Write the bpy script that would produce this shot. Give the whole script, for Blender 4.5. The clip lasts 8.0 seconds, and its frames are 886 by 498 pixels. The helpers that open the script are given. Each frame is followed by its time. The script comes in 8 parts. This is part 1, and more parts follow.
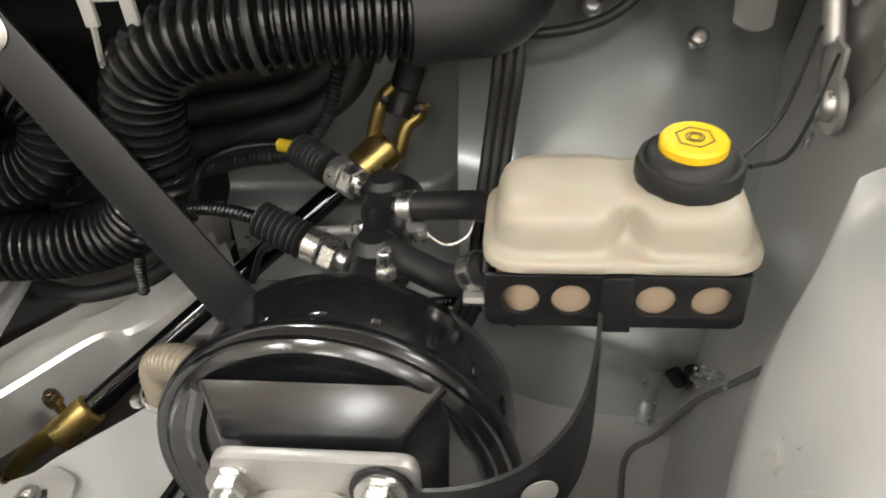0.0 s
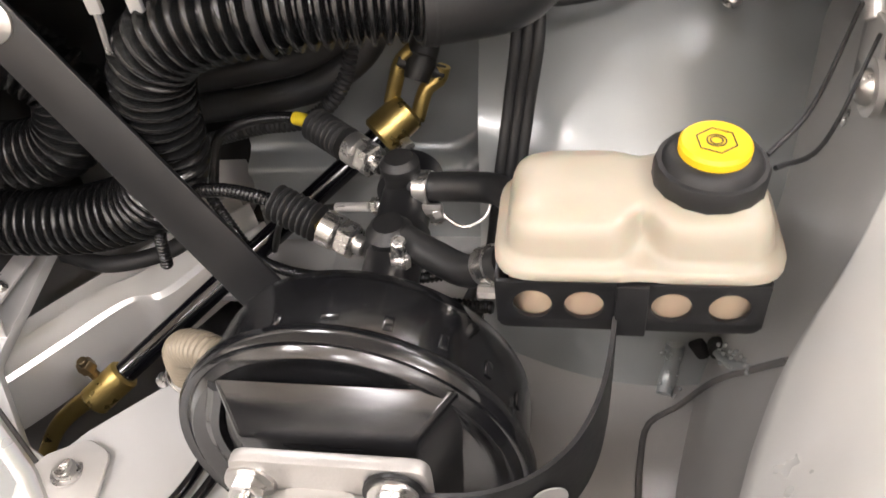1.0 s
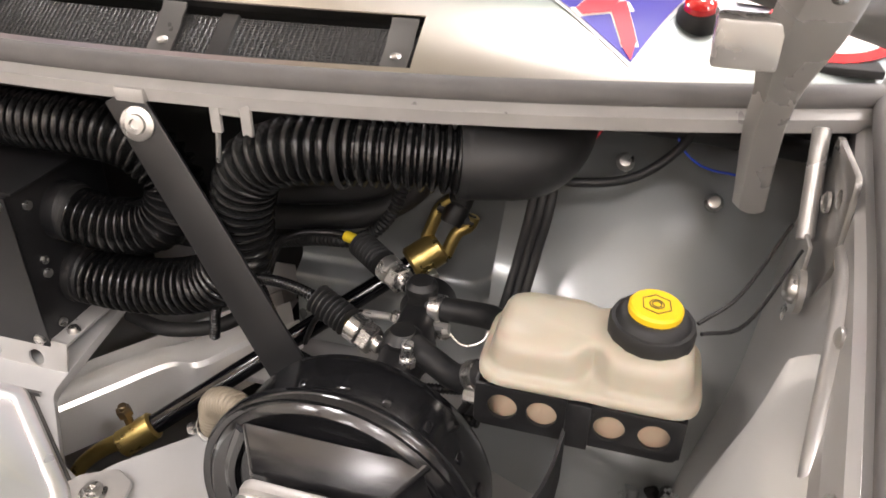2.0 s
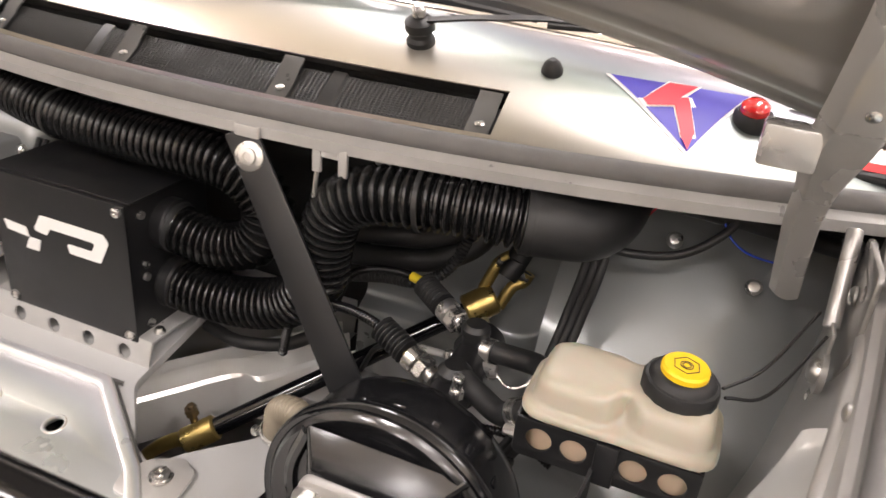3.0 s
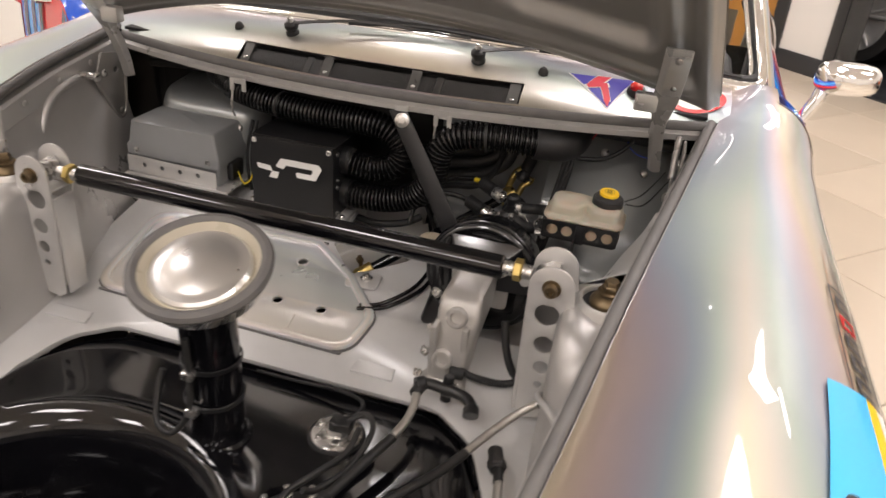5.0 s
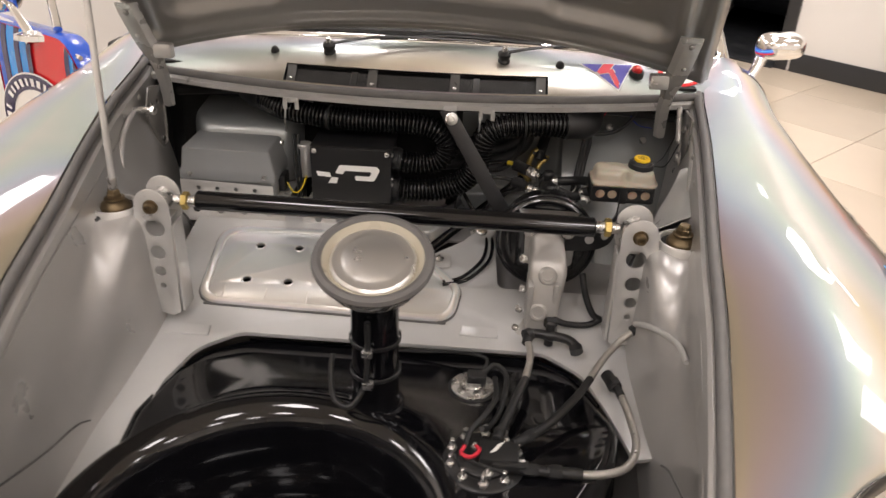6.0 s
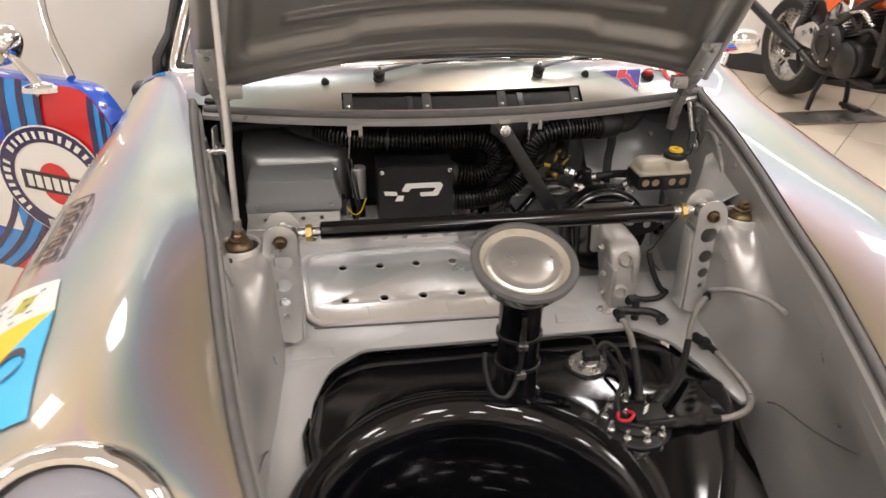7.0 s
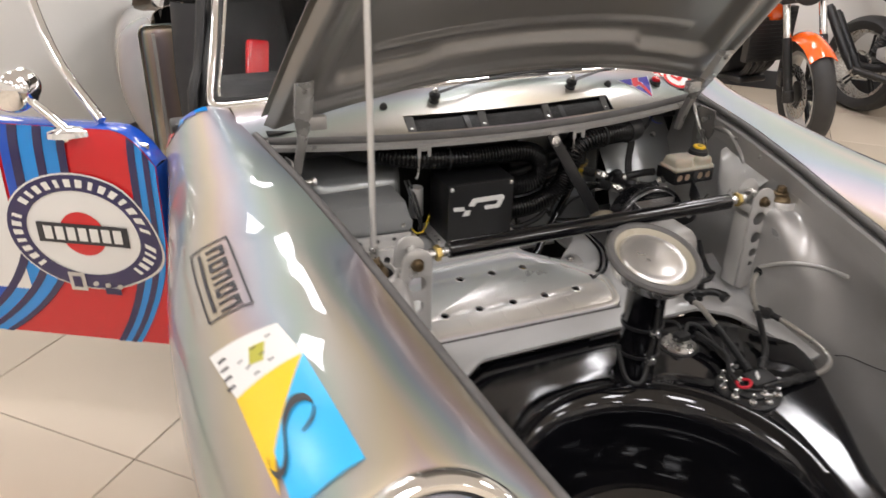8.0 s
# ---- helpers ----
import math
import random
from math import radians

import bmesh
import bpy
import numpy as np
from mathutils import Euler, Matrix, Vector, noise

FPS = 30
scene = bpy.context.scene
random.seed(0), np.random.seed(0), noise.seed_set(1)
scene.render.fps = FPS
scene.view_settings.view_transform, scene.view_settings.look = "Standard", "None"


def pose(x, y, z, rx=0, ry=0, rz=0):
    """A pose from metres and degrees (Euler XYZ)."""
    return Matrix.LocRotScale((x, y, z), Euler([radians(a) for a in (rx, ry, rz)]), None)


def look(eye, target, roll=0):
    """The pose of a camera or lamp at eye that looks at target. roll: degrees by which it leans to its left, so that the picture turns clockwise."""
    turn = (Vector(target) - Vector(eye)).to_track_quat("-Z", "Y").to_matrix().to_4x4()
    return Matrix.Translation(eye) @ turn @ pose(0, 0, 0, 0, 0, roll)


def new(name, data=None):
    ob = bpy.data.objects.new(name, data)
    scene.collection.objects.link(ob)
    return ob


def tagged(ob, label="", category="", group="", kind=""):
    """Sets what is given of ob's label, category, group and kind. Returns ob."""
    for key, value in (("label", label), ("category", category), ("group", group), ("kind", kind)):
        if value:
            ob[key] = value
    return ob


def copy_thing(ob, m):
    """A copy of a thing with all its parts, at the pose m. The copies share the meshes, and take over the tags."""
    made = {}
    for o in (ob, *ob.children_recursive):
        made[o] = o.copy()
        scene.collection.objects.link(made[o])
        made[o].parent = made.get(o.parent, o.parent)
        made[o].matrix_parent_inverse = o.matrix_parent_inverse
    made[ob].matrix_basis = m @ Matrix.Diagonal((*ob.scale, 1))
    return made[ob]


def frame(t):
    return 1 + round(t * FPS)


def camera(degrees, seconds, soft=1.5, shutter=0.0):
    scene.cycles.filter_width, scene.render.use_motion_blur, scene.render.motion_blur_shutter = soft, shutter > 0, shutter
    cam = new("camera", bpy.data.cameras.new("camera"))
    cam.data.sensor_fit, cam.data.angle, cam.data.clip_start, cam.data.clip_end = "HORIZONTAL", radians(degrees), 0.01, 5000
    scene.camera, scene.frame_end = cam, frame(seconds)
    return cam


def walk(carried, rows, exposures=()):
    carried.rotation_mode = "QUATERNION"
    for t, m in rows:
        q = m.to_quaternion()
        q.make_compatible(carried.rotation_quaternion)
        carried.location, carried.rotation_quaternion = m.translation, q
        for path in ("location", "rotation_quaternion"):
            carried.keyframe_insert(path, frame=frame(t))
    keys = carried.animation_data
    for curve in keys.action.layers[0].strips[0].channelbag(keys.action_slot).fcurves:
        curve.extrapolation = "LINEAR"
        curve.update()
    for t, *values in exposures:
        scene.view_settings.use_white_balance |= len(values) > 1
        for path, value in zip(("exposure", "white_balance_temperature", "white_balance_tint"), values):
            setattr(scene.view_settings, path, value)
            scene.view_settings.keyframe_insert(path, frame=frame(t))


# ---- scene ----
cam = camera(60.7, 8.0, soft=1.5, shutter=0.35)
PATH = [
    (0, (0.376, -0.034, 0.932), (0.124, 1.545, -0.27), -5.0),
    (0.2, (0.371, -0.02, 0.936), (0.083, 1.483, -0.351), -6.9),
    (0.5, (0.377, -0.009, 0.947), (0.056, 1.418, -0.417), -9.1),
    (0.8, (0.386, -0.001, 0.955), (0.05, 1.411, -0.422), -9.4),
    (1, (0.386, -0.002, 0.957), (0.043, 1.425, -0.403), -8.3),
    (1.2, (0.389, -0.015, 0.963), (0.034, 1.466, -0.333), -5.9),
    (1.5, (0.406, -0.06, 0.977), (0.016, 1.522, -0.184), -2.4),
    (1.7, (0.419, -0.077, 0.992), (0.002, 1.536, -0.115), -0.8),
    (2.8, (0.417, -0.126, 1.02), (-0.125, 1.552, 0.077), 5.5),
    (3, (0.427, -0.151, 1.029), (-0.175, 1.52, 0.109), 5.9),
    (3.2, (0.447, -0.194, 1.05), (-0.18, 1.476, 0.146), 6.6),
    (3.5, (0.484, -0.264, 1.09), (-0.171, 1.422, 0.236), 7.5),
    (4, (0.562, -0.399, 1.126), (-0.115, 1.262, 0.242), 7.6),
    (4.2, (0.581, -0.468, 1.148), (-0.081, 1.182, 0.233), 7.2),
    (4.5, (0.582, -0.581, 1.177), (-0.039, 1.075, 0.243), 6.3),
    (4.8, (0.535, -0.74, 1.201), (0.007, 0.945, 0.262), 5.5),
    (5, (0.488, -0.838, 1.223), (0.022, 0.859, 0.274), 4.6),
    (5.2, (0.433, -0.905, 1.246), (0.031, 0.804, 0.288), 3.8),
    (6.3, (0.02, -1.173, 1.323), (0.039, 0.587, 0.373), 1.8),
    (6.5, (-0.072, -1.209, 1.349), (0.025, 0.553, 0.407), 1.5),
    (6.8, (-0.219, -1.203, 1.349), (0.0, 0.546, 0.403), 1.2),
    (7, (-0.317, -1.197, 1.347), (-0.026, 0.542, 0.402), 0.9),
    (7.5, (-0.595, -1.208, 1.352), (-0.06, 0.477, 0.417), 1.4),
    (7.8, (-0.75, -1.186, 1.379), (-0.102, 0.464, 0.452), 1.4),
    (8, (-0.844, -1.109, 1.375), (-0.129, 0.52, 0.462), 1.3),
]
walk(cam, [(t, look(eye, target, roll)) for t, eye, target, roll in PATH],
     exposures=((0, 0.38, 6350, 3), (0.5, 0.73, 6350, 9), (1.0, 0.82, 6400, 11), (1.5, 0.64, 6450, 12), (3.0, 0.30, 6550, 12), (3.5, 0.27, 6600, 15), (4.5, -0.38, 6650, 12), (5.2, -0.60, 6650, 12), (6.5, -0.59, 6600, 11), (7.5, -0.64, 6450, 11), (8.0, -0.69, 6250, 9)))

# ---- light ----
world = bpy.data.worlds.new("showroom_air")
scene.world = world
world.use_nodes = True
world.node_tree.nodes["Background"].inputs[0].default_value = (1.0, 0.95, 0.93, 1)
world.node_tree.nodes["Background"].inputs[1].default_value = 0.05
ROOM_TOP = 3.1
R2 = math.sqrt(0.5)


def diag(u, v, z=0.0):
    """The showroom's own axes lie at 45 degrees to the car."""
    return Vector(((u + v) * R2, (u - v) * R2, z))


LAMP_POWER = 26.0


def lamp(name, u, v, w, d, power):
    data = bpy.data.lights.new(name, "AREA")
    data.shape, data.size, data.size_y, data.energy = "RECTANGLE", w, d, power
    data.color = (1.0, 0.945, 0.945)
    ob = new(name, data)
    p = diag(u, v, ROOM_TOP - 0.035)
    ob.matrix_world = Matrix.Translation(p) @ Euler((0, 0, radians(45))).to_matrix().to_4x4()
    return ob


# panel (-1.5, 0.45) is set forward of its row to light the bay
# row v = 4.3 is unseen, added to brighten the bay from in front
LAMPS = [(-3.0, -2.2), (-3.0, 0.0), (-3.0, 2.2), (-3.0, 4.3), (-1.0, -2.2), (-1.5, 0.45), (-1.0, 2.2), (-1.0, 4.3), (1.0, -2.2), (1.0, 0.0), (1.0, 2.2), (1.0, 4.3), (2.55, -2.62), (3.61, -1.13), (1.9, -0.45), (2.62, 0.80), (3.0, 4.3)]
for u, v in LAMPS:
    lamp("panel_light", u, v, 0.56, 0.56, LAMP_POWER)
# slim strip light along the ceiling near the east wall
STRIP = Vector((2.25, 3.15, ROOM_TOP - 0.045))
strip_lamp = lamp("strip_light", 0, 0, 0.09, 1.1, 11.0)
strip_lamp.matrix_world = Matrix.Translation(STRIP)


# ---- materials ----
def mat(name, color, rough=0.5, metal=0.0, **more):
    m = bpy.data.materials.new(name)
    m.use_nodes = True
    nt = m.node_tree
    b = nt.nodes["Principled BSDF"]
    b.inputs["Base Color"].default_value = (*color, 1)
    b.inputs["Roughness"].default_value = rough
    b.inputs["Metallic"].default_value = metal
    for key, value in more.items():
        b.inputs[key.replace("_", " ")].default_value = value
    return m


def node(m, kind, **settings):
    n = m.node_tree.nodes.new(kind)
    for key, value in settings.items():
        n.inputs[key.replace("_", " ")].default_value = value
    return n


def link(m, a, b):
    m.node_tree.links.new(a, b)


def bsdf(m):
    return m.node_tree.nodes["Principled BSDF"]


def wear(m, scale=14.0, fine=220.0, spread=0.25, bump=0.05, rough=0.12, axes=(1, 1, 1), dist=0.001):
    """Two scales of variation: cloudy stains in the colour and gloss, fine grain in the relief."""
    b = bsdf(m)
    co = node(m, "ShaderNodeTexCoord")
    mp = node(m, "ShaderNodeMapping")
    mp.inputs["Scale"].default_value = axes
    link(m, co.outputs["Object"], mp.inputs["Vector"])
    big = node(m, "ShaderNodeTexNoise", Scale=scale, Detail=5.0, Roughness=0.6)
    small = node(m, "ShaderNodeTexNoise", Scale=fine, Detail=3.0)
    for n in (big, small):
        link(m, mp.outputs["Vector"], n.inputs["Vector"])
    base = b.inputs["Base Color"].default_value[:]
    mix = m.node_tree.nodes.new("ShaderNodeMix")
    mix.data_type = "RGBA"
    mix.inputs[6].default_value = tuple(c * (1 - spread) for c in base[:3]) + (1,)
    mix.inputs[7].default_value = tuple(min(1, c * (1 + spread * 0.6)) for c in base[:3]) + (1,)
    link(m, big.outputs["Fac"], mix.inputs[0])
    link(m, mix.outputs[2], b.inputs["Base Color"])
    r0 = b.inputs["Roughness"].default_value
    rg = node(m, "ShaderNodeMapRange", From_Min=0.3, From_Max=0.7, To_Min=max(0.02, r0 - rough), To_Max=min(1, r0 + rough))
    link(m, big.outputs["Fac"], rg.inputs["Value"])
    link(m, rg.outputs["Result"], b.inputs["Roughness"])
    bp = node(m, "ShaderNodeBump", Strength=bump, Distance=dist)
    link(m, small.outputs["Fac"], bp.inputs["Height"])
    link(m, bp.outputs["Normal"], b.inputs["Normal"])
    return m


M = {}


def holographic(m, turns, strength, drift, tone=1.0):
    """Diffraction film: its sheen is put into the base colour as pastel orders that follow the panel's slope, broken by
    a slow drift.
    """
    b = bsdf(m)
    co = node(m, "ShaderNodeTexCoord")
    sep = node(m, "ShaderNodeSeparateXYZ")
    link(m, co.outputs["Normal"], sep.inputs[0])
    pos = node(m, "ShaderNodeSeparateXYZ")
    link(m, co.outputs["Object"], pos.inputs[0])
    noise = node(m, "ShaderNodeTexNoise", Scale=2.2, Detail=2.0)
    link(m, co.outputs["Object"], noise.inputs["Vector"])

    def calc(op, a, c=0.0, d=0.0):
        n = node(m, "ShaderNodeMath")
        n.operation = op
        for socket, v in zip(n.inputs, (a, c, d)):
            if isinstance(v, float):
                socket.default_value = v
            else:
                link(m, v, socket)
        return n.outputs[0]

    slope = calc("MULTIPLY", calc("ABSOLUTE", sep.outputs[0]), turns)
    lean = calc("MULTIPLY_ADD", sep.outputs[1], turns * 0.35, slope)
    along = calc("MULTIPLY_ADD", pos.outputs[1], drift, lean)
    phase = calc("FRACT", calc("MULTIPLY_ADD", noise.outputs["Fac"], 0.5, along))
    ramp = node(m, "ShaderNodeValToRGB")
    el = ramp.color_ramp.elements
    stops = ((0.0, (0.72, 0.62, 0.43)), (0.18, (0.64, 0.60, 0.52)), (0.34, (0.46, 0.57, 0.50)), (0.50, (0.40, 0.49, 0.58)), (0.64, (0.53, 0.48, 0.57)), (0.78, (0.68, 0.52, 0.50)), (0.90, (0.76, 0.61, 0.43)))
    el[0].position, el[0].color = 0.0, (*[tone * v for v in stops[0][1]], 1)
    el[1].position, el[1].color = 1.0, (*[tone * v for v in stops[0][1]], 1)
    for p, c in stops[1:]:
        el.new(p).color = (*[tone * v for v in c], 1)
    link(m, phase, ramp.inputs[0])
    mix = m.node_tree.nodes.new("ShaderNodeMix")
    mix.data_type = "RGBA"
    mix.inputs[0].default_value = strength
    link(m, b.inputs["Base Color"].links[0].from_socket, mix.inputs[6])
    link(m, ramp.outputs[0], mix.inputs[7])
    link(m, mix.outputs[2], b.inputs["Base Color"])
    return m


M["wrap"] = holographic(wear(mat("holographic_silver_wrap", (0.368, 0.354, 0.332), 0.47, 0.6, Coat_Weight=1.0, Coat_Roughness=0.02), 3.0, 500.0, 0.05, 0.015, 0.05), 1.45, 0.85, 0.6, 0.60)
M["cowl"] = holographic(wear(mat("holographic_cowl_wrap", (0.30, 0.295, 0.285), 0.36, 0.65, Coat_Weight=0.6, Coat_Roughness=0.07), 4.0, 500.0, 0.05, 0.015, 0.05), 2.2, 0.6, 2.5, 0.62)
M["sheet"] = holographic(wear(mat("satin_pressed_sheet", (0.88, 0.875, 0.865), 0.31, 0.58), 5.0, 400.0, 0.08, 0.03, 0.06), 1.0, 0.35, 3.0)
M["bay"] = wear(mat("silver_bay_paint", (0.48, 0.47, 0.455), 0.37, 0.42, Coat_Weight=0.4, Coat_Roughness=0.1), 9.0, 420.0, 0.16, 0.05, 0.08)
M["wing"] = wear(mat("silver_wing_paint", (0.48, 0.47, 0.455), 0.38, 0.5, Coat_Weight=0.3, Coat_Roughness=0.2), 7.0, 90.0, 0.2, 0.03, 0.12, (1, 1, 1), 0.004)
# bay silver darkened: weaker light on the footwell put into the colour
M["dome"] = wear(mat("dimmed_footwell_silver", (0.31, 0.325, 0.32), 0.34, 0.5, Coat_Weight=0.5, Coat_Roughness=0.14), 7.0, 60.0, 0.14, 0.03, 0.08, (1, 1, 1), 0.004)
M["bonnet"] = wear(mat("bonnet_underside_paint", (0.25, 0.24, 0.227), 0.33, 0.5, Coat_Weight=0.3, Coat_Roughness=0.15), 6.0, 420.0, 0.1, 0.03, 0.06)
M["seal"] = wear(mat("grey_rubber_seal", (0.13, 0.125, 0.12), 0.65), 30.0, 300.0, 0.45, 0.15, 0.1)
# lighter than the bonnet's paint: light caught by the hinges put into colour
M["strap"] = wear(mat("lit_hinge_paint", (0.40, 0.39, 0.37), 0.30, 0.5, Coat_Weight=0.3, Coat_Roughness=0.12), 12.0, 420.0, 0.14, 0.03, 0.08)
M["edge"] = wear(mat("worn_grey_edge_paint", (0.46, 0.45, 0.43), 0.38, 0.3), 25.0, 300.0, 0.22, 0.05)
# bay silver made paler: the shelf's stronger light put into the colour
M["shelf"] = wear(mat("lifted_shelf_silver", (0.62, 0.62, 0.61), 0.40, 0.3, Coat_Weight=0.3, Coat_Roughness=0.2), 9.0, 420.0, 0.14, 0.05, 0.08)
# bright steel, lifted further for the light falling on that side
M["beam"] = wear(mat("bright_pressed_steel", (0.86, 0.85, 0.82), 0.32, 0.45), 5.0, 300.0, 0.06, 0.03, 0.03)
# wing silver paled: light from above put into the tower's side
M["gusset"] = wear(mat("pale_lit_tower_paint", (0.65, 0.65, 0.63), 0.32, 0.35, Coat_Weight=0.4, Coat_Roughness=0.1), 9.0, 420.0, 0.08, 0.04, 0.06)
M["gloss_black"] = wear(mat("gloss_black_paint", (0.004, 0.004, 0.005), 0.08, 0.0, IOR=1.55), 8.0, 160.0, 0.4, 0.012, 0.03)
M["satin_black"] = wear(mat("satin_black_coat", (0.010, 0.010, 0.0105), 0.40), 18.0, 600.0, 0.3, 0.08, 0.08)
M["matt_black"] = wear(mat("matt_black_plastic", (0.012, 0.012, 0.012), 0.52), 22.0, 500.0, 0.3, 0.1, 0.1)
M["hose"] = wear(mat("black_hose_rubber", (0.0075, 0.0075, 0.0075), 0.22, 0.0, Specular_IOR_Level=0.5), 20.0, 300.0, 0.35, 0.05, 0.06)
M["rubber"] = wear(mat("black_rubber", (0.014, 0.014, 0.014), 0.55), 20.0, 300.0, 0.35, 0.1, 0.1)
M["alu"] = wear(mat("bare_aluminium", (0.66, 0.65, 0.63), 0.36, 0.55), 16.0, 350.0, 0.18, 0.06, 0.1)
M["brushed"] = wear(mat("brushed_aluminium", (0.72, 0.71, 0.69), 0.26, 0.95), 8.0, 120.0, 0.12, 0.06, 0.06, (1, 22, 1))
M["cast"] = wear(mat("cast_aluminium", (0.50, 0.485, 0.46), 0.42, 0.6), 24.0, 520.0, 0.2, 0.3, 0.1)
M["ivory"] = wear(mat("ivory_plastic", (0.46, 0.42, 0.33), 0.32), 26.0, 300.0, 0.08, 0.03)
M["tan"] = wear(mat("tan_woven_sleeve", (0.27, 0.23, 0.17), 0.45, 0.2), 40.0, 500.0, 0.25, 0.2)
M["spun"] = wear(mat("spun_aluminium", (0.74, 0.73, 0.71), 0.28, 0.85), 12.0, 900.0, 0.03, 0.002, 0.02)
M["servo"] = wear(mat("semi_gloss_black_enamel", (0.011, 0.011, 0.012), 0.20, 0.0, Specular_IOR_Level=0.9), 22.0, 70.0, 0.4, 0.07, 0.10, (0.4, 1, 1.6), 0.002)
M["stay"] = wear(mat("black_stay_paint", (0.013, 0.013, 0.0135), 0.36, 0.0), 18.0, 260.0, 0.3, 0.05, 0.08)
M["clip"] = wear(mat("grey_clip_paint", (0.13, 0.127, 0.12), 0.35, 0.5, Coat_Weight=0.3, Coat_Roughness=0.15), 20.0, 300.0, 0.25, 0.06)
M["mesh"] = wear(mat("grey_black_mesh", (0.022, 0.022, 0.021), 0.4), 30.0, 300.0, 0.3, 0.1)
M["steel"] = wear(mat("zinc_plated_steel", (0.60, 0.59, 0.57), 0.28, 0.95), 60.0, 500.0, 0.2, 0.05, 0.1)
M["chrome"] = mat("chrome", (0.86, 0.86, 0.86), 0.06, 1.0)
M["gold"] = wear(mat("yellow_passivated_steel", (0.50, 0.375, 0.13), 0.33, 0.9), 50.0, 500.0, 0.35, 0.06, 0.1)
M["bronze"] = wear(mat("tarnished_brass", (0.19, 0.14, 0.08), 0.40, 0.85), 50.0, 500.0, 0.4, 0.08, 0.1)
M["cream"] = wear(mat("cream_polyethylene", (0.395, 0.358, 0.282), 0.34, 0.0, Subsurface_Weight=0.25, Subsurface_Scale=0.006), 26.0, 400.0, 0.12, 0.04, 0.08)
M["fluid"] = mat("tea_coloured_tank_wall", (0.47, 0.36, 0.26), 0.22, 0.0, Subsurface_Weight=0.15, Subsurface_Scale=0.004)
M["yellow"] = wear(mat("yellow_cap_plastic", (0.86, 0.55, 0.012), 0.38), 30.0, 300.0, 0.08, 0.05)
M["grey_box"] = wear(mat("grey_plastic_housing", (0.22, 0.225, 0.225), 0.46), 14.0, 500.0, 0.12, 0.12, 0.08)
M["white_mark"] = mat("white_vinyl", (0.78, 0.77, 0.74), 0.4)
M["red"] = mat("red_vinyl", (0.62, 0.012, 0.018), 0.22, 0.0, Coat_Weight=0.4)
M["blue"] = mat("royal_blue_vinyl", (0.012, 0.08, 0.50), 0.22, 0.0, Coat_Weight=0.4)
M["sky"] = mat("light_blue_vinyl", (0.02, 0.26, 0.72), 0.22, 0.0, Coat_Weight=0.4)
M["navy"] = mat("navy_vinyl", (0.022, 0.018, 0.085), 0.24, 0.0, Coat_Weight=0.4)
M["cyan"] = mat("cyan_vinyl", (0.05, 0.48, 0.88), 0.28)
M["lemon"] = mat("yellow_vinyl", (0.92, 0.58, 0.015), 0.28)
M["olive"] = mat("yellow_green_print", (0.48, 0.46, 0.05), 0.3)
M["violet"] = mat("violet_blue_vinyl", (0.05, 0.038, 0.33), 0.45, 0.0, Specular_IOR_Level=0.3)
M["rose"] = mat("satin_red_vinyl", (0.60, 0.03, 0.05), 0.45, 0.0, Specular_IOR_Level=0.3)
M["ink"] = mat("dark_print", (0.035, 0.035, 0.04), 0.45)
M["red_wire"] = mat("red_wire_sleeve", (0.55, 0.02, 0.04), 0.4)
M["blue_wire"] = mat("blue_wire_sleeve", (0.02, 0.06, 0.5), 0.4)
M["yellow_wire"] = mat("yellow_sleeve", (0.72, 0.55, 0.03), 0.4)
M["lens"] = mat("red_lens", (0.55, 0.01, 0.01), 0.08, 0.0, Coat_Weight=1.0)
# flat black of cavities; on some sheets it stands in for shade
M["dark"] = wear(mat("cavity_black", (0.012, 0.012, 0.012), 0.8), 12.0, 200.0, 0.4, 0.2)
M["cabin"] = wear(mat("dark_cabin_trim", (0.02, 0.02, 0.022), 0.6), 10.0, 300.0, 0.3, 0.1)
M["wall"] = wear(mat("white_wall_paint", (0.78, 0.76, 0.72), 0.6), 1.2, 90.0, 0.04, 0.05)
M["ceiling"] = wear(mat("white_ceiling_paint", (0.82, 0.80, 0.77), 0.8), 1.0, 60.0, 0.04, 0.05)
# charcoal of skirting and frames, also used to darken the garage
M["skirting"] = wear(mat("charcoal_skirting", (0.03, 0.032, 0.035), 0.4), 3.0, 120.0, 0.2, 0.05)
M["wood"] = wear(mat("orange_beech_veneer", (0.52, 0.25, 0.055), 0.38), 5.0, 60.0, 0.3, 0.05, 0.08, (1, 1, 0.12))
M["grout"] = wear(mat("dark_tile_joint", (0.10, 0.085, 0.07), 0.8), 4.0, 60.0, 0.2, 0.1)
M["orange"] = mat("orange_gloss_paint", (0.85, 0.12, 0.008), 0.18, 0.0, Coat_Weight=0.8, Coat_Roughness=0.05)
M["engine"] = wear(mat("dark_engine_castings", (0.045, 0.043, 0.042), 0.42, 0.5), 30.0, 200.0, 0.5, 0.2, 0.12)
M["tyre"] = wear(mat("tyre_rubber", (0.028, 0.027, 0.026), 0.62), 14.0, 200.0, 0.25, 0.1)
M["braid"] = wear(mat("braided_steel_sleeve", (0.52, 0.50, 0.46), 0.36, 0.8), 60.0, 900.0, 0.3, 0.5, 0.1)
M["white_plastic"] = wear(mat("milky_white_plastic", (0.75, 0.74, 0.70), 0.4), 18.0, 300.0, 0.08, 0.05)
M["panel"] = bpy.data.materials.new("light_diffuser")
M["panel"].use_nodes = True
bsdf(M["panel"]).inputs["Base Color"].default_value = (0.9, 0.9, 0.88, 1)
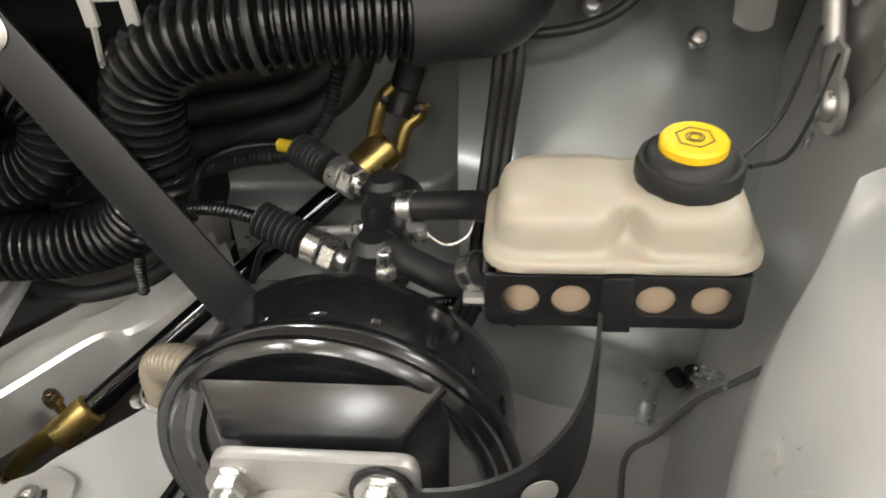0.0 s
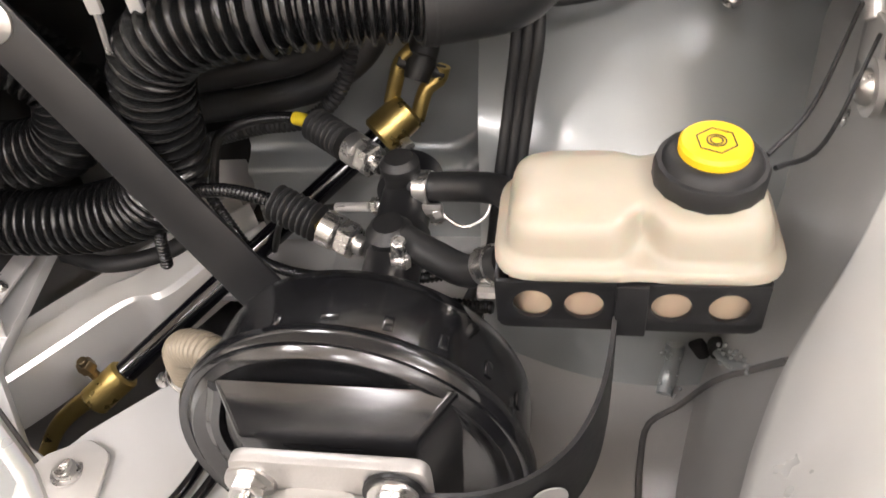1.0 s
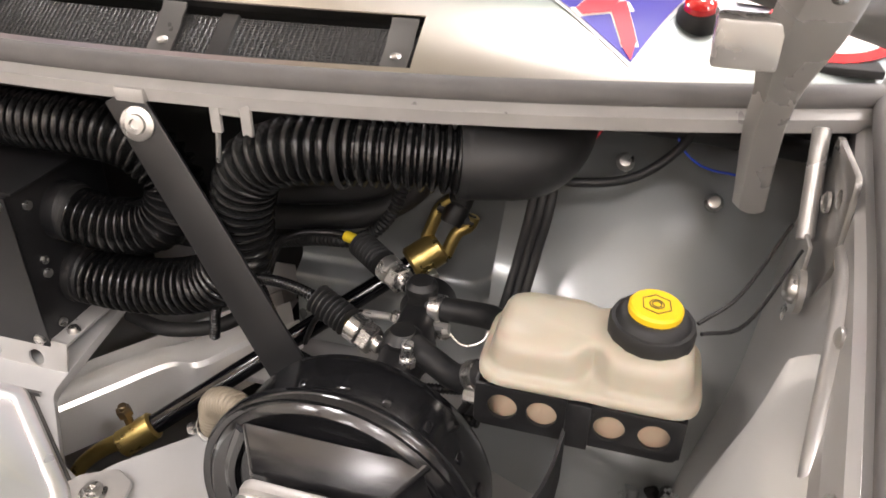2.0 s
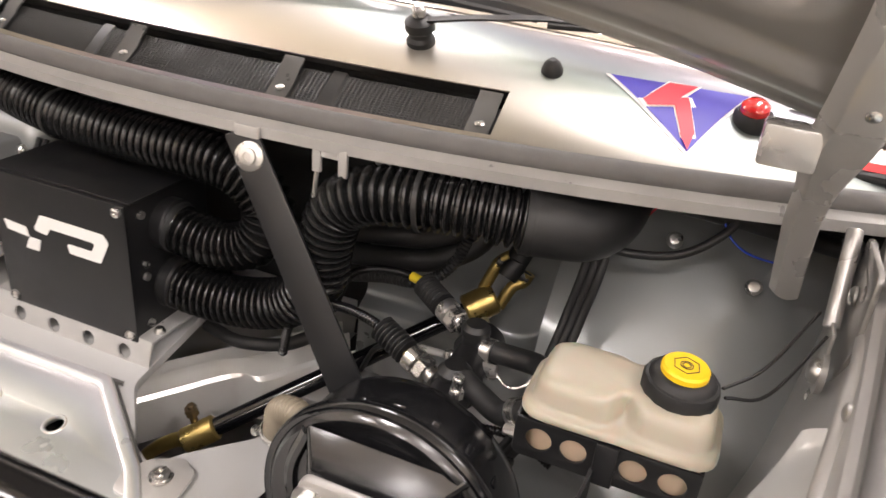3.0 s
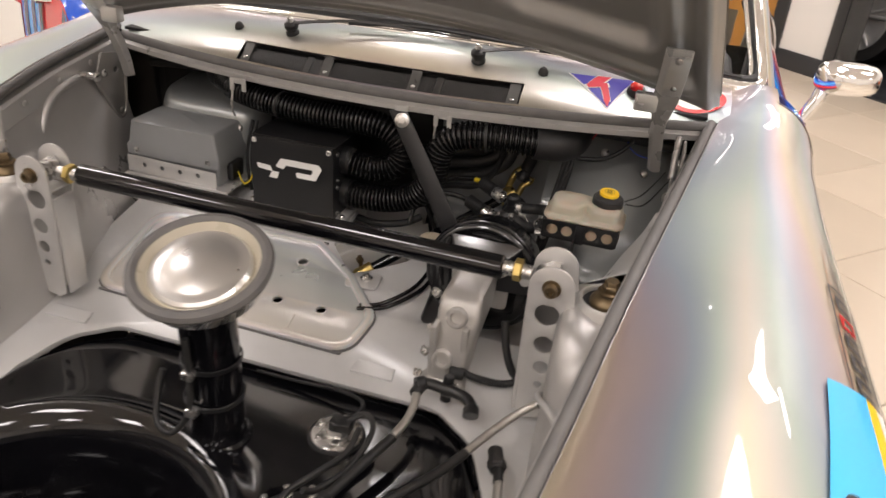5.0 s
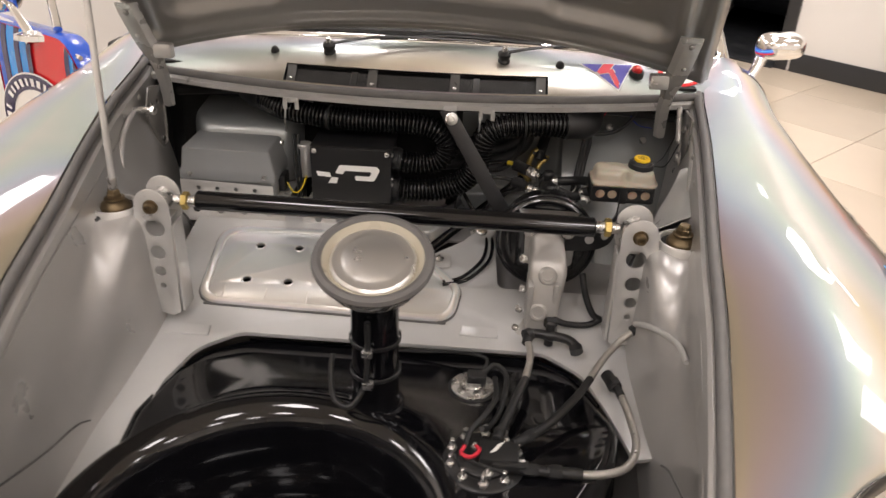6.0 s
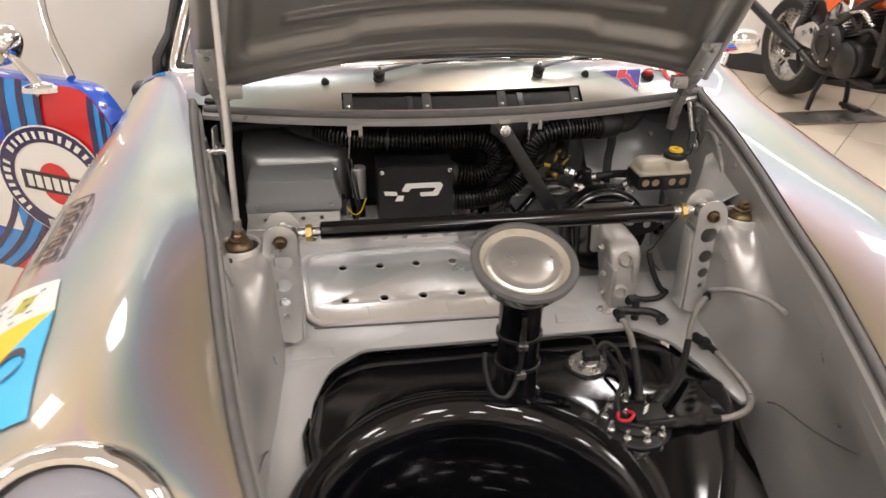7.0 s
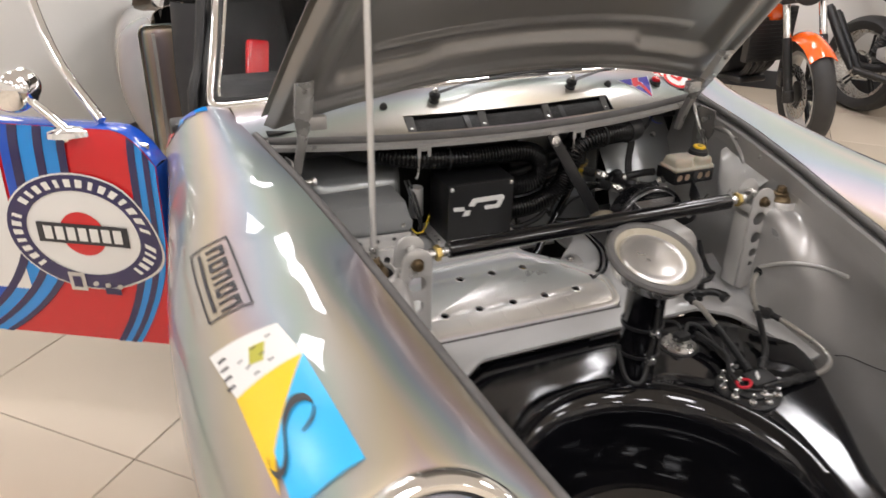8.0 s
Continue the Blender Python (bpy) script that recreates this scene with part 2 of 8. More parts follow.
bsdf(M["panel"]).inputs["Emission Color"].default_value = (1.0, 0.945, 0.945, 1)
bsdf(M["panel"]).inputs["Emission Strength"].default_value = 6.0
M["glass"] = mat("windscreen_glass", (0.97, 0.98, 0.975), 0.02, 0.0, Transmission_Weight=1.0, IOR=1.1)

# beige porcelain, each tile a little different
M["tile"] = wear(mat("beige_porcelain", (0.66, 0.57, 0.45), 0.24, 0.0, Coat_Weight=0.25, Coat_Roughness=0.1), 3.0, 60.0, 0.05, 0.02, 0.02)
_b = bsdf(M["tile"])
_src = _b.inputs["Base Color"].links[0].from_socket
_oi = node(M["tile"], "ShaderNodeObjectInfo")
_mr = node(M["tile"], "ShaderNodeMapRange", To_Min=0.90, To_Max=1.06)
link(M["tile"], _oi.outputs["Random"], _mr.inputs["Value"])
_hv = node(M["tile"], "ShaderNodeHueSaturation")
link(M["tile"], _src, _hv.inputs["Color"])
link(M["tile"], _mr.outputs["Result"], _hv.inputs["Value"])
link(M["tile"], _hv.outputs["Color"], _b.inputs["Base Color"])


# ---- mesh helpers ----
def soften(bm, angle=38.0):
    lim = radians(angle)
    bm.normal_update()
    for f in bm.faces:
        f.smooth = True
    for e in bm.edges:
        e.smooth = not (len(e.link_faces) == 2 and e.calc_face_angle(0.0) > lim)


def part(name, shape, material, parent=None, label="", pos=None, sharp=38.0):
    """One mesh object from a bmesh or a mesh, under its thing."""
    if isinstance(shape, bmesh.types.BMesh):
        bmesh.ops.recalc_face_normals(shape, faces=shape.faces[:])
        soften(shape, sharp)
        me = bpy.data.meshes.new(name)
        shape.to_mesh(me)
        shape.free()
    else:
        me = shape
    me.materials.clear()
    me.materials.append(M[material] if isinstance(material, str) else material)
    ob = new(name, me)
    if parent is not None:
        ob.parent = parent
        ob.matrix_parent_inverse = Matrix.Identity(4)
    if pos is not None:
        ob.matrix_basis = pos
    if label:
        tagged(ob, label)
    return ob


def thing(name, label, category, at=(0, 0, 0), group="", kind=""):
    ob = new(name)
    ob.empty_display_size = 0.02
    ob.location = at
    return tagged(ob, label, category, group, kind)


def under(ob, at):
    """Moves meshes built in world places under an empty at its base."""
    off = Matrix.Translation(-Vector(at))
    for c in ob.children:
        c.matrix_basis = off @ c.matrix_basis


def box(x0, x1, y0, y1, z0, z1, bevel=0.002, seg=2):
    bm = bmesh.new()
    bmesh.ops.create_cube(bm, size=1.0)
    for v in bm.verts:
        v.co = Vector(((x0, x1)[v.co.x > 0], (y0, y1)[v.co.y > 0], (z0, z1)[v.co.z > 0]))
    if bevel:
        bmesh.ops.bevel(bm, geom=bm.edges[:], offset=bevel, segments=seg, affect="EDGES", profile=0.5)
    return bm


def frame_of(axis):
    """A turn whose z runs along axis."""
    return Vector(axis).normalized().to_track_quat("Z", "Y").to_matrix().to_4x4()


def lathe(profile, seg=40, at=(0, 0, 0), axis=(0, 0, 1), cap=True):
    """Profile of (radius, height) turned about an axis."""
    bm = bmesh.new()
    m = Matrix.Translation(at) @ frame_of(axis)
    rings = []
    for r, h in profile:
        if r < 1e-6:
            rings.append([bm.verts.new(m @ Vector((0, 0, h)))])
        else:
            rings.append([bm.verts.new(m @ Vector((r * math.cos(2 * math.pi * k / seg), r * math.sin(2 * math.pi * k / seg), h))) for k in range(seg)])
    for a, b in zip(rings, rings[1:]):
        for k in range(seg):
            n = (k + 1) % seg
            q = [a[k % len(a)], a[n % len(a)], b[n % len(b)], b[k % len(b)]]
            q = list(dict.fromkeys(q))
            if len(q) > 2:
                bm.faces.new(q)
    if cap:
        for ring in (rings[0], rings[-1]):
            if len(ring) > 2:
                bm.faces.new(ring)
    return bm


def rod(p, q, r, seg=16, bevel=0.15):
    p, q = Vector(p), Vector(q)
    n = (q - p).length
    e = min(r * bevel, n * 0.3)
    return lathe([(r - e, 0), (r, e), (r, n - e), (r - e, n)], seg, p, q - p)


def hexnut(p, axis, r, h, hole=0.0):
    bm = lathe([(r * 0.86, 0), (r, h * 0.12), (r, h * 0.88), (r * 0.86, h)], 6, p, axis)
    return bm


def catmull(points, n=12):
    pts = [Vector(p) for p in points]
    pts = [pts[0] * 2 - pts[1]] + pts + [pts[-1] * 2 - pts[-2]]
    out = []
    for a, b, c, d in zip(pts, pts[1:], pts[2:], pts[3:]):
        for k in range(n):
            t = k / n
            out.append(0.5 * (2 * b + (c - a) * t + (2 * a - 5 * b + 4 * c - d) * t * t + (3 * b - a - 3 * c + d) * t ** 3))
    return out + [pts[-2]]


def even(path, step):
    """The path in even steps."""
    length = [0.0]
    for a, b in zip(path, path[1:]):
        length.append(length[-1] + (b - a).length)
    count = max(2, round(length[-1] / step))
    out, k = [], 0
    for n in range(count + 1):
        s = length[-1] * n / count
        while k < len(path) - 2 and length[k + 1] < s:
            k += 1
        f = (s - length[k]) / max(1e-9, length[k + 1] - length[k])
        out.append(path[k].lerp(path[k + 1], f))
    return out


def tube(points, radius, seg=12, step=0.006, cap=True, smooth=12):
    """A tube along a path; radius: a number or a function of the length along it (metres) and of the share 0 to 1."""
    path = even(catmull(points, smooth), step)
    bm = bmesh.new()
    t0 = (path[1] - path[0]).normalized()
    up = t0.orthogonal().normalized()
    rings, s = [], 0.0
    for k, p in enumerate(path):
        a, b = path[max(0, k - 1)], path[min(len(path) - 1, k + 1)]
        t = (b - a).normalized()
        up = (up - t * up.dot(t)).normalized()
        side = t.cross(up)
        if k:
            s += (p - path[k - 1]).length
        r = radius(s, k / (len(path) - 1)) if callable(radius) else radius
        rings.append([bm.verts.new(p + (up * math.cos(2 * math.pi * j / seg) + side * math.sin(2 * math.pi * j / seg)) * r) for j in range(seg)])
    for a, b in zip(rings, rings[1:]):
        for j in range(seg):
            bm.faces.new([a[j], a[(j + 1) % seg], b[(j + 1) % seg], b[j]])
    if cap:
        bm.faces.new(rings[0])
        bm.faces.new(rings[-1])
    return bm


def ribbed(points, r, pitch, depth, seg=28, per=6):
    """A corrugated hose."""
    def rad(s, _):
        f = (s / pitch) % 1.0
        return r - depth * (0.5 - 0.5 * math.cos(2 * math.pi * f)) ** 1.6
    return tube(points, rad, seg, pitch / per)


def grid(rows, close=False):
    """A sheet through rows of points."""
    bm = bmesh.new()
    vs = [[bm.verts.new(p) for p in row] for row in rows]
    for a, b in zip(vs, vs[1:]):
        n = len(a)
        for k in range(n if close else n - 1):
            try:
                bm.faces.new([a[k], a[(k + 1) % n], b[(k + 1) % n], b[k]])
            except ValueError:
                pass
    return bm


def thick(bm, t):
    """Gives a sheet a thickness."""
    bmesh.ops.recalc_face_normals(bm, faces=bm.faces[:])
    bmesh.ops.solidify(bm, geom=bm.faces[:], thickness=t)
    return bm


def merge(*parts):
    """Joins bmeshes into the first."""
    out = parts[0]
    for other in parts[1:]:
        me = bpy.data.meshes.new("tmp")
        other.to_mesh(me)
        other.free()
        out.from_mesh(me)
        bpy.data.meshes.remove(me)
    return out


def moved(bm, m):
    bm.transform(m)
    return bm


def circle(cx, cy, r, n=24, start=0.0):
    return [(cx + r * math.cos(start + 2 * math.pi * k / n), cy + r * math.sin(start + 2 * math.pi * k / n)) for k in range(n)]


def rounded(pts, r, n=6):
    """A polygon with rounded corners; r: one radius or one for each corner."""
    out = []
    for k, p in enumerate(pts):
        rr = r[k] if isinstance(r, (list, tuple)) else r
        p = Vector(p)
        a, b = Vector(pts[k - 1]) - p, Vector(pts[(k + 1) % len(pts)]) - p
        if rr <= 0:
            out.append(tuple(p))
            continue
        cut = min(rr / math.tan(max(0.15, a.angle(b) / 2)), a.length * 0.49, b.length * 0.49)
        s, e = p + a.normalized() * cut, p + b.normalized() * cut
        for j in range(n + 1):
            t = j / n
            out.append(tuple(s * (1 - t) ** 2 + p * 2 * t * (1 - t) + e * t * t))
    return out


def plate(outline, holes=(), t=0.003, bevel=0.0006):
    """A flat plate in xy with holes, t thick about z = 0; a mesh."""
    cu = bpy.data.curves.new("plate", "CURVE")
    cu.dimensions, cu.fill_mode = "2D", "BOTH"
    cu.extrude, cu.bevel_depth, cu.bevel_resolution = max(0.0, t / 2 - bevel), bevel, 1
    cu.offset = -bevel
    for ring in [outline, *holes]:
        sp = cu.splines.new("POLY")
        sp.points.add(len(ring) - 1)
        for k, (x, y) in enumerate(ring):
            sp.points[k].co = (x, y, 0, 1)
        sp.use_cyclic_u = True
    ob = bpy.data.objects.new("plate", cu)
    scene.collection.objects.link(ob)
    dg = bpy.context.evaluated_depsgraph_get()
    me = bpy.data.meshes.new_from_object(ob.evaluated_get(dg))
    bpy.data.objects.remove(ob)
    bpy.data.curves.remove(cu)
    bm = bmesh.new()
    bm.from_mesh(me)
    bpy.data.meshes.remove(me)
    bmesh.ops.remove_doubles(bm, verts=bm.verts[:], dist=1e-5)
    return bm


def facing(x_axis, y_axis, origin):
    """A pose from the directions of a plate's own x and y."""
    x = Vector(x_axis).normalized()
    z = x.cross(Vector(y_axis)).normalized()
    y = z.cross(x)
    m = Matrix((x, y, z)).transposed().to_4x4()
    m.translation = origin
    return m


FRONT = ((1, 0, 0), (0, 0, 1))  # a plate that faces the car's nose


def lerp_table(table, y):
    """Rows of (y, ...), y falling; smooth between rows."""
    if y >= table[0][0]:
        return table[0][1:]
    for a, b in zip(table, table[1:]):
        if y >= b[0]:
            f = (a[0] - y) / (a[0] - b[0])
            return tuple(p + (q - p) * f for p, q in zip(a[1:], b[1:]))
    return table[-1][1:]


def smooth_table(table, y, w=0.05):
    rows = [lerp_table(table, y + d) for d in (-w, -w / 2, 0, w / 2, w)]
    return tuple(sum(r[k] * g for r, g in zip(rows, (1, 2, 2, 2, 1))) / 8 for k in range(len(rows[0])))

# ---- showroom ----
WALL_U, WALL_V, BACK_U, BACK_V = 4.335, -3.7, -4.6, 5.4


def slab(u0, u1, v0, v1, z0, z1, bevel=0.0):
    bm = box(u0, u1, v0, v1, z0, z1, bevel)
    for v in bm.verts:
        v.co = diag(v.co.x, v.co.y, v.co.z)
    return bm


def structure(name, shape, material, label, parent=None):
    ob = part(name, shape, material, parent)
    return tagged(ob, label, name.split("_")[0], kind="structure")


floor = structure("floor", slab(BACK_U - 0.2, WALL_U + 3.2, WALL_V - 0.2, BACK_V + 0.2, -0.12, -0.004), "grout", "polished beige tiled showroom floor with dark joints")
DOOR0, DOOR1, GAP0, GAP1 = -3.42, -2.74, -2.20, -1.46
structure("wall_east", merge(
    slab(WALL_U, WALL_U + 0.2, WALL_V - 0.2, DOOR0, 0, ROOM_TOP), slab(WALL_U, WALL_U + 0.2, DOOR1, GAP0, 0, ROOM_TOP),
    slab(WALL_U, WALL_U + 0.2, GAP1, BACK_V + 0.2, 0, ROOM_TOP), slab(WALL_U, WALL_U + 0.2, DOOR0, DOOR1, 2.1, ROOM_TOP),
    slab(WALL_U, WALL_U + 0.2, GAP0, GAP1, 2.3, ROOM_TOP)), "wall", "white painted showroom wall with doorways")
structure("wall_north", slab(BACK_U - 0.2, WALL_U, WALL_V - 0.2, WALL_V, 0, ROOM_TOP), "wall", "plain white painted showroom wall")
structure("wall_south", slab(BACK_U - 0.2, WALL_U, BACK_V, BACK_V + 0.2, 0, ROOM_TOP), "wall", "plain white painted showroom wall")
structure("wall_west", slab(BACK_U - 0.2, BACK_U, WALL_V, BACK_V, 0, ROOM_TOP), "wall", "plain white painted showroom wall")
structure("ceiling", slab(BACK_U - 0.2, WALL_U + 3.2, WALL_V - 0.2, BACK_V + 0.2, ROOM_TOP, ROOM_TOP + 0.1), "ceiling", "flat white showroom ceiling")
structure("baseboard", merge(slab(WALL_U - 0.014, WALL_U - 0.001, GAP1 + 0.1, BACK_V, 0, 0.125, 0.003), slab(WALL_U - 0.014, WALL_U - 0.001, DOOR1 + 0.1, GAP0 - 0.08, 0, 0.125, 0.003)), "skirting", "dark charcoal skirting board along white wall")
PIER_U, PIER_V = 2.35, -2.78
structure("wall_pier", slab(BACK_U, PIER_U, WALL_V, PIER_V, 0, ROOM_TOP), "wall", "white painted projecting wall beside the car")
structure("baseboard_pier", slab(BACK_U, PIER_U, PIER_V + 0.001, PIER_V + 0.014, 0, 0.10, 0.003), "skirting", "dark charcoal skirting board along white wall")
structure("baseboard_north", slab(PIER_U, WALL_U - 0.02, WALL_V + 0.001, WALL_V + 0.014, 0, 0.125, 0.003), "skirting", "dark charcoal skirting board along white wall")

door_1 = thing("door_1", "closed orange beech veneered door in dark frame", "door", kind="structure")
part("door_leaf", slab(WALL_U + 0.03, WALL_U + 0.075, DOOR0 + 0.004, DOOR1 - 0.004, 0.01, 2.09, 0.003), "wood", door_1)
for v0, v1 in ((DOOR0 - 0.09, DOOR0), (DOOR1, DOOR1 + 0.1)):
    part("door_frame", slab(WALL_U - 0.02, WALL_U + 0.08, v0, v1, 0, 2.19, 0.003), "skirting", door_1, "charcoal door frame")
part("door_head", slab(WALL_U - 0.02, WALL_U + 0.08, DOOR0, DOOR1, 2.1, 2.19, 0.003), "skirting", door_1)
part("handle", merge(rod(diag(WALL_U + 0.03, DOOR1 - 0.07, 1.02), diag(WALL_U - 0.03, DOOR1 - 0.07, 1.02), 0.009), rod(diag(WALL_U - 0.03, DOOR1 - 0.07, 1.02), diag(WALL_U - 0.03, DOOR1 - 0.19, 1.02), 0.008)), "steel", door_1, "brushed lever handle")
gate = thing("doorway_frame", "charcoal frame of the open garage doorway", "doorway", kind="structure")
for v0, v1 in ((GAP0 - 0.08, GAP0), (GAP1, GAP1 + 0.08)):
    part("jamb", slab(WALL_U - 0.015, WALL_U + 0.21, v0, v1, 0, 2.3, 0.003), "skirting", gate)
part("threshold", slab(WALL_U - 0.05, WALL_U + 0.25, GAP0, GAP1, -0.003, 0.012, 0.003), "skirting", gate)
# the unlit garage's darkness is put into the charcoal colour
structure("garage_wall", merge(slab(WALL_U + 3.0, WALL_U + 3.2, WALL_V, BACK_V, 0, ROOM_TOP), slab(WALL_U + 0.2, WALL_U + 3.0, 1.2, 1.4, 0, ROOM_TOP), slab(WALL_U + 0.2, WALL_U + 3.0, WALL_V - 0.2, WALL_V, 0, ROOM_TOP)), "skirting", "garage walls beyond doorway, charcoal for unlit darkness")
structure("garage_floor", slab(WALL_U + 0.25, WALL_U + 3.0, WALL_V, 1.2, -0.003, 0.01), "skirting", "garage floor, charcoal for unlit darkness")

fixture = None
# the added v = 4.3 row gets the same housing
for u, v in LAMPS:
    c = diag(u, v, ROOM_TOP)
    turn = Matrix.Translation(c) @ Euler((0, 0, radians(45))).to_matrix().to_4x4()
    if fixture is None:
        fixture = thing("ceiling_light", "square white recessed ceiling light panel", "light", c, "ceiling lights")
        fixture.rotation_euler = (0, 0, radians(45))
        rim = merge(box(-0.31, 0.31, -0.31, -0.285, -0.03, 0.0, 0.003), box(-0.31, 0.31, 0.285, 0.31, -0.03, 0.0, 0.003), box(-0.31, -0.285, -0.284, 0.284, -0.03, 0.0, 0.003), box(0.285, 0.31, -0.284, 0.284, -0.03, 0.0, 0.003))
        part("housing", rim, "white_plastic", fixture)
        part("diffuser", box(-0.283, 0.283, -0.283, 0.283, -0.012, -0.001, 0.002), "panel", fixture, "glowing white diffuser")
    else:
        copy_thing(fixture, turn)
strip = thing("strip_light", "slim white ceiling strip light", "light", (STRIP.x, STRIP.y, ROOM_TOP))
part("housing", box(-0.06, 0.06, -0.58, 0.58, -0.030, 0.0, 0.004), "white_plastic", strip)
part("diffuser", box(-0.045, 0.045, -0.55, 0.55, -0.040, -0.031, 0.002), "panel", strip, "glowing white diffuser")

# ---- car body ----
car = thing("sports_car", "vintage sports car in holographic silver wrap with open front bonnet", "car", (0, 0.6, 0))
CAR = Matrix.Translation((0, -0.6, 0))


def cpart(name, shape, material, label="", parent=None, sharp=38.0):
    return part(name, shape, material, parent or car, label, CAR if parent is None else None, sharp)


# edge of the bonnet opening: y, half width, height
RIM = [(0.80, 0.63, 0.862), (0.60, 0.607, 0.864), (0.52, 0.600, 0.852), (0.46, 0.586, 0.833), (0.23, 0.553, 0.818), (0.04, 0.522, 0.795), (-0.10, 0.499, 0.772), (-0.26, 0.476, 0.748), (-0.43, 0.446, 0.712), (-0.55, 0.424, 0.680), (-0.66, 0.40, 0.640), (-0.80, 0.36, 0.575)]
# fender: y, crown x, crown z, widest x, height of the widest place
FEN = [(0.80, 0.66, 0.866, 0.775, 0.70), (0.60, 0.66, 0.868, 0.778, 0.69), (0.45, 0.65, 0.858, 0.792, 0.67), (0.23, 0.635, 0.858, 0.818, 0.64), (0.04, 0.625, 0.855, 0.838, 0.62), (-0.10, 0.620, 0.850, 0.842, 0.61), (-0.26, 0.614, 0.838, 0.838, 0.60), (-0.43, 0.606, 0.808, 0.824, 0.58), (-0.53, 0.600, 0.774, 0.806, 0.56), (-0.62, 0.596, 0.730, 0.785, 0.54), (-0.72, 0.59, 0.66, 0.755, 0.52), (-0.80, 0.58, 0.575, 0.72, 0.49)]
# how far the crown stays below the arc, and how much slimmer the far flank is: y, drop, slimming
CROWN = [(0.80, 0.0, 0.0), (0.60, 0.004, 0.0), (0.50, 0.014, 0.010), (0.45, 0.020, 0.018), (0.30, 0.032, 0.030), (0.10, 0.045, 0.040), (0.0, 0.048, 0.042), (-0.15, 0.042, 0.040), (-0.30, 0.028, 0.030), (-0.43, 0.012, 0.012), (-0.53, 0.0, 0.0), (-0.80, 0.0, 0.0)]
AXLE_Y, AXLE_Z, ARCH = -0.03, 0.31, 0.345
LAMP_C = Vector((0.610, -0.600, 0.680))
LAMP_N = Vector((0.06, -math.cos(radians(34)), math.sin(radians(34)))).normalized()


def step(e0, e1, v):
    v = max(0.0, min(1.0, (v - e0) / (e1 - e0)))
    return v * v * (3 - 2 * v)


def rim_at(side, y):
    """Edge of the bonnet opening; the near side stands a little wider, and higher at the back."""
    x, z = smooth_table(RIM, y)
    if side < 0:
        x, z = x + 0.017 * step(-0.72, -0.40, y), z + 0.013 * step(-0.25, 0.25, y) * (1 - step(0.42, 0.58, y))
    return x, z


def fender_at(side, y, t, out=0.0):
    """A place on the fender: t from 0 at the bonnet gap over the crown to 1 at the lower edge."""
    xr, zr = rim_at(side, y)
    xc, zc, xo, zo = smooth_table(FEN, y)
    fall, slimmer = smooth_table(CROWN, y)
    zc -= fall
    zc = max(zc, zr + 0.003)
    if side > 0:
        xo -= slimmer
    if side > 0:
        zc, zo = zc + 0.004 * step(0.40, 0.58, y), zo - 0.03 * step(0.38, 0.58, y)
    low = 0.20
    d = y - AXLE_Y
    if abs(d) < ARCH:
        low = max(low, AXLE_Z + math.sqrt(ARCH * ARCH - d * d))
    def place(t):
        if t < 0.36:
            u = t / 0.36
            return xr + (xc - xr) * u, zr + (zc - zr) * math.sin(u * math.pi / 2) ** 0.9
        if t < 0.74:
            a = (t - 0.36) / 0.38 * math.pi / 2
            return xc + (xo - xc) * math.sin(a), zo + (zc - zo) * max(0.0, math.cos(a)) ** 0.75
        u = (t - 0.74) / 0.26
        return xo - 0.025 * u * u, zo + (min(low, zo - 0.01) - zo) * u
    x, z = place(t)
    if out:
        (xa, za), (xb, zb) = place(max(0, t - 0.01)), place(min(1, t + 0.01))
        n = Vector((za - zb, 0, xb - xa)).normalized()
        x, z = x + n.x * out, z + n.z * out
    p = Vector((x, y, z))
    # the crown ends behind the headlamp's ring
    ahead = (p - LAMP_C).dot(LAMP_N)
    if ahead > -0.006 and y < -0.4:
        r = (p - LAMP_C - LAMP_N * ahead).length
        f = max(0.0, min(1.0, (0.150 - r) / 0.024))
        p -= LAMP_N * (ahead + 0.006) * f * f * (3 - 2 * f)
    return Vector((side * p.x, p.y, p.z))


def slim(t):
    """Keeps a mark at its breadth on the widened flank."""
    if t <= 0.36 or t >= 0.74:
        return t
    return 0.36 + math.asin(0.87 * math.sin((t - 0.36) / 0.38 * math.pi / 2)) / (math.pi / 2) * 0.38


def patch(side, corners, nu=10, nv=10, out=0.0016):
    """A sticker laid on the fender: corners (y, t) in ring order."""
    a, b, c, d = [Vector((p[0], slim(p[1]))) for p in corners]
    rows = []
    for i in range(nu + 1):
        p, q = a.lerp(b, i / nu), d.lerp(c, i / nu)
        rows.append([fender_at(side, *p.lerp(q, j / nv), out) for j in range(nv + 1)])
    return grid(rows)


TS = [k / 60 for k in range(61)]
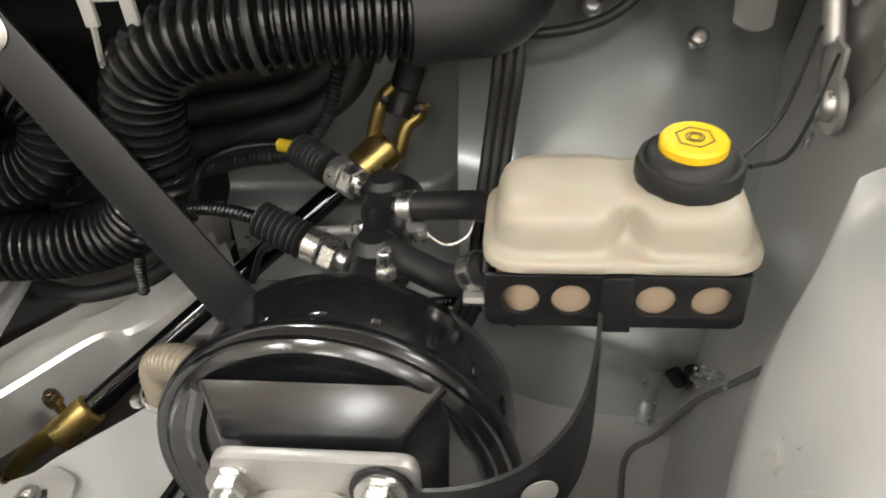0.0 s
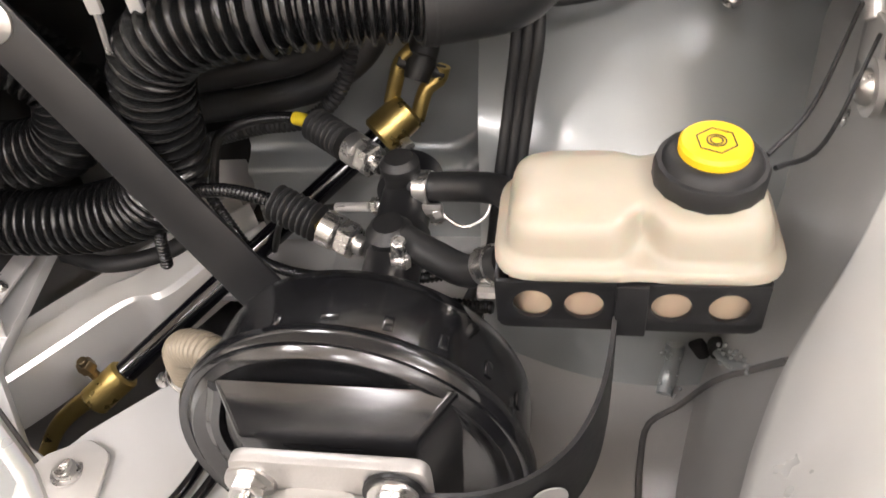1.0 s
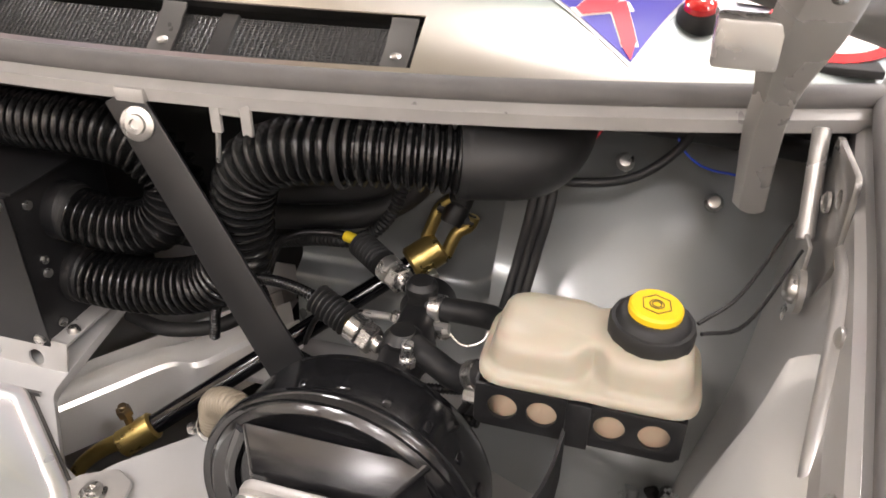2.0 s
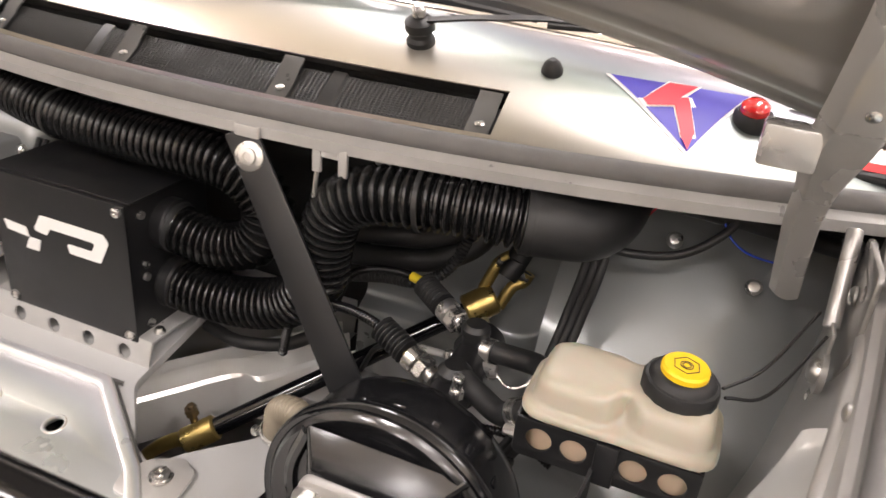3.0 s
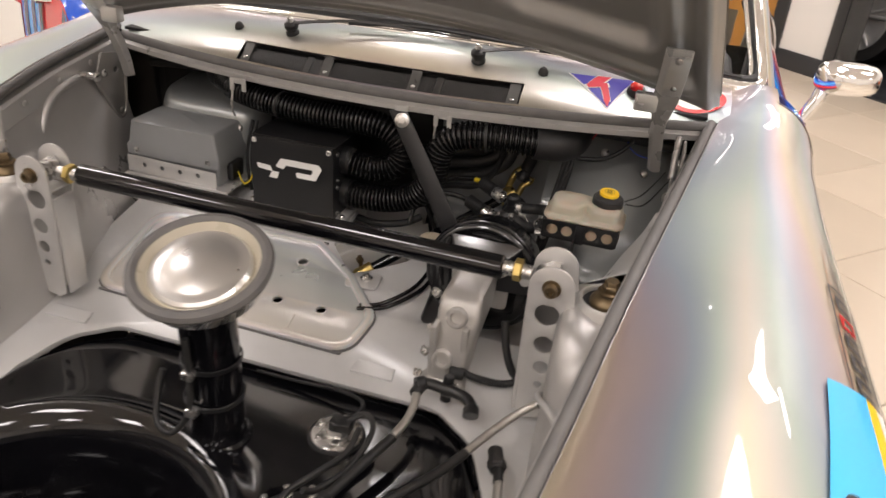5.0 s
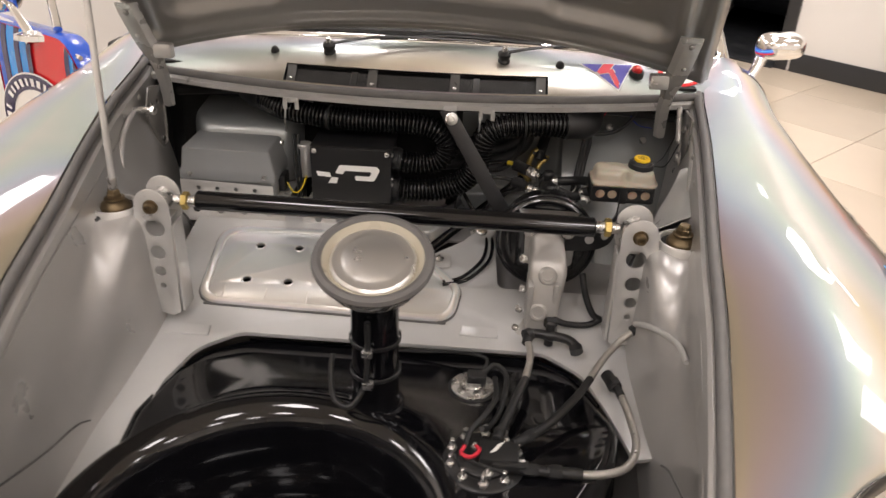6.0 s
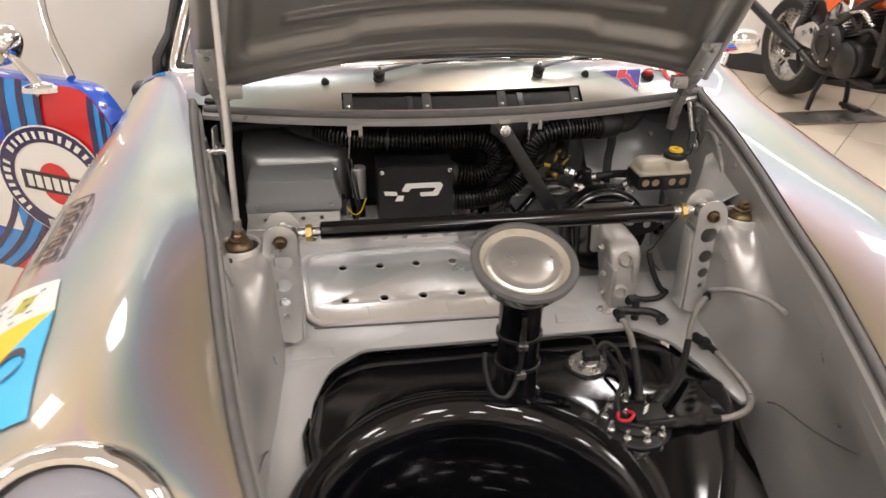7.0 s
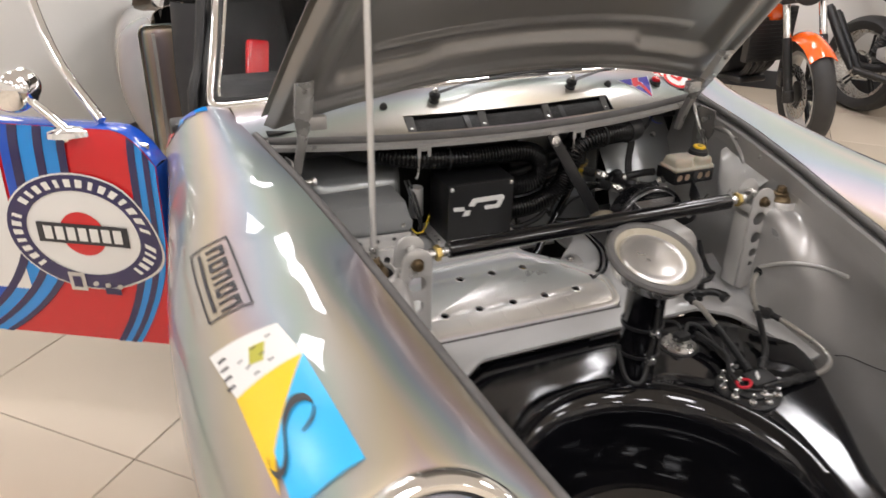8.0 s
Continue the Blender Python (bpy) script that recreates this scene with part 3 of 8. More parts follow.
for side in (1, -1):
    ys = [0.64 - 0.02 * k for k in range(73)]
    rows = [[fender_at(side, y, t) for t in TS] for y in ys]
    skin_bm = grid(rows)
    if side > 0:
        skin_bm = merge(grid(rows[4:]), grid([r[:26] for r in rows[:5]]))
        bmesh.ops.remove_doubles(skin_bm, verts=skin_bm.verts[:], dist=0.00001)
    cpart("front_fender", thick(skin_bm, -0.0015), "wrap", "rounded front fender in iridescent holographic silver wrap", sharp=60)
    # rubber seal along the opening
    inner = []
    for y in [0.47 - 0.02 * k for k in range(58)]:
        x, z = rim_at(side, y)
        inner.append((side * (x - 0.011), y, z - 0.004))
    cpart("bonnet_seal", tube(inner, 0.0085, 10, 0.01), "seal", "worn grey rubber bonnet seal")
    gut = []
    for y in [0.47 - 0.03 * k for k in range(39)]:
        x, z = rim_at(side, y)
        gut.append([(side * (x - 0.001), y, z - 0.003), (side * (x - 0.003), y, z - 0.016), (side * (x - 0.02), y, z - 0.018), (side * (x - 0.024), y, z - 0.022), (side * (x - 0.025), y, z - 0.05), (side * (x - 0.0245), y, z - 0.078)])
    cpart("seal_channel", thick(grid([[Vector(p) for p in r] for r in gut]), 0.001), "bay", "painted metal channel under the seal")

# inner wings: y, then six (x, z) places from the channel down
WING = [
    (0.52, 0.572, 0.775, 0.562, 0.72, 0.552, 0.66, 0.545, 0.60, 0.535, 0.52, 0.52, 0.44),
    (0.30, 0.540, 0.765, 0.530, 0.72, 0.515, 0.66, 0.50, 0.60, 0.475, 0.54, 0.46, 0.46),
    (0.14, 0.514, 0.750, 0.508, 0.715, 0.498, 0.690, 0.465, 0.640, 0.440, 0.57, 0.43, 0.47),
    (0.085, 0.505, 0.742, 0.500, 0.708, 0.49, 0.702, 0.425, 0.698, 0.418, 0.60, 0.415, 0.47),
    (-0.035, 0.485, 0.728, 0.480, 0.706, 0.47, 0.701, 0.425, 0.698, 0.420, 0.60, 0.415, 0.47),
    (-0.09, 0.476, 0.722, 0.472, 0.695, 0.466, 0.672, 0.435, 0.620, 0.425, 0.55, 0.42, 0.45),
    (-0.22, 0.457, 0.705, 0.456, 0.665, 0.462, 0.60, 0.455, 0.53, 0.440, 0.47, 0.425, 0.38),
    (-0.40, 0.427, 0.670, 0.432, 0.62, 0.452, 0.55, 0.450, 0.47, 0.440, 0.40, 0.42, 0.30),
    (-0.58, 0.392, 0.630, 0.400, 0.58, 0.42, 0.50, 0.42, 0.42, 0.41, 0.34, 0.39, 0.24),
    (-0.72, 0.36, 0.57, 0.37, 0.53, 0.38, 0.46, 0.38, 0.38, 0.37, 0.3, 0.36, 0.22),
]
for side in (1, -1):
    rows = []
    for k in range(64 if side > 0 else 59):
        y = (0.52 if side > 0 else 0.4225) - 0.0195 * k
        v = smooth_table(WING, y, 0.025)
        wide = 0.015 * step(-0.72, -0.40, y) if side < 0 else 0.0
        ctrl = [Vector((side * (v[2 * j] + wide * (1 - j / 5)), y, v[2 * j + 1] + 0.8 * wide * max(0, 1 - j / 3))) for j in range(6)]
        rows.append(catmull(ctrl, 7))
    cpart("inner_wing", thick(grid(rows), 0.0012), "wing", "silver painted inner wing with strut tower", sharp=70)
    # pressed seams on the wing and beside the tower
    cpart("panel_seam", tube([(side * x, y, z) for x, y, z in ((0.440, -0.235, 0.470), (0.445, -0.262, 0.483), (0.451, -0.327, 0.494), (0.450, -0.39, 0.516), (0.428, -0.47, 0.565))], 0.0016, 8, 0.008), "seal")
    cpart("arch_seam", tube([(side * x, y, z) for x, y, z in ((0.496, 0.262, 0.630), (0.488, 0.289, 0.586), (0.476, 0.314, 0.540), (0.461, 0.332, 0.486), (0.440, 0.318, 0.482), (0.433, 0.288, 0.482), (0.430, 0.250, 0.482), (0.430, 0.20, 0.482))], 0.0022, 8, 0.008), "seal", "dark sealed seam round wheel arch")
    # pressed bead over the wheel arch
    bead = [(0.546, 0.352, 0.774), (0.539, 0.300, 0.785), (0.531, 0.256, 0.780), (0.523, 0.207, 0.749), (0.516, 0.165, 0.709)] if side > 0 else [(0.553, 0.305, 0.789), (0.542, 0.249, 0.786), (0.534, 0.201, 0.772), (0.530, 0.174, 0.745), (0.526, 0.157, 0.713), (0.520, 0.150, 0.68)]
    cpart("arch_bead", tube([(side * x, y, z) for x, y, z in bead], lambda q, f: 0.0065 * math.sqrt(max(0.02, 1 - (2 * f - 1) ** 4)), 12, 0.006), "wing", "pressed bead over wheel arch", sharp=80)
# smooth side of the far strut tower, down from the channel; overhead light in its colour
rows = []
for y, x, z in [(q.x, q.y, q.z) for q in catmull([(0.268, 0.515, 0.742), (0.25, 0.502, 0.714), (0.22, 0.478, 0.683), (0.19, 0.463, 0.665), (0.16, 0.452, 0.658), (0.125, 0.438, 0.664), (0.092, 0.426, 0.688)], 12)]:
    xr, zr = rim_at(1, y)
    a, b = Vector((xr - 0.0255, y, zr - 0.070)), Vector((x, y, z))
    rows.append([a, a.lerp(b, 0.3) + Vector((0, 0, 0.002)), a.lerp(b, 0.7) + Vector((0, 0, 0.002)), a.lerp(b, 0.92) + Vector((0, 0, 0.001)), b + Vector((0.0005, 0.001, -0.002)), b + Vector((0.004, 0.003, -0.010)), b + Vector((0.012, 0.006, -0.03)), b + Vector((0.02, 0.008, -0.06))])
cpart("tower_gusset", thick(grid(rows), 0.0012), "gusset", "smooth side of suspension tower, overhead light put into pale colour", sharp=60)


# cowl between bonnet and windscreen
def lip_y(x):
    return 0.345 + 0.105 * (x / 0.58) ** 2


def screen_y(x):
    return 0.505 + 0.135 * (x / 0.665) ** 2


def screen_z(x):
    return 0.900 - 0.044 * (x / 0.665) ** 2


def cowl_at(x, f, out=0.0):
    y0, y1 = lip_y(x) + 0.018, screen_y(x)
    z0, z1 = 0.834, screen_z(x)
    return Vector((x, y0 + (y1 - y0) * f, z0 + (z1 - z0) * f + 0.016 * math.sin(math.pi * min(1, f * 0.9 + 0.05)) + out))


GR0, GR1, GF0, GF1 = -0.275, 0.262, 0.03, 0.30


def cowl_sheet(x0, x1, f0, f1, nx, nf, out=0.0):
    return grid([[cowl_at(x0 + (x1 - x0) * i / nx, f0 + (f1 - f0) * j / nf, out) for j in range(nf + 1)] for i in range(nx + 1)])


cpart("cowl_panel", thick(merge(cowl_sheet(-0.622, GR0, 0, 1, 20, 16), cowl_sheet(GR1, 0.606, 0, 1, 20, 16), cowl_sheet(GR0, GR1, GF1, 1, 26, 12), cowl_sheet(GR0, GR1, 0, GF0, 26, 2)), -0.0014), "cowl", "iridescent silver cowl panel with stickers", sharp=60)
# lip and seal under the bonnet's rear edge
lip_rows = []
for x in [-0.575 + 0.025 * k for k in range(47)]:
    y = lip_y(x)
    lip_rows.append([Vector((x, y - 0.004, 0.812)), Vector((x, y - 0.006, 0.822)), Vector((x, y, 0.826)), Vector((x, y + 0.02, 0.834))])
cpart("cowl_lip", thick(grid(lip_rows), 0.0016), "edge", "worn grey painted folded lip")
cpart("cowl_seal", tube([(x, lip_y(x) + 0.008, 0.833) for x in [-0.57 + 0.03 * k for k in range(39)]], 0.0085, 10, 0.01), "seal", "worn grey rubber seal along cowl")

# sunken air grille with strips of slots
grille = cpart("air_grille", thick(cowl_sheet(GR0 + 0.002, GR1 - 0.002, GF0, GF1, 26, 4, -0.016), -0.002), "dark", "black sunken fresh air grille")
def grille_bar(k):
    f = GF0 + 0.012 + (GF1 - GF0 - 0.024) * k / 17
    return tube([cowl_at(GR0 + 0.012 + (GR1 - GR0 - 0.024) * j / 20, f, -0.010) for j in range(21)], 0.0009, 5, 0.03, True, 2)


def grille_wire(k):
    x = GR0 + 0.012 + (GR1 - GR0 - 0.024) * k / 130
    return tube([cowl_at(x, GF0 + 0.012, -0.0092), cowl_at(x, 0.5 * (GF0 + GF1), -0.0092), cowl_at(x, GF1 - 0.012, -0.0092)], 0.0008, 4, 0.05, False, 2)


part("mesh", merge(*[grille_bar(k) for k in range(18)], *[grille_wire(k) for k in range(131)]), "mesh", grille, "fine black woven mesh")
for x in (-0.13, 0.118):
    rows = [[cowl_at(x + dx, GF0 + (GF1 - GF0) * j / 6, -0.009 + h) for j in range(7)] for dx, h in ((-0.007, -0.004), (-0.005, 0.0), (0.005, 0.0), (0.007, -0.004))]
    part("rib", thick(grid(rows), -0.002), "mesh", grille)
for x in (-0.262, -0.092, 0.075, 0.248):
    rows = [[cowl_at(x + dx, GF0 + (GF1 - GF0) * f, h) for dx in (-0.0095, -0.0088, 0.0088, 0.0095)] for f, h in ((0.04, -0.002), (0.10, -0.007), (0.62, -0.007), (0.74, -0.0035), (0.90, -0.0035), (0.97, -0.001))]
    clip = part("clip", thick(grid(rows), -0.0012), "clip", grille, "small folded grey clip")
    part("screw", lathe([(0.0042, 0), (0.0042, 0.0014), (0.0022, 0.0024), (0, 0.0024)], 10, cowl_at(x, GF0 + (GF1 - GF0) * 0.36, -0.0068), (0, -0.3, 1)), "steel", clip)

# windscreen, its chrome frame and the cabin behind
def glass_at(x, h):
    """h: 0 at the lower edge to 1 at the roof."""
    top = 0.55 / 0.665
    xx = x * (1 - (1 - top) * h)
    return Vector((xx, screen_y(x) + 0.012 + 0.36 * h - 0.03 * math.sin(math.pi * h), screen_z(x) + 0.008 + 0.385 * h))


screen = cpart("windscreen", thick(grid([[glass_at(-0.655 + 1.31 * i / 36, j / 10) for j in range(11)] for i in range(37)]), 0.004), "glass", "curved clear windscreen")
screen.visible_shadow = False
edge = [glass_at(-0.628 + 1.256 * i / 30, -0.012) for i in range(31)]
side_r = [glass_at(0.664, 0.055 + 0.945 * j / 10) for j in range(11)]
side_l = [glass_at(-0.664, 0.055 + 0.945 * j / 10) for j in range(10, -1, -1)]
corner_r, corner_l = glass_at(0.656, 0.004), glass_at(-0.656, 0.004)
loop = side_l + [corner_l] + edge + [corner_r] + side_r
mid = Vector((0, 0.78, 1.09))
part("frame", tube(loop, 0.0105, 12, 0.008, True, 5), "chrome", screen, "polished chrome windscreen trim")
inner_loop = [p + (mid - p).normalized() * 0.022 + Vector((0, 0.004, 0)) for p in loop]
part("inner_trim", tube(inner_loop, 0.0052, 10, 0.010, True, 4), "chrome", screen, "slim chrome inner trim")
part("gasket", tube([p + (mid - p).normalized() * 0.012 + Vector((0, 0.009, 0.004)) for p in loop], 0.0105, 8, 0.012, True, 4), "rubber", screen, "black rubber gasket")
for side in (1, -1):
    pill = [[glass_at(side * (0.672 + 0.02 * a), h / 8) + Vector((side * 0.012 * a, 0.05 * a * a, 0)) for a in (0, 0.4, 0.8)] for h in range(-1, 9)]
    if side > 0:
        pill = [[glass_at(0.672, h / 8) + Vector(d) for d in ((0, 0, 0), (0.007, 0.004, 0), (0.012, 0.016, 0), (0.011, 0.036, 0), (0.0, 0.07, 0))] for h in range(-1, 9)]
    cpart("windscreen_pillar", thick(grid(pill), -0.002), "wrap" if side > 0 else "satin_black", "windscreen pillar beside chrome trim")
cpart("roof", thick(grid([[Vector((0.54 * math.sin(a), y, 1.285 + 0.03 * math.cos(a) - 0.05 * ((y - 1.4) / 0.6) ** 2)) for a in [-1.57 + 0.157 * k for k in range(21)]] for y in [0.87 + 0.1 * k for k in range(16)]]), 0.004), "wrap", "silver wrapped roof")
# rear window, engine lid and tail
def tail_z(y):
    return 1.235 - 0.30 * step(2.25, 2.85, y) - 0.36 * step(2.7, 3.5, y)


rear = cpart("rear_window", grid([[Vector((x * (1 + 0.12 * (y - 2.37)), y, tail_z(y) + 0.02 * math.cos(x * 2.6))) for x in [-0.52 + 0.065 * k for k in range(17)]] for y in [2.37 + 0.05 * k for k in range(8)]]), "glass", "curved rear window")
rear.visible_shadow = False
cpart("engine_lid", thick(grid([[Vector((x * (1 + 0.15 * min(1, y - 2.37)), y, tail_z(y) + 0.02 * math.cos(x * 2.2))) for x in [-0.64 + 0.08 * k for k in range(17)]] for y in [2.72 + 0.05 * k for k in range(13)]]), 0.002), "wrap", "silver wrapped engine lid", sharp=70)
cpart("tail_panel", thick(grid([[Vector((x, 3.30 - 0.10 * (x / 0.75) ** 2 + 0.03 * math.sin((z - 0.2) * 7), z)) for x in [-0.76 + 0.08 * k for k in range(20)]] for z in (0.22, 0.32, 0.42, 0.52, 0.60)]), 0.002), "wrap", "silver wrapped tail", sharp=70)
for side in (1, -1):
    cpart("roof_side", thick(grid([[Vector((side * (0.555 + 0.11 * f), y + 0.05 * f, 1.275 - 0.09 * max(0.0, y - 1.7) + (0.89 - 1.275 - 0.0 * y) * f)) for f in (0, 0.25, 0.5, 0.75, 1.0)] for y in [1.85 + 0.1 * k for k in range(8)]]), 0.002), "wrap", "silver wrapped roof pillar", sharp=70)
    cpart("side_glass", grid([[Vector((side * (0.555 + 0.12 * f), y, 1.27 - 0.40 * f)) for f in (0, 0.5, 1.0)] for y in (1.0, 1.3, 1.6, 1.86)]) if side > 0 else grid([[Vector((side * (0.555 + 0.12 * f), y, 1.27 - 0.40 * f)) for f in (0, 0.5, 1.0)] for y in (1.75, 1.86)]), "glass", "clear side window").visible_shadow = False
    rw = cpart("wheel", lathe([(0, 0.03), (0.05, 0.05), (0.08, 0.03), (0.17, 0.05), (0.195, 0.085), (0.195, -0.085), (0.18, -0.085)], 40, (side * 0.70, 2.24, 0.31), (side, 0, 0), False), "alu", "rear wheel with black tyre")
    part("tyre", lathe([(0.19, -0.09), (0.27, -0.095), (0.300, -0.08), (0.306, -0.05), (0.306, 0.05), (0.300, 0.08), (0.27, 0.095), (0.19, 0.09)], 48, (side * 0.70, 2.24, 0.31), (side, 0, 0), False), "tyre", rw, "black rubber tyre")
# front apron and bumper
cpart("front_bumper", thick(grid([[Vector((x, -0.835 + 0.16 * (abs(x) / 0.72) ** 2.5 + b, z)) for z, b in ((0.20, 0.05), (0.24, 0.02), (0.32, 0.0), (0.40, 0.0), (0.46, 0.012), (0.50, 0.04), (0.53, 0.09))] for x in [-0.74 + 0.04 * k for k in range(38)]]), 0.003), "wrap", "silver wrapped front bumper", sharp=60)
cpart("dashboard", merge(box(-0.62, 0.62, 0.66, 0.95, 0.70, 0.865, 0.03, 3), box(-0.66, 0.66, 0.63, 0.66, 0.30, 0.855, 0.003)), "cabin", "dark dashboard behind windscreen")
cpart("cabin_floor", merge(box(-0.66, 0.66, 0.6, 2.5, 0.22, 0.25, 0.003), box(-0.66, 0.66, 2.45, 2.5, 0.25, 1.0, 0.003)), "cabin", "dark cabin lining")

# open bonnet
OPEN = radians(46)
HY, HZ = 0.44, 0.872


def bonnet_half(s):
    return lerp_table([(0.46 - q, w - 0.004) for q, w in ((0.0, 0.586), (0.23, 0.553), (0.42, 0.522), (0.56, 0.499), (0.72, 0.476), (0.89, 0.446), (1.0, 0.424), (1.06, 0.38))], 0.46 - s)[0]


def bonnet_at(a, s, drop=0.0):
    """a: -1 to 1 across; s: metres from the hinge line; drop: out of the underside."""
    w = bonnet_half(s)
    x = a * w
    lead = 0.105 * (1 - min(1, (x / 0.58) ** 2)) * max(0.0, 1 - s / 0.95)
    q = s + lead
    bow = 0.028 * (1 - a * a) - 0.05 * (q / 1.05) ** 2 + 0.03 * (q / 1.05)
    n = drop - bow
    return Vector((x, HY - q * math.cos(OPEN) - n * math.sin(OPEN), HZ + q * math.sin(OPEN) - n * math.cos(OPEN)))


AS = [-1 + k / 30 for k in range(61)]
SS = [0.0175 * k for k in range(60)]
skin = [[bonnet_at(a, s, -0.022) for a in AS] for s in SS]


def under_shape(a, s):
    """Relief of the pressed inner frame: how far it stands out of the skin."""
    w = bonnet_half(s)
    x = abs(a) * w
    edge_d = min(w - x, s + 0.0, 1.03 - s)
    lip = step(0.0, 0.016, edge_d)
    front_line = 0.118 - (0.022 if x > 0.27 else 0.022 * step(0.23, 0.27, x))
    inside = step(0.0, 0.030, s - front_line - 0.03 * max(0.0, 1 - (w - x - 0.085) / 0.06) ** 2) * step(front_line, front_line + 0.03, 1.03 - s) * step(0.085, 0.118, w - x)
    field = 0.024 * lip - 0.026 * inside
    rib = step(0.030, 0.045, s) * (1 - step(0.058, 0.075, s)) * step(0.03, 0.06, w - x)
    wing = step(0.028, 0.04, w - x) * (1 - step(0.055, 0.07, w - x)) * step(0.05, 0.09, s)
    ring = 0.006 * (step(0.16, 0.17, s) - step(0.185, 0.195, s)) * step(0.17, 0.18, w - x)
    return field + 0.008 * rib - 0.010 * wing + ring


fine_a = [-1 + k / 90 for k in range(181)]
fine_s = [0.004 + 0.0062 * k for k in range(165)]
inner = [[bonnet_at(a, s, under_shape(a, s)) for a in fine_a] for s in fine_s]
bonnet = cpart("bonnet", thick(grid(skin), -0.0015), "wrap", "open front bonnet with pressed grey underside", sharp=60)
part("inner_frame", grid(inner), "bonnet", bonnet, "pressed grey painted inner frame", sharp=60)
for side in (1, -1):
    # hinge strap from the bonnet down into the bay
    x0 = 0.503 * side
    pts = [(0.506, 0.291, 0.986), (0.505, 0.301, 0.965), (0.502, 0.332, 0.915), (0.497, 0.360, 0.872), (0.496, 0.383, 0.832), (0.499, 0.402, 0.795), (0.502, 0.414, 0.764), (0.503, 0.418, 0.752)]
    lean = Vector((-0.024, -0.020, 0.015)) if side < 0 else Vector((0, 0, 0))
    path = [Vector((side * p.x, p.y, p.z)) + lean for p in catmull(pts, 6)]
    rows = []
    for k, p in enumerate(path):
        f = k / (len(path) - 1)
        hw = 0.0150 - 0.0060 * step(0.34, 0.52, f)
        hw *= math.sqrt(max(0.05, 1 - max(0.0, (f - 0.93) / 0.07) ** 2))
        fold = 1 - 0.35 * step(0.5, 0.9, f)
        rows.append([p + Vector((side * d * hw, h, 0)) for d, h in ((-1.62 * fold - (1 - fold), 0.013 * fold), (-1.05, 0.0015), (-0.9, 0), (0.9, 0), (1, 0.001), (1.03, 0.008))])
    part("hinge_strap", thick(grid(rows), 0.003), "strap", bonnet, "grey painted folded hinge strap", sharp=30)
    part("strap_screw", lathe([(0.0045, 0), (0.0045, 0.002), (0.002, 0.0035), (0, 0.0035)], 12, Vector((side * 0.5035, 0.330, 0.921)) + lean, (0, -0.8, -0.4)), "steel", bonnet)
    blk = box(min(side * 0.450, side * 0.486), max(side * 0.450, side * 0.486), 0.345, 0.366, 0.874, 0.902, 0.003)
    part("hinge_stop", moved(blk, Matrix.Translation(lean)), "strap", bonnet)
    for z, y in ((0.972, 0.300),):
        part("bolt", lathe([(0.0055, 0), (0.0055, 0.003), (0.003, 0.0045), (0, 0.0045)], 12, Vector((x0, y - 0.003, z - 0.003)) + lean, (0, -0.8, -0.5)), "bonnet", bonnet)
    if side > 0:
        br = plate(rounded([(-0.055, 0.058), (0.012, 0.058), (0.016, -0.02), (0.004, -0.085), (-0.012, -0.088), (-0.062, 0.004)], 0.008), [circle(-0.035, 0.035, 0.006, 12)], 0.004)
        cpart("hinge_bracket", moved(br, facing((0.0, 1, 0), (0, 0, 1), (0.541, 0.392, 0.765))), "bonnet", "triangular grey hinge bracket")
        rivets = ((0.538, 0.372, 0.79), (0.538, 0.386, 0.695))
    else:
        br = plate(rounded([(0.352, 0.822), (0.418, 0.808), (0.404, 0.694), (0.386, 0.682), (0.372, 0.686), (0.326, 0.772)], [0.006, 0.006, 0.012, 0.008, 0.010, 0.010]), [circle(0.386, 0.782, 0.0055, 12)], 0.004, 0.0012)
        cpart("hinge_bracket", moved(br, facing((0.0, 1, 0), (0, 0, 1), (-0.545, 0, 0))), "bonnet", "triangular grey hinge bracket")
        cpart("bracket_flange", tube([(-0.542, 0.330, 0.768), (-0.5405, 0.352, 0.730), (-0.541, 0.374, 0.691), (-0.541, 0.388, 0.687), (-0.5415, 0.400, 0.700), (-0.5415, 0.410, 0.77)], 0.0032, 8, 0.006), "bonnet")
        rivets = ((-0.5425, 0.352, 0.782), (-0.5425, 0.387, 0.700))
    for x, y, z in rivets:
        cpart("bracket_rivet", lathe([(0.007, 0), (0.007, 0.002), (0.004, 0.004), (0, 0.004)], 14, (x, y, z), (-side, 0, 0)), "steel")
    if side > 0:
        cpart("stop_rod", merge(rod((side * 0.531, 0.412, 0.822), (side * 0.531, 0.372, 0.762), 0.0058, 16), lathe([(0.005, -0.002), (0.0155, -0.002), (0.0155, 0.002), (0.005, 0.002)], 22, (side * 0.531, 0.353, 0.736), (1, 0, 0)), box(min(side * 0.5295, side * 0.5325), max(side * 0.5295, side * 0.5325), 0.352, 0.378, 0.738, 0.768, 0.001)), "strap", "silver hinge stop rod with eyelet")
        cpart("eyelet_bolt", lathe([(0.0095, 0), (0.009, 0.003), (0.006, 0.006), (0, 0.007)], 16, (side * 0.5290, 0.353, 0.736), (-side, 0, 0)), "steel")
    else:
        cpart("stop_pin", merge(rod((-0.515, 0.299, 0.792), (-0.566, 0.298, 0.790), 0.0062, 16), lathe([(0.0095, 0), (0.0095, 0.006), (0.006, 0.008), (0, 0.008)], 6, (-0.517, 0.299, 0.792), (1, 0, 0))), "steel", "bright plated hinge pin")
    for k in range(3):
        y = 0.34 - 0.10 * k
        x, z = rim_at(side, y)
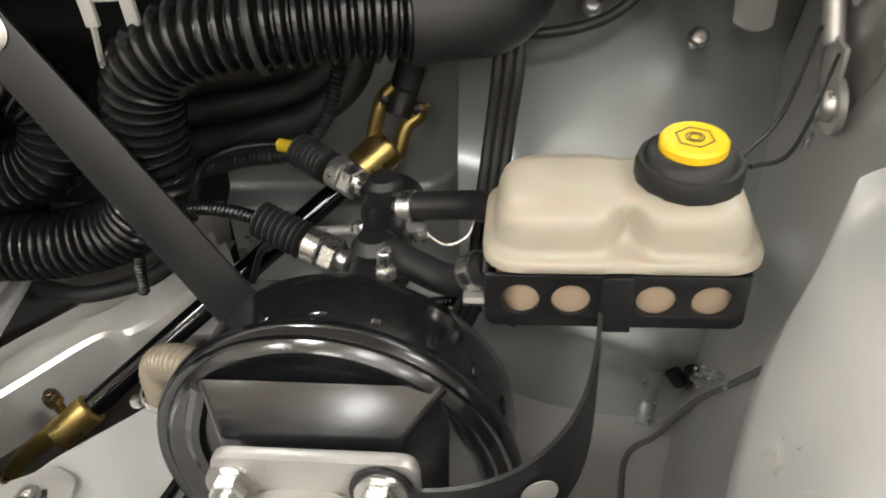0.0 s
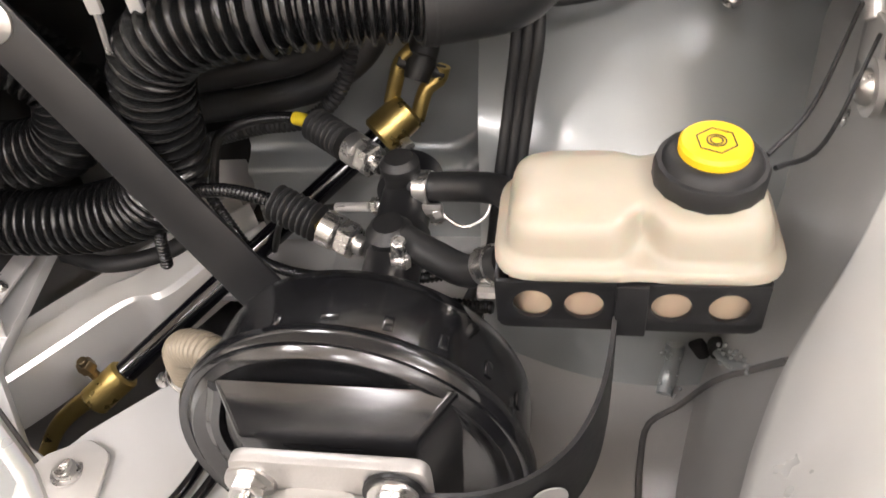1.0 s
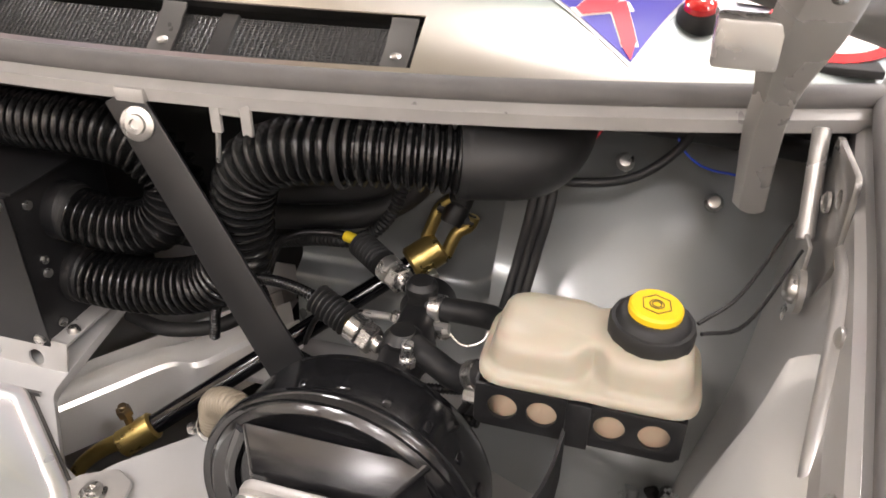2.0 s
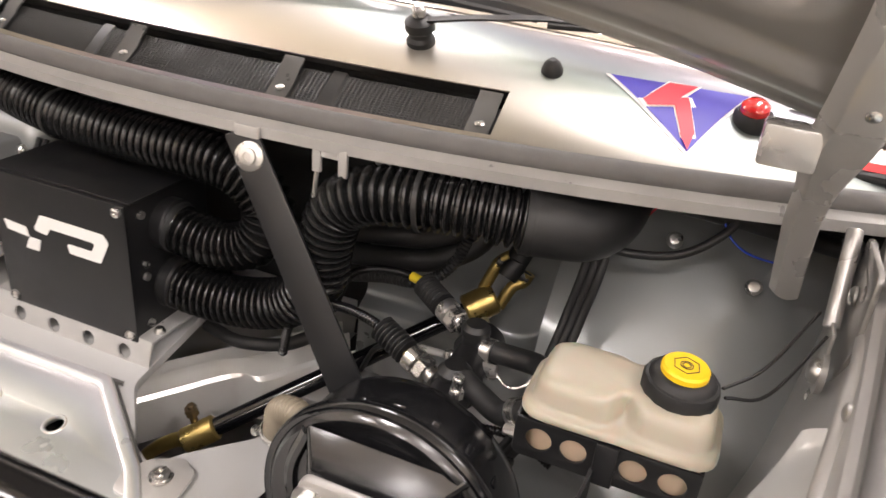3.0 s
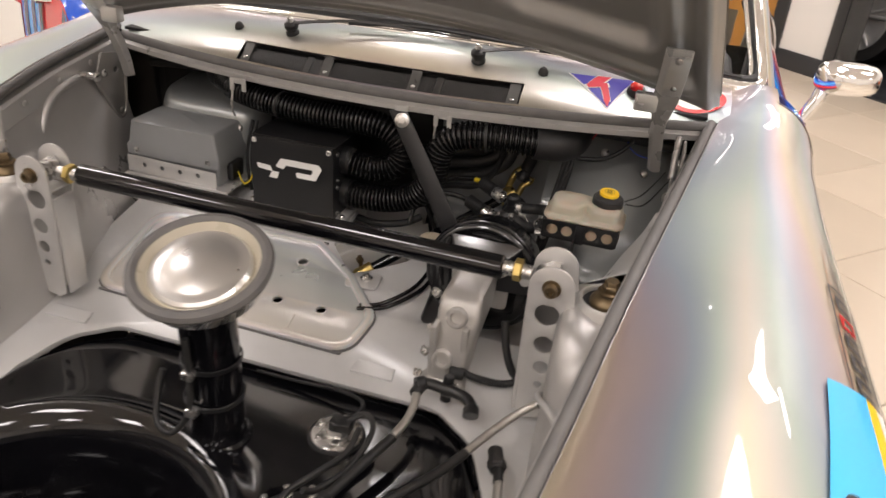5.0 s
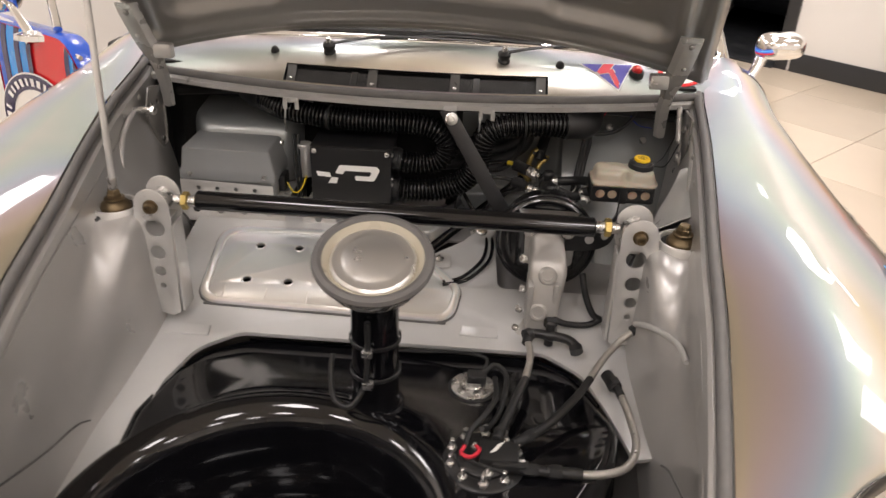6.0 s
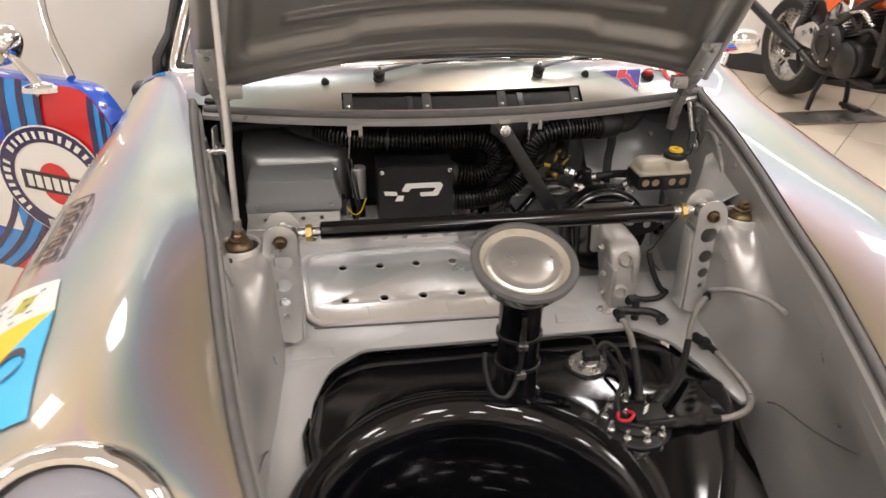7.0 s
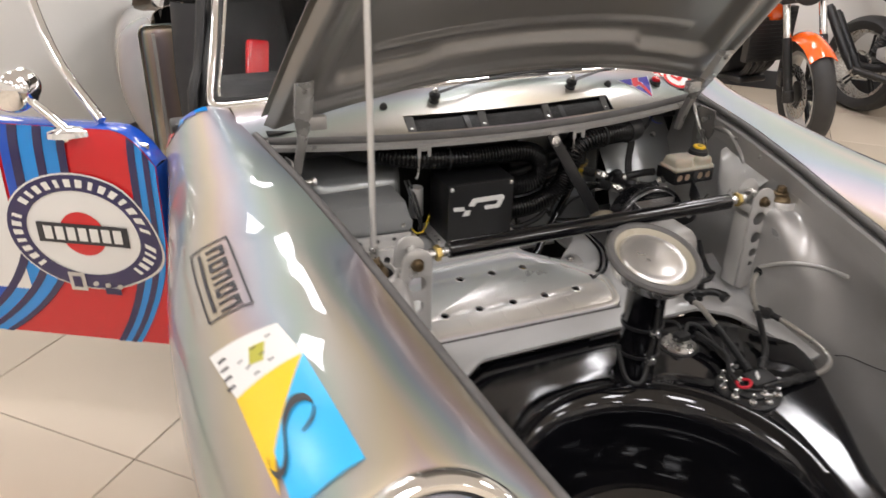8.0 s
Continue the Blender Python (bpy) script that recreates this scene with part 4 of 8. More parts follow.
        cpart("flange_rivet", lathe([(0.0055, -0.001), (0.0055, 0.0015), (0.003, 0.003), (0, 0.0032)], 12, (side * (x - 0.0262), y, z - 0.036), (-side, 0, 0)), "strap")
for c in list(bonnet.children):
    c.matrix_basis = Matrix.Identity(4)

# shelf behind the fuel tank
EDGE = [(-0.455, 0.40), (-0.455, -0.06), (-0.450, -0.44), (-0.362, -0.44), (-0.376, -0.20), (-0.366, -0.125), (-0.335, -0.05), (-0.27, -0.008), (0.27, -0.008), (0.335, -0.05), (0.372, -0.125), (0.405, -0.212), (0.445, -0.205), (0.455, -0.06), (0.455, 0.15), (0.185, 0.15), (0.175, 0.335), (0.150, 0.337), (0.112, 0.283), (0.064, 0.245), (0.045, 0.224), (0.02, 0.235), (-0.03, 0.29), (-0.03, 0.40)]
rr = [0, 0.01, 0.02, 0.01, 0.03, 0.05, 0.08, 0.05, 0.05, 0.08, 0.06, 0.01, 0.02, 0.01, 0, 0.02, 0.01, 0.02, 0.03, 0.03, 0.012, 0.012, 0.02, 0.0]
SLOPE = math.atan(0.2)
SHELF = Matrix.Translation((0, -0.01, 0.495)) @ Euler((SLOPE, 0, 0)).to_matrix().to_4x4()


def on_shelf(x, y, h=0.0):
    return SHELF @ Vector((x, (y + 0.01) / math.cos(SLOPE), h))


DRAIN = [circle(x, (y + 0.01) / math.cos(SLOPE), 0.017, 18) for x, y in [(-0.296 + 0.079 * k, 0.222) for k in range(4)] + [(-0.296 + 0.080 * k, 0.122) for k in range(5)]]
out_line = [(x, (y + 0.01) / math.cos(SLOPE)) for x, y in rounded(EDGE, rr)]
cpart("luggage_shelf", moved(plate(out_line, DRAIN, 0.010, 0.001), SHELF @ Matrix.Translation((0, 0, -0.005))), "shelf", "silver painted luggage shelf with raised lip")
for xa, xb, ya, yb in ((-0.405, -0.325, -0.024, 0.002), (0.120, 0.190, 0.018, 0.043)):
    press = rounded([(xa, (ya + 0.01) / math.cos(SLOPE)), (xb, (ya + 0.01) / math.cos(SLOPE)), (xb - 0.004, (yb + 0.01) / math.cos(SLOPE)), (xa + 0.004, (yb + 0.01) / math.cos(SLOPE))], 0.003)
    cpart("shelf_pressing", moved(plate(press, (), 0.006, 0.0026), SHELF @ Matrix.Translation((0, 0, 0.0008))), "shelf", "raised pressing in the shelf")

# cover plate with two rows of holes
PAN = [(-0.375, 0.055), (-0.39, 0.275), (-0.05, 0.285), (0.045, 0.215), (0.118, 0.135), (0.105, 0.045)]
pan_out = rounded([(x, (y + 0.01) / math.cos(SLOPE)) for x, y in PAN], [0.05, 0.05, 0.02, 0.03, 0.04, 0.045])
def hole_y(y):
    return (y + 0.01) / math.cos(SLOPE)


TOP_HOLES = [(-0.296 + 0.079 * k, 0.222) for k in range(4)]
LOW_HOLES = [(-0.296 + 0.080 * k, 0.122) for k in range(5)]
cover = thing("shelf_cover_plate", "silver metal cover plate with two rows of drain holes on shelf", "cover plate", on_shelf(-0.13, 0.16, 0.0))
CV = cover.matrix_basis.copy()
CV.translation = cover.location
holes = [circle(x, hole_y(y), 0.0080, 18) for x, y in TOP_HOLES + LOW_HOLES]
inset = rounded([(x, (y + 0.01) / math.cos(SLOPE)) for x, y in [(-0.360, 0.068), (-0.372, 0.262), (-0.055, 0.272), (0.034, 0.206), (0.102, 0.130), (0.092, 0.058)]], [0.042, 0.042, 0.018, 0.026, 0.032, 0.036])
INV = Matrix.Translation(-cover.location)
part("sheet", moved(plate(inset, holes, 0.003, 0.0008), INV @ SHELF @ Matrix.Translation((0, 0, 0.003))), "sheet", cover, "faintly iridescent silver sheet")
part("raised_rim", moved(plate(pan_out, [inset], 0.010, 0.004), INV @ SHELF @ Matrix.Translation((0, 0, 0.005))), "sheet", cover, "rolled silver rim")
# dark tube draws the shadow line in the gap round the plate
edge_path = [INV @ SHELF @ Vector((x, y, 0.001)) for x, y in pan_out]
part("edge_seal", tube(edge_path + edge_path[:2], 0.0026, 6, 0.006, False, 2), "seal", cover, "dark line for the shaded gap round the plate")
for x, y in TOP_HOLES + LOW_HOLES:
    part("hole_rim", moved(lathe([(0.0112, 0.0045), (0.0100, 0.0056), (0.0088, 0.0054), (0.0081, 0.0040)], 20, (0, 0, 0), (0, 0, 1), False), INV @ SHELF @ Matrix.Translation((x, hole_y(y), 0.0))), "sheet", cover, "pressed rim of drain hole")
for k in range(5):
    x = -0.33 + 0.08 * k
    part("crease", moved(rod((x, hole_y(0.066), 0.0045), (x - 0.002, hole_y(0.10), 0.0045), 0.0012, 6), INV @ SHELF), "sheet", cover)

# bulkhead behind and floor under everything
cpart("bulkhead", merge(box(-0.58, 0.58, 0.585, 0.60, 0.40, 0.86, 0.002), box(-0.57, 0.57, 0.46, 0.585, 0.842, 0.848, 0.001)), "dark", "black bulkhead below cowl")
def bend(d, w):
    """A kink at d = 0, rounded over w."""
    return 0.5 * (d + math.sqrt(d * d + w * w))


for side in (1, -1):
    rows = []
    for i in range(33):
        u = i / 32
        row = []
        for j in range(49):
            v = j / 48
            x = 0.315 + 0.26 * u if side > 0 else 0.240 + 0.335 * u
            z = 0.462 + 0.303 * v + 0.01 * math.sin(u * 3.1)
            low = 0.60 - 0.20 * u
            y = 0.385 - 0.035 * math.sin(math.pi * u) * (1 - 0.5 * v) + 0.115 * v + 0.17 * bend(v - low, 0.022) - 0.006 * math.exp(-((v - low + 0.30) / 0.035) ** 2)
            if side < 0:
                # a hump: upright face, rounded top running back under the cowl
                g = v * 0.40
                x = 0.262 + 0.245 * u
                face, turn = 0.235, 0.05
                if g < face:
                    y, z = 0.405 + 0.11 * g, 0.462 + g
                elif g < face + turn:
                    q = (g - face) / turn * math.pi / 2
                    y, z = 0.431 + 0.032 * (1 - math.cos(q)), 0.697 + 0.030 * math.sin(q)
                else:
                    y, z = 0.463 + (g - face - turn), 0.727 + 0.12 * (g - face - turn)
                y += 0.060 * max(0.0, 1 - u / 0.14) ** 2.2 + 0.050 * max(0.0, (u - 0.80) / 0.20) ** 2.2
            row.append(Vector((side * x, y, z)))
        rows.append(row)
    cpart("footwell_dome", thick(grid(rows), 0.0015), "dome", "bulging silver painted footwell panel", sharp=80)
    # black sheet stands in for the shade under the cowl's overhang
    cpart("bulkhead_trim", box(min(side * 0.335, side * 0.565), max(side * 0.335, side * 0.565), 0.566, 0.572, 0.742, 0.832, 0.002), "dark", "black sheet for the cowl's shade above footwell panel")
    cpart("trim_rail", tube([(side * 0.345, 0.470, 0.790), (side * 0.45, 0.485, 0.782), (side * 0.545, 0.50, 0.770)], 0.009, 10, 0.01), "matt_black", "black sleeved rail under cowl")
    for x, y, z in ((0.412, 0.505, 0.742), (0.487, 0.504, 0.716)) if side > 0 else ((0.30, 0.432, 0.690),):
        cpart("panel_screw", lathe([(0.0075, -0.004), (0.0075, 0.002), (0.005, 0.005), (0, 0.006)], 14, (side * x, y - 0.004, z), (0, -0.8, 0.6)), "steel")
    rows = []
    for i in range(65):
        x = 0.02 + 0.315 * i / 64
        row = []
        for j in range(53):
            z = 0.474 + 0.27 * j / 52
            dx, dz = max(0.0, x - 0.272), max(0.0, 0.606 - z)
            sd = math.hypot(dx, dz) - 0.044
            row.append(Vector((side * x, 0.545 - 0.10 * max(0.0, 0.60 - z) - 0.016 * step(-0.006, 0.008, sd) - 0.005 * math.exp(-((sd - 0.008) / 0.005) ** 2), z)))
        rows.append(row)
    # near-side panel is blackened for the shade behind the hoses
    cpart("toe_panel", thick(grid(rows[14:]), 0.0015), "dome" if side > 0 else "dark", ("silver" if side > 0 else "shade-black") + " pressed toe panel with rounded recess", sharp=70)
# drain slots and sealant at the foot of the far dome
cpart("drain_slot", merge(rod((0.4725, 0.3685, 0.517), (0.4815, 0.3665, 0.503), 0.0058, 12, 0.3), rod((0.4865, 0.362, 0.521), (0.4845, 0.346, 0.532), 0.0065, 12, 0.3)), "dark", "black drain slots below reservoir")
rng = random.Random(31)
lumps = [tube([(0.4595, 0.3665, 0.515), (0.4585, 0.362, 0.500), (0.456, 0.357, 0.488), (0.4525, 0.345, 0.482)], lambda q, f: 0.0062 + 0.0006 * math.sin(f * 11.0), 12, 0.003)]
for k in range(14):
    f = rng.random()
    c = Vector((0.459, 0.364, 0.513)).lerp(Vector((0.4535, 0.346, 0.486)), f) + Vector((rng.uniform(-0.009, 0.009), rng.uniform(-0.007, -0.002), rng.uniform(-0.002, 0.004)))
    lumps.append(lathe([(0.0013, -0.001), (0.0012, 0.0004), (0.0007, 0.0009), (0, 0.001)], 7, c, (0.1, -0.7, 0.7)))
cpart("seam_sealant", merge(*lumps), "dome", "lumpy painted seam sealant", sharp=80)
lumps = [tube([(0.4825, 0.338, 0.540), (0.4845, 0.316, 0.558), (0.4875, 0.292, 0.584)], lambda q, f: 0.0032 + 0.0006 * math.sin(f * 17.0), 8, 0.003)]
for k in range(18):
    c = Vector((0.4835, 0.340, 0.537)).lerp(Vector((0.489, 0.289, 0.588)), rng.random()) + Vector((-0.003, rng.uniform(-0.004, 0.010), rng.uniform(-0.004, 0.008)))
    lumps.append(lathe([(0.0016, -0.001), (0.0014, 0.0004), (0.0008, 0.001), (0, 0.0012)], 7, c, (-0.9, 0.1, 0.4)))
cpart("wing_sealant", merge(*lumps), "dome", "lumpy painted sealant along wing seam", sharp=80)
for q in ((-0.47, 0.47, -0.74, 0.60, 0.262, 0.272), (0.165, 0.53, 0.12, 0.60, 0.472, 0.48), (-0.05, 0.164, 0.18, 0.60, 0.30, 0.308), (0.06, 0.164, 0.44, 0.545, 0.463, 0.471)):
    cpart("floor_panel", box(*q, 0.002), "bay", "silver painted lower floor panel")
BEAM_LO = [(-0.115, 0.245), (-0.065, 0.302), (-0.030, 0.350), (0.006, 0.399), (0.036, 0.407), (0.064, 0.453), (0.10, 0.50)]
BEAM_UP = [(-0.145, 0.285), (-0.090, 0.343), (-0.073, 0.369), (-0.050, 0.400), (-0.020, 0.442), (0.018, 0.49), (0.055, 0.54)]
beam_rows = []
for (xa, ya), (xb, yb) in [((a.x, a.y), (b.x, b.y)) for a, b in zip(catmull([(x, y, 0) for x, y in BEAM_LO], 5), catmull([(x, y, 0) for x, y in BEAM_UP], 5))]:
    row = []
    for f, h in ((0.03, 0.450), (0.0, 0.490), (0.02, 0.503), (0.10, 0.507), (0.16, 0.499), (0.22, 0.484), (0.36, 0.483), (0.41, 0.506), (0.47, 0.517), (0.53, 0.515), (0.60, 0.489), (0.76, 0.485), (0.82, 0.506), (0.88, 0.517), (0.96, 0.515), (1.0, 0.490), (1.02, 0.45)):
        row.append(Vector((xa + (xb - xa) * f, ya + (yb - ya) * f, h)))
    beam_rows.append(row)
cpart("cross_member", thick(grid(beam_rows), 0.0015), "beam", "silver pressed cross member", sharp=24)
cpart("toe_board", thick(grid([[Vector((b.x - 0.005, b.y - 0.012, 0.462)), Vector((b.x, b.y + 0.05, 0.470)), Vector((b.x, 0.583, 0.52))] for b in catmull([(x, y, 0) for x, y in [(-0.19, 0.24)] + BEAM_UP], 4)]), 0.002), "bay", "silver painted floor behind cross member")
# added black sheet, so the drain holes show the cavity's shade
cpart("cavity_lining", moved(plate([(-0.42, 0.03), (-0.42, 0.29), (-0.07, 0.27), (0.02, 0.19), (0.09, 0.12), (0.09, 0.03)], (), 0.002, 0.0), SHELF @ Matrix.Translation((0, 0, -0.035))), "dark", "black sheet for the cavity's shade below drain holes")
cpart("nose_panel", thick(grid([[Vector((x, -0.70 - 0.03 * math.cos(x * 3), z)) for z in (0.22, 0.35, 0.45, 0.55, 0.60)] for x in [-0.42 + 0.06 * k for k in range(15)]]), 0.002), "bay", "silver painted front panel")

# ---- on the car body ----
for side in (1, -1):
    # headlamp with chrome ring
    n = Vector((side * LAMP_N.x, LAMP_N.y, LAMP_N.z))
    c = Vector((side * LAMP_C.x, LAMP_C.y, LAMP_C.z))
    lampc = cpart("headlamp", lathe([(0.123, -0.030), (0.1235, -0.008), (0.122, 0.004), (0.116, 0.012), (0.108, 0.015), (0.101, 0.012), (0.098, 0.004), (0.097, -0.008)], 64, c, n, False), "chrome", "round headlamp with polished chrome ring")
    # black ring draws the shaded groove between chrome and lens
    part("lens_seal", lathe([(0.1000, -0.004), (0.0995, 0.006), (0.0965, 0.007), (0.0950, 0.0)], 56, c, n, False), "rubber", lampc, "thin black ring in place of the dark groove")
    part("reflector", lathe([(0.096, -0.002), (0.085, -0.03), (0.06, -0.055), (0.03, -0.065), (0, -0.067)], 40, c, n, False), "chrome", lampc)
    g = part("lens", lathe([(0.0965, 0.004), (0.085, 0.013), (0.06, 0.024), (0.03, 0.031), (0, 0.033)], 40, c, n, False), "glass", lampc, "clear domed lens")
    g.visible_shadow = False
    # wheel
    tyre = lathe([(0.19, -0.09), (0.27, -0.095), (0.300, -0.08), (0.306, -0.05), (0.306, 0.05), (0.300, 0.08), (0.27, 0.095), (0.19, 0.09)], 48, (side * 0.69, AXLE_Y, AXLE_Z), (side, 0, 0), False)
    wheel = cpart("wheel", lathe([(0, 0.03), (0.05, 0.05), (0.08, 0.03), (0.17, 0.05), (0.195, 0.085), (0.195, -0.085), (0.18, -0.085)], 40, (side * 0.69, AXLE_Y, AXLE_Z), (side, 0, 0), False), "alu", "front wheel with black tyre")
    part("tyre", tyre, "tyre", wheel, "black rubber tyre")
    cpart("arch_liner", lathe([(0.34, -0.14), (0.34, 0.10)], 40, (side * 0.67, AXLE_Y, AXLE_Z), (side, 0, 0), False), "dark", "black wheel arch liner")
    # side stickers on the fender
    dy = 0.0 if side < 0 else 0.04
    A, B, C, D = (-0.205 + dy, 0.462), (-0.185 + dy, 0.622), (-0.302 + dy, 0.590), (-0.290 + dy, 0.446)
    E, F, G = (-0.418 + dy, 0.560), (-0.488 + dy, 0.436), (-0.500 + dy, 0.572)
    if side > 0:
        stk = cpart("event_sticker", patch(side, [(-0.19 + dy, 0.585), B, G, (-0.47 + dy, 0.60)], 20, 8, 0.0036), "white_mark", "white, yellow and blue event sticker")
        part("blue_field", patch(side, [(-0.205 + dy, 0.478), (-0.19 + dy, 0.560), (-0.485 + dy, 0.545), F], 24, 14, 0.0048), "cyan", stk)
        part("yellow_field", patch(side, [(-0.19 + dy, 0.560), (-0.19 + dy, 0.590), (-0.48 + dy, 0.60), (-0.485 + dy, 0.545)], 20, 8, 0.0044), "lemon", stk)
    else:
        stk = cpart("event_sticker", patch(side, [A, B, C, D], 14, 10, 0.0036), "white_mark", "white, yellow and blue event sticker")
        part("yellow_field", patch(side, [D, C, (-0.470 + dy, 0.585), E], 16, 10, 0.0044), "lemon", stk)
        part("blue_field", patch(side, [D, E, G, F], 16, 14, 0.0048), "cyan", stk)
    hook = [fender_at(side, y + dy, slim(t), 0.0062) for y, t in ((-0.418, 0.502), (-0.405, 0.478), (-0.385, 0.468), (-0.368, 0.478), (-0.368, 0.500), (-0.388, 0.522), (-0.410, 0.532), (-0.432, 0.542), (-0.447, 0.556), (-0.448, 0.572), (-0.434, 0.579), (-0.420, 0.574))]
    hp = catmull(hook, 5)
    rows = [[p + Vector((side * 0.0, (0.002 + 0.008 * math.sin(math.pi * k / (len(hp) - 1))) * d, 0)) for d in (-1, 1)] for k, p in enumerate(hp)]
    part("hook_mark", grid(rows), "ink", stk, "dark curved brush mark")
    for k in range(4 if side < 0 else 0):
        y0 = -0.212 + dy - 0.021 * k
        part("print_bar", patch(side, [(y0, 0.582), (y0 + 0.001, 0.604), (y0 - 0.005, 0.603), (y0 - 0.006, 0.581)], 2, 4, 0.0042), "ink", stk)
    if side < 0:
        part("print_patch", patch(side, [(-0.232 + dy, 0.496), (-0.228 + dy, 0.528), (-0.262 + dy, 0.540), (-0.268 + dy, 0.512)], 4, 4, 0.0042), "olive", stk, "yellow green printed patch")
    for k in range(7 if side < 0 else 0):
        y0, t0 = -0.222 + dy - 0.010 * ((k * 5) % 7), 0.482 + 0.011 * k
        part("print_bar", patch(side, [(y0, t0), (y0 - 0.002, t0 + 0.012), (y0 - 0.005, t0 + 0.011), (y0 - 0.003, t0)], 2, 3, 0.0046), "ink", stk)
    ty = 0.0 if side < 0 else -0.03
    dt = 0.0 if side < 0 else 0.046
    P = lambda y, t: (y + ty, t + dt)
    tag = cpart("sponsor_sticker", patch(side, [P(0.090, 0.488), P(0.090, 0.493), P(-0.130, 0.490), P(-0.130, 0.485)], 12, 1, 0.0034), "ink", "outlined sponsor sticker with dark bars")
    for q in ([(0.100, 0.605), (0.100, 0.610), (-0.115, 0.596), (-0.115, 0.591)], [(0.090, 0.488), (0.100, 0.610), (0.096, 0.610), (0.086, 0.488)], [(-0.126, 0.485), (-0.112, 0.596), (-0.116, 0.596), (-0.130, 0.485)]):
        part("outline_bar", patch(side, [P(*c) for c in q], 8, 8, 0.0034), "ink", tag)
    for k in range(5):
        y0 = 0.074 - 0.040 * k
        ink = "red" if (k == 1 and side > 0) else "ink"
        for ya, yb, ta, tb in ((0.0, -0.007, 0.505, 0.555), (-0.021, -0.028, 0.505, 0.555), (-0.007, -0.021, 0.505, 0.516), (-0.007, -0.021, 0.544, 0.555))[:(4 if k % 2 else 3)]:
            part("letter_bar", patch(side, [P(y0 + ya, ta), P(y0 + ya + 0.003, tb), P(y0 + yb + 0.003, tb), P(y0 + yb, ta)], 3, 4, 0.0034), ink, tag)
    part("lower_bar", patch(side, [P(0.08, 0.572), P(0.08, 0.582), P(-0.10, 0.576), P(-0.10, 0.566)], 8, 2, 0.0034), "ink", tag)

# wipers, washer jets and cut-off button on the cowl
for x in (-0.19, 0.171):
    b = cowl_at(x, 0.56)
    w = cpart("wiper", lathe([(0.0125, -0.004), (0.0125, 0.005), (0.010, 0.008), (0.010, 0.012), (0.013, 0.014), (0.013, 0.021), (0.008, 0.025), (0, 0.026)], 18, b, (0, -0.35, 1)), "matt_black", "black windscreen wiper with arm")
    p0 = b + Vector((0.0, -0.006, 0.019))
    arm = [p0, p0 + Vector((0.06, 0.008, 0.010)), p0 + Vector((0.14, 0.03, 0.014)), p0 + Vector((0.33, 0.055, 0.006))]
    rows = [[p + Vector((0, -0.007 * (1 - 0.6 * k / 18), 0.001)), p + Vector((0, 0, 0.004)), p + Vector((0, 0.006 * (1 - 0.6 * k / 18), 0))] for k, p in enumerate(catmull(arm, 6))]
    part("arm", thick(grid(rows), 0.002), "satin_black", w)
    q0 = p0 + Vector((0.10, 0.035, 0.008))
    part("blade", tube([q0, q0 + Vector((0.15, 0.022, 0.006)), q0 + Vector((0.34, 0.045, -0.006))], 0.0035, 6, 0.02), "rubber", w)
    part("cap_nut", lathe([(0.006, 0), (0.006, 0.006), (0.003, 0.009), (0, 0.009)], 12, b + Vector((0, -0.009, 0.025)), (0, -0.35, 1)), "steel", w)
for x in (-0.308, 0.286):
    cpart("washer_jet", lathe([(0.009, -0.002), (0.009, 0.004), (0.0065, 0.010), (0.003, 0.013), (0, 0.013)], 14, cowl_at(x, 0.50), (0, -0.35, 1)), "matt_black", "small black washer jet")
bt = cpart("cutoff_button", lathe([(0.015, -0.002), (0.015, 0.008), (0.012, 0.012), (0.011, 0.012)], 22, cowl_at(0.446, 0.36), (0, -0.35, 1)), "matt_black", "black cut-off switch with red button")
part("button", lathe([(0.0115, 0.010), (0.011, 0.016), (0.007, 0.020), (0, 0.021)], 20, cowl_at(0.446, 0.36), (0, -0.35, 1)), "lens", bt, "glossy red domed button")


def on_cowl(pts, out=0.0012, n=8):
    """A polygon given by (x, f) corners in ring order, four of them, laid on the cowl."""
    out += 0.0022
    a, b, c, d = [Vector(p) for p in pts]
    return grid([[cowl_at(*a.lerp(b, i / n).lerp(d.lerp(c, i / n), j / n), out) for j in range(n + 1)] for i in range(n + 1)])


PEN = Vector((0.331, 0.55)), Vector((0.109, 0.01)), Vector((0.075, -0.465))


def pennant(quad, grow=0.0):
    """Corners (u, v) on the pennant's triangle, grown from their middle."""
    mid = sum((Vector(q) for q in quad), Vector((0, 0))) / len(quad)
    out = []
    for q in quad:
        d = Vector(q) - mid
        q = Vector(q) + (d.normalized() * grow if grow else d * 0)
        out.append(PEN[0] + PEN[1] * q.x + PEN[2] * q.y)
    return out


tri = cpart("pennant_sticker", on_cowl(pennant([(-0.03, -0.02), (1.05, -0.02), (-0.02, 1.04), (-0.03, 1.04)]), 0.0004), "white_mark", "triangular blue and red pennant sticker")
part("blue_field", on_cowl(pennant([(0.0, 0.0), (1.0, 0.0), (0.0, 1.0), (-0.002, 1.0)]), 0.0012), "violet", tri)
for name, quad in (("red_band", [(0.42, 0.01), (0.63, 0.01), (0.33, 0.29), (0.03, 0.38)]), ("red_cross", [(0.03, 0.37), (0.42, 0.25), (0.36, 0.38), (0.015, 0.47)]), ("red_stem", [(0.24, 0.39), (0.42, 0.25), (0.156, 0.80), (0.05, 0.82)])):
    part("white_edge", on_cowl(pennant(quad, 0.035), 0.0018), "white_mark", tri)
    part(name, on_cowl(pennant(quad), 0.0026), "rose", tri)
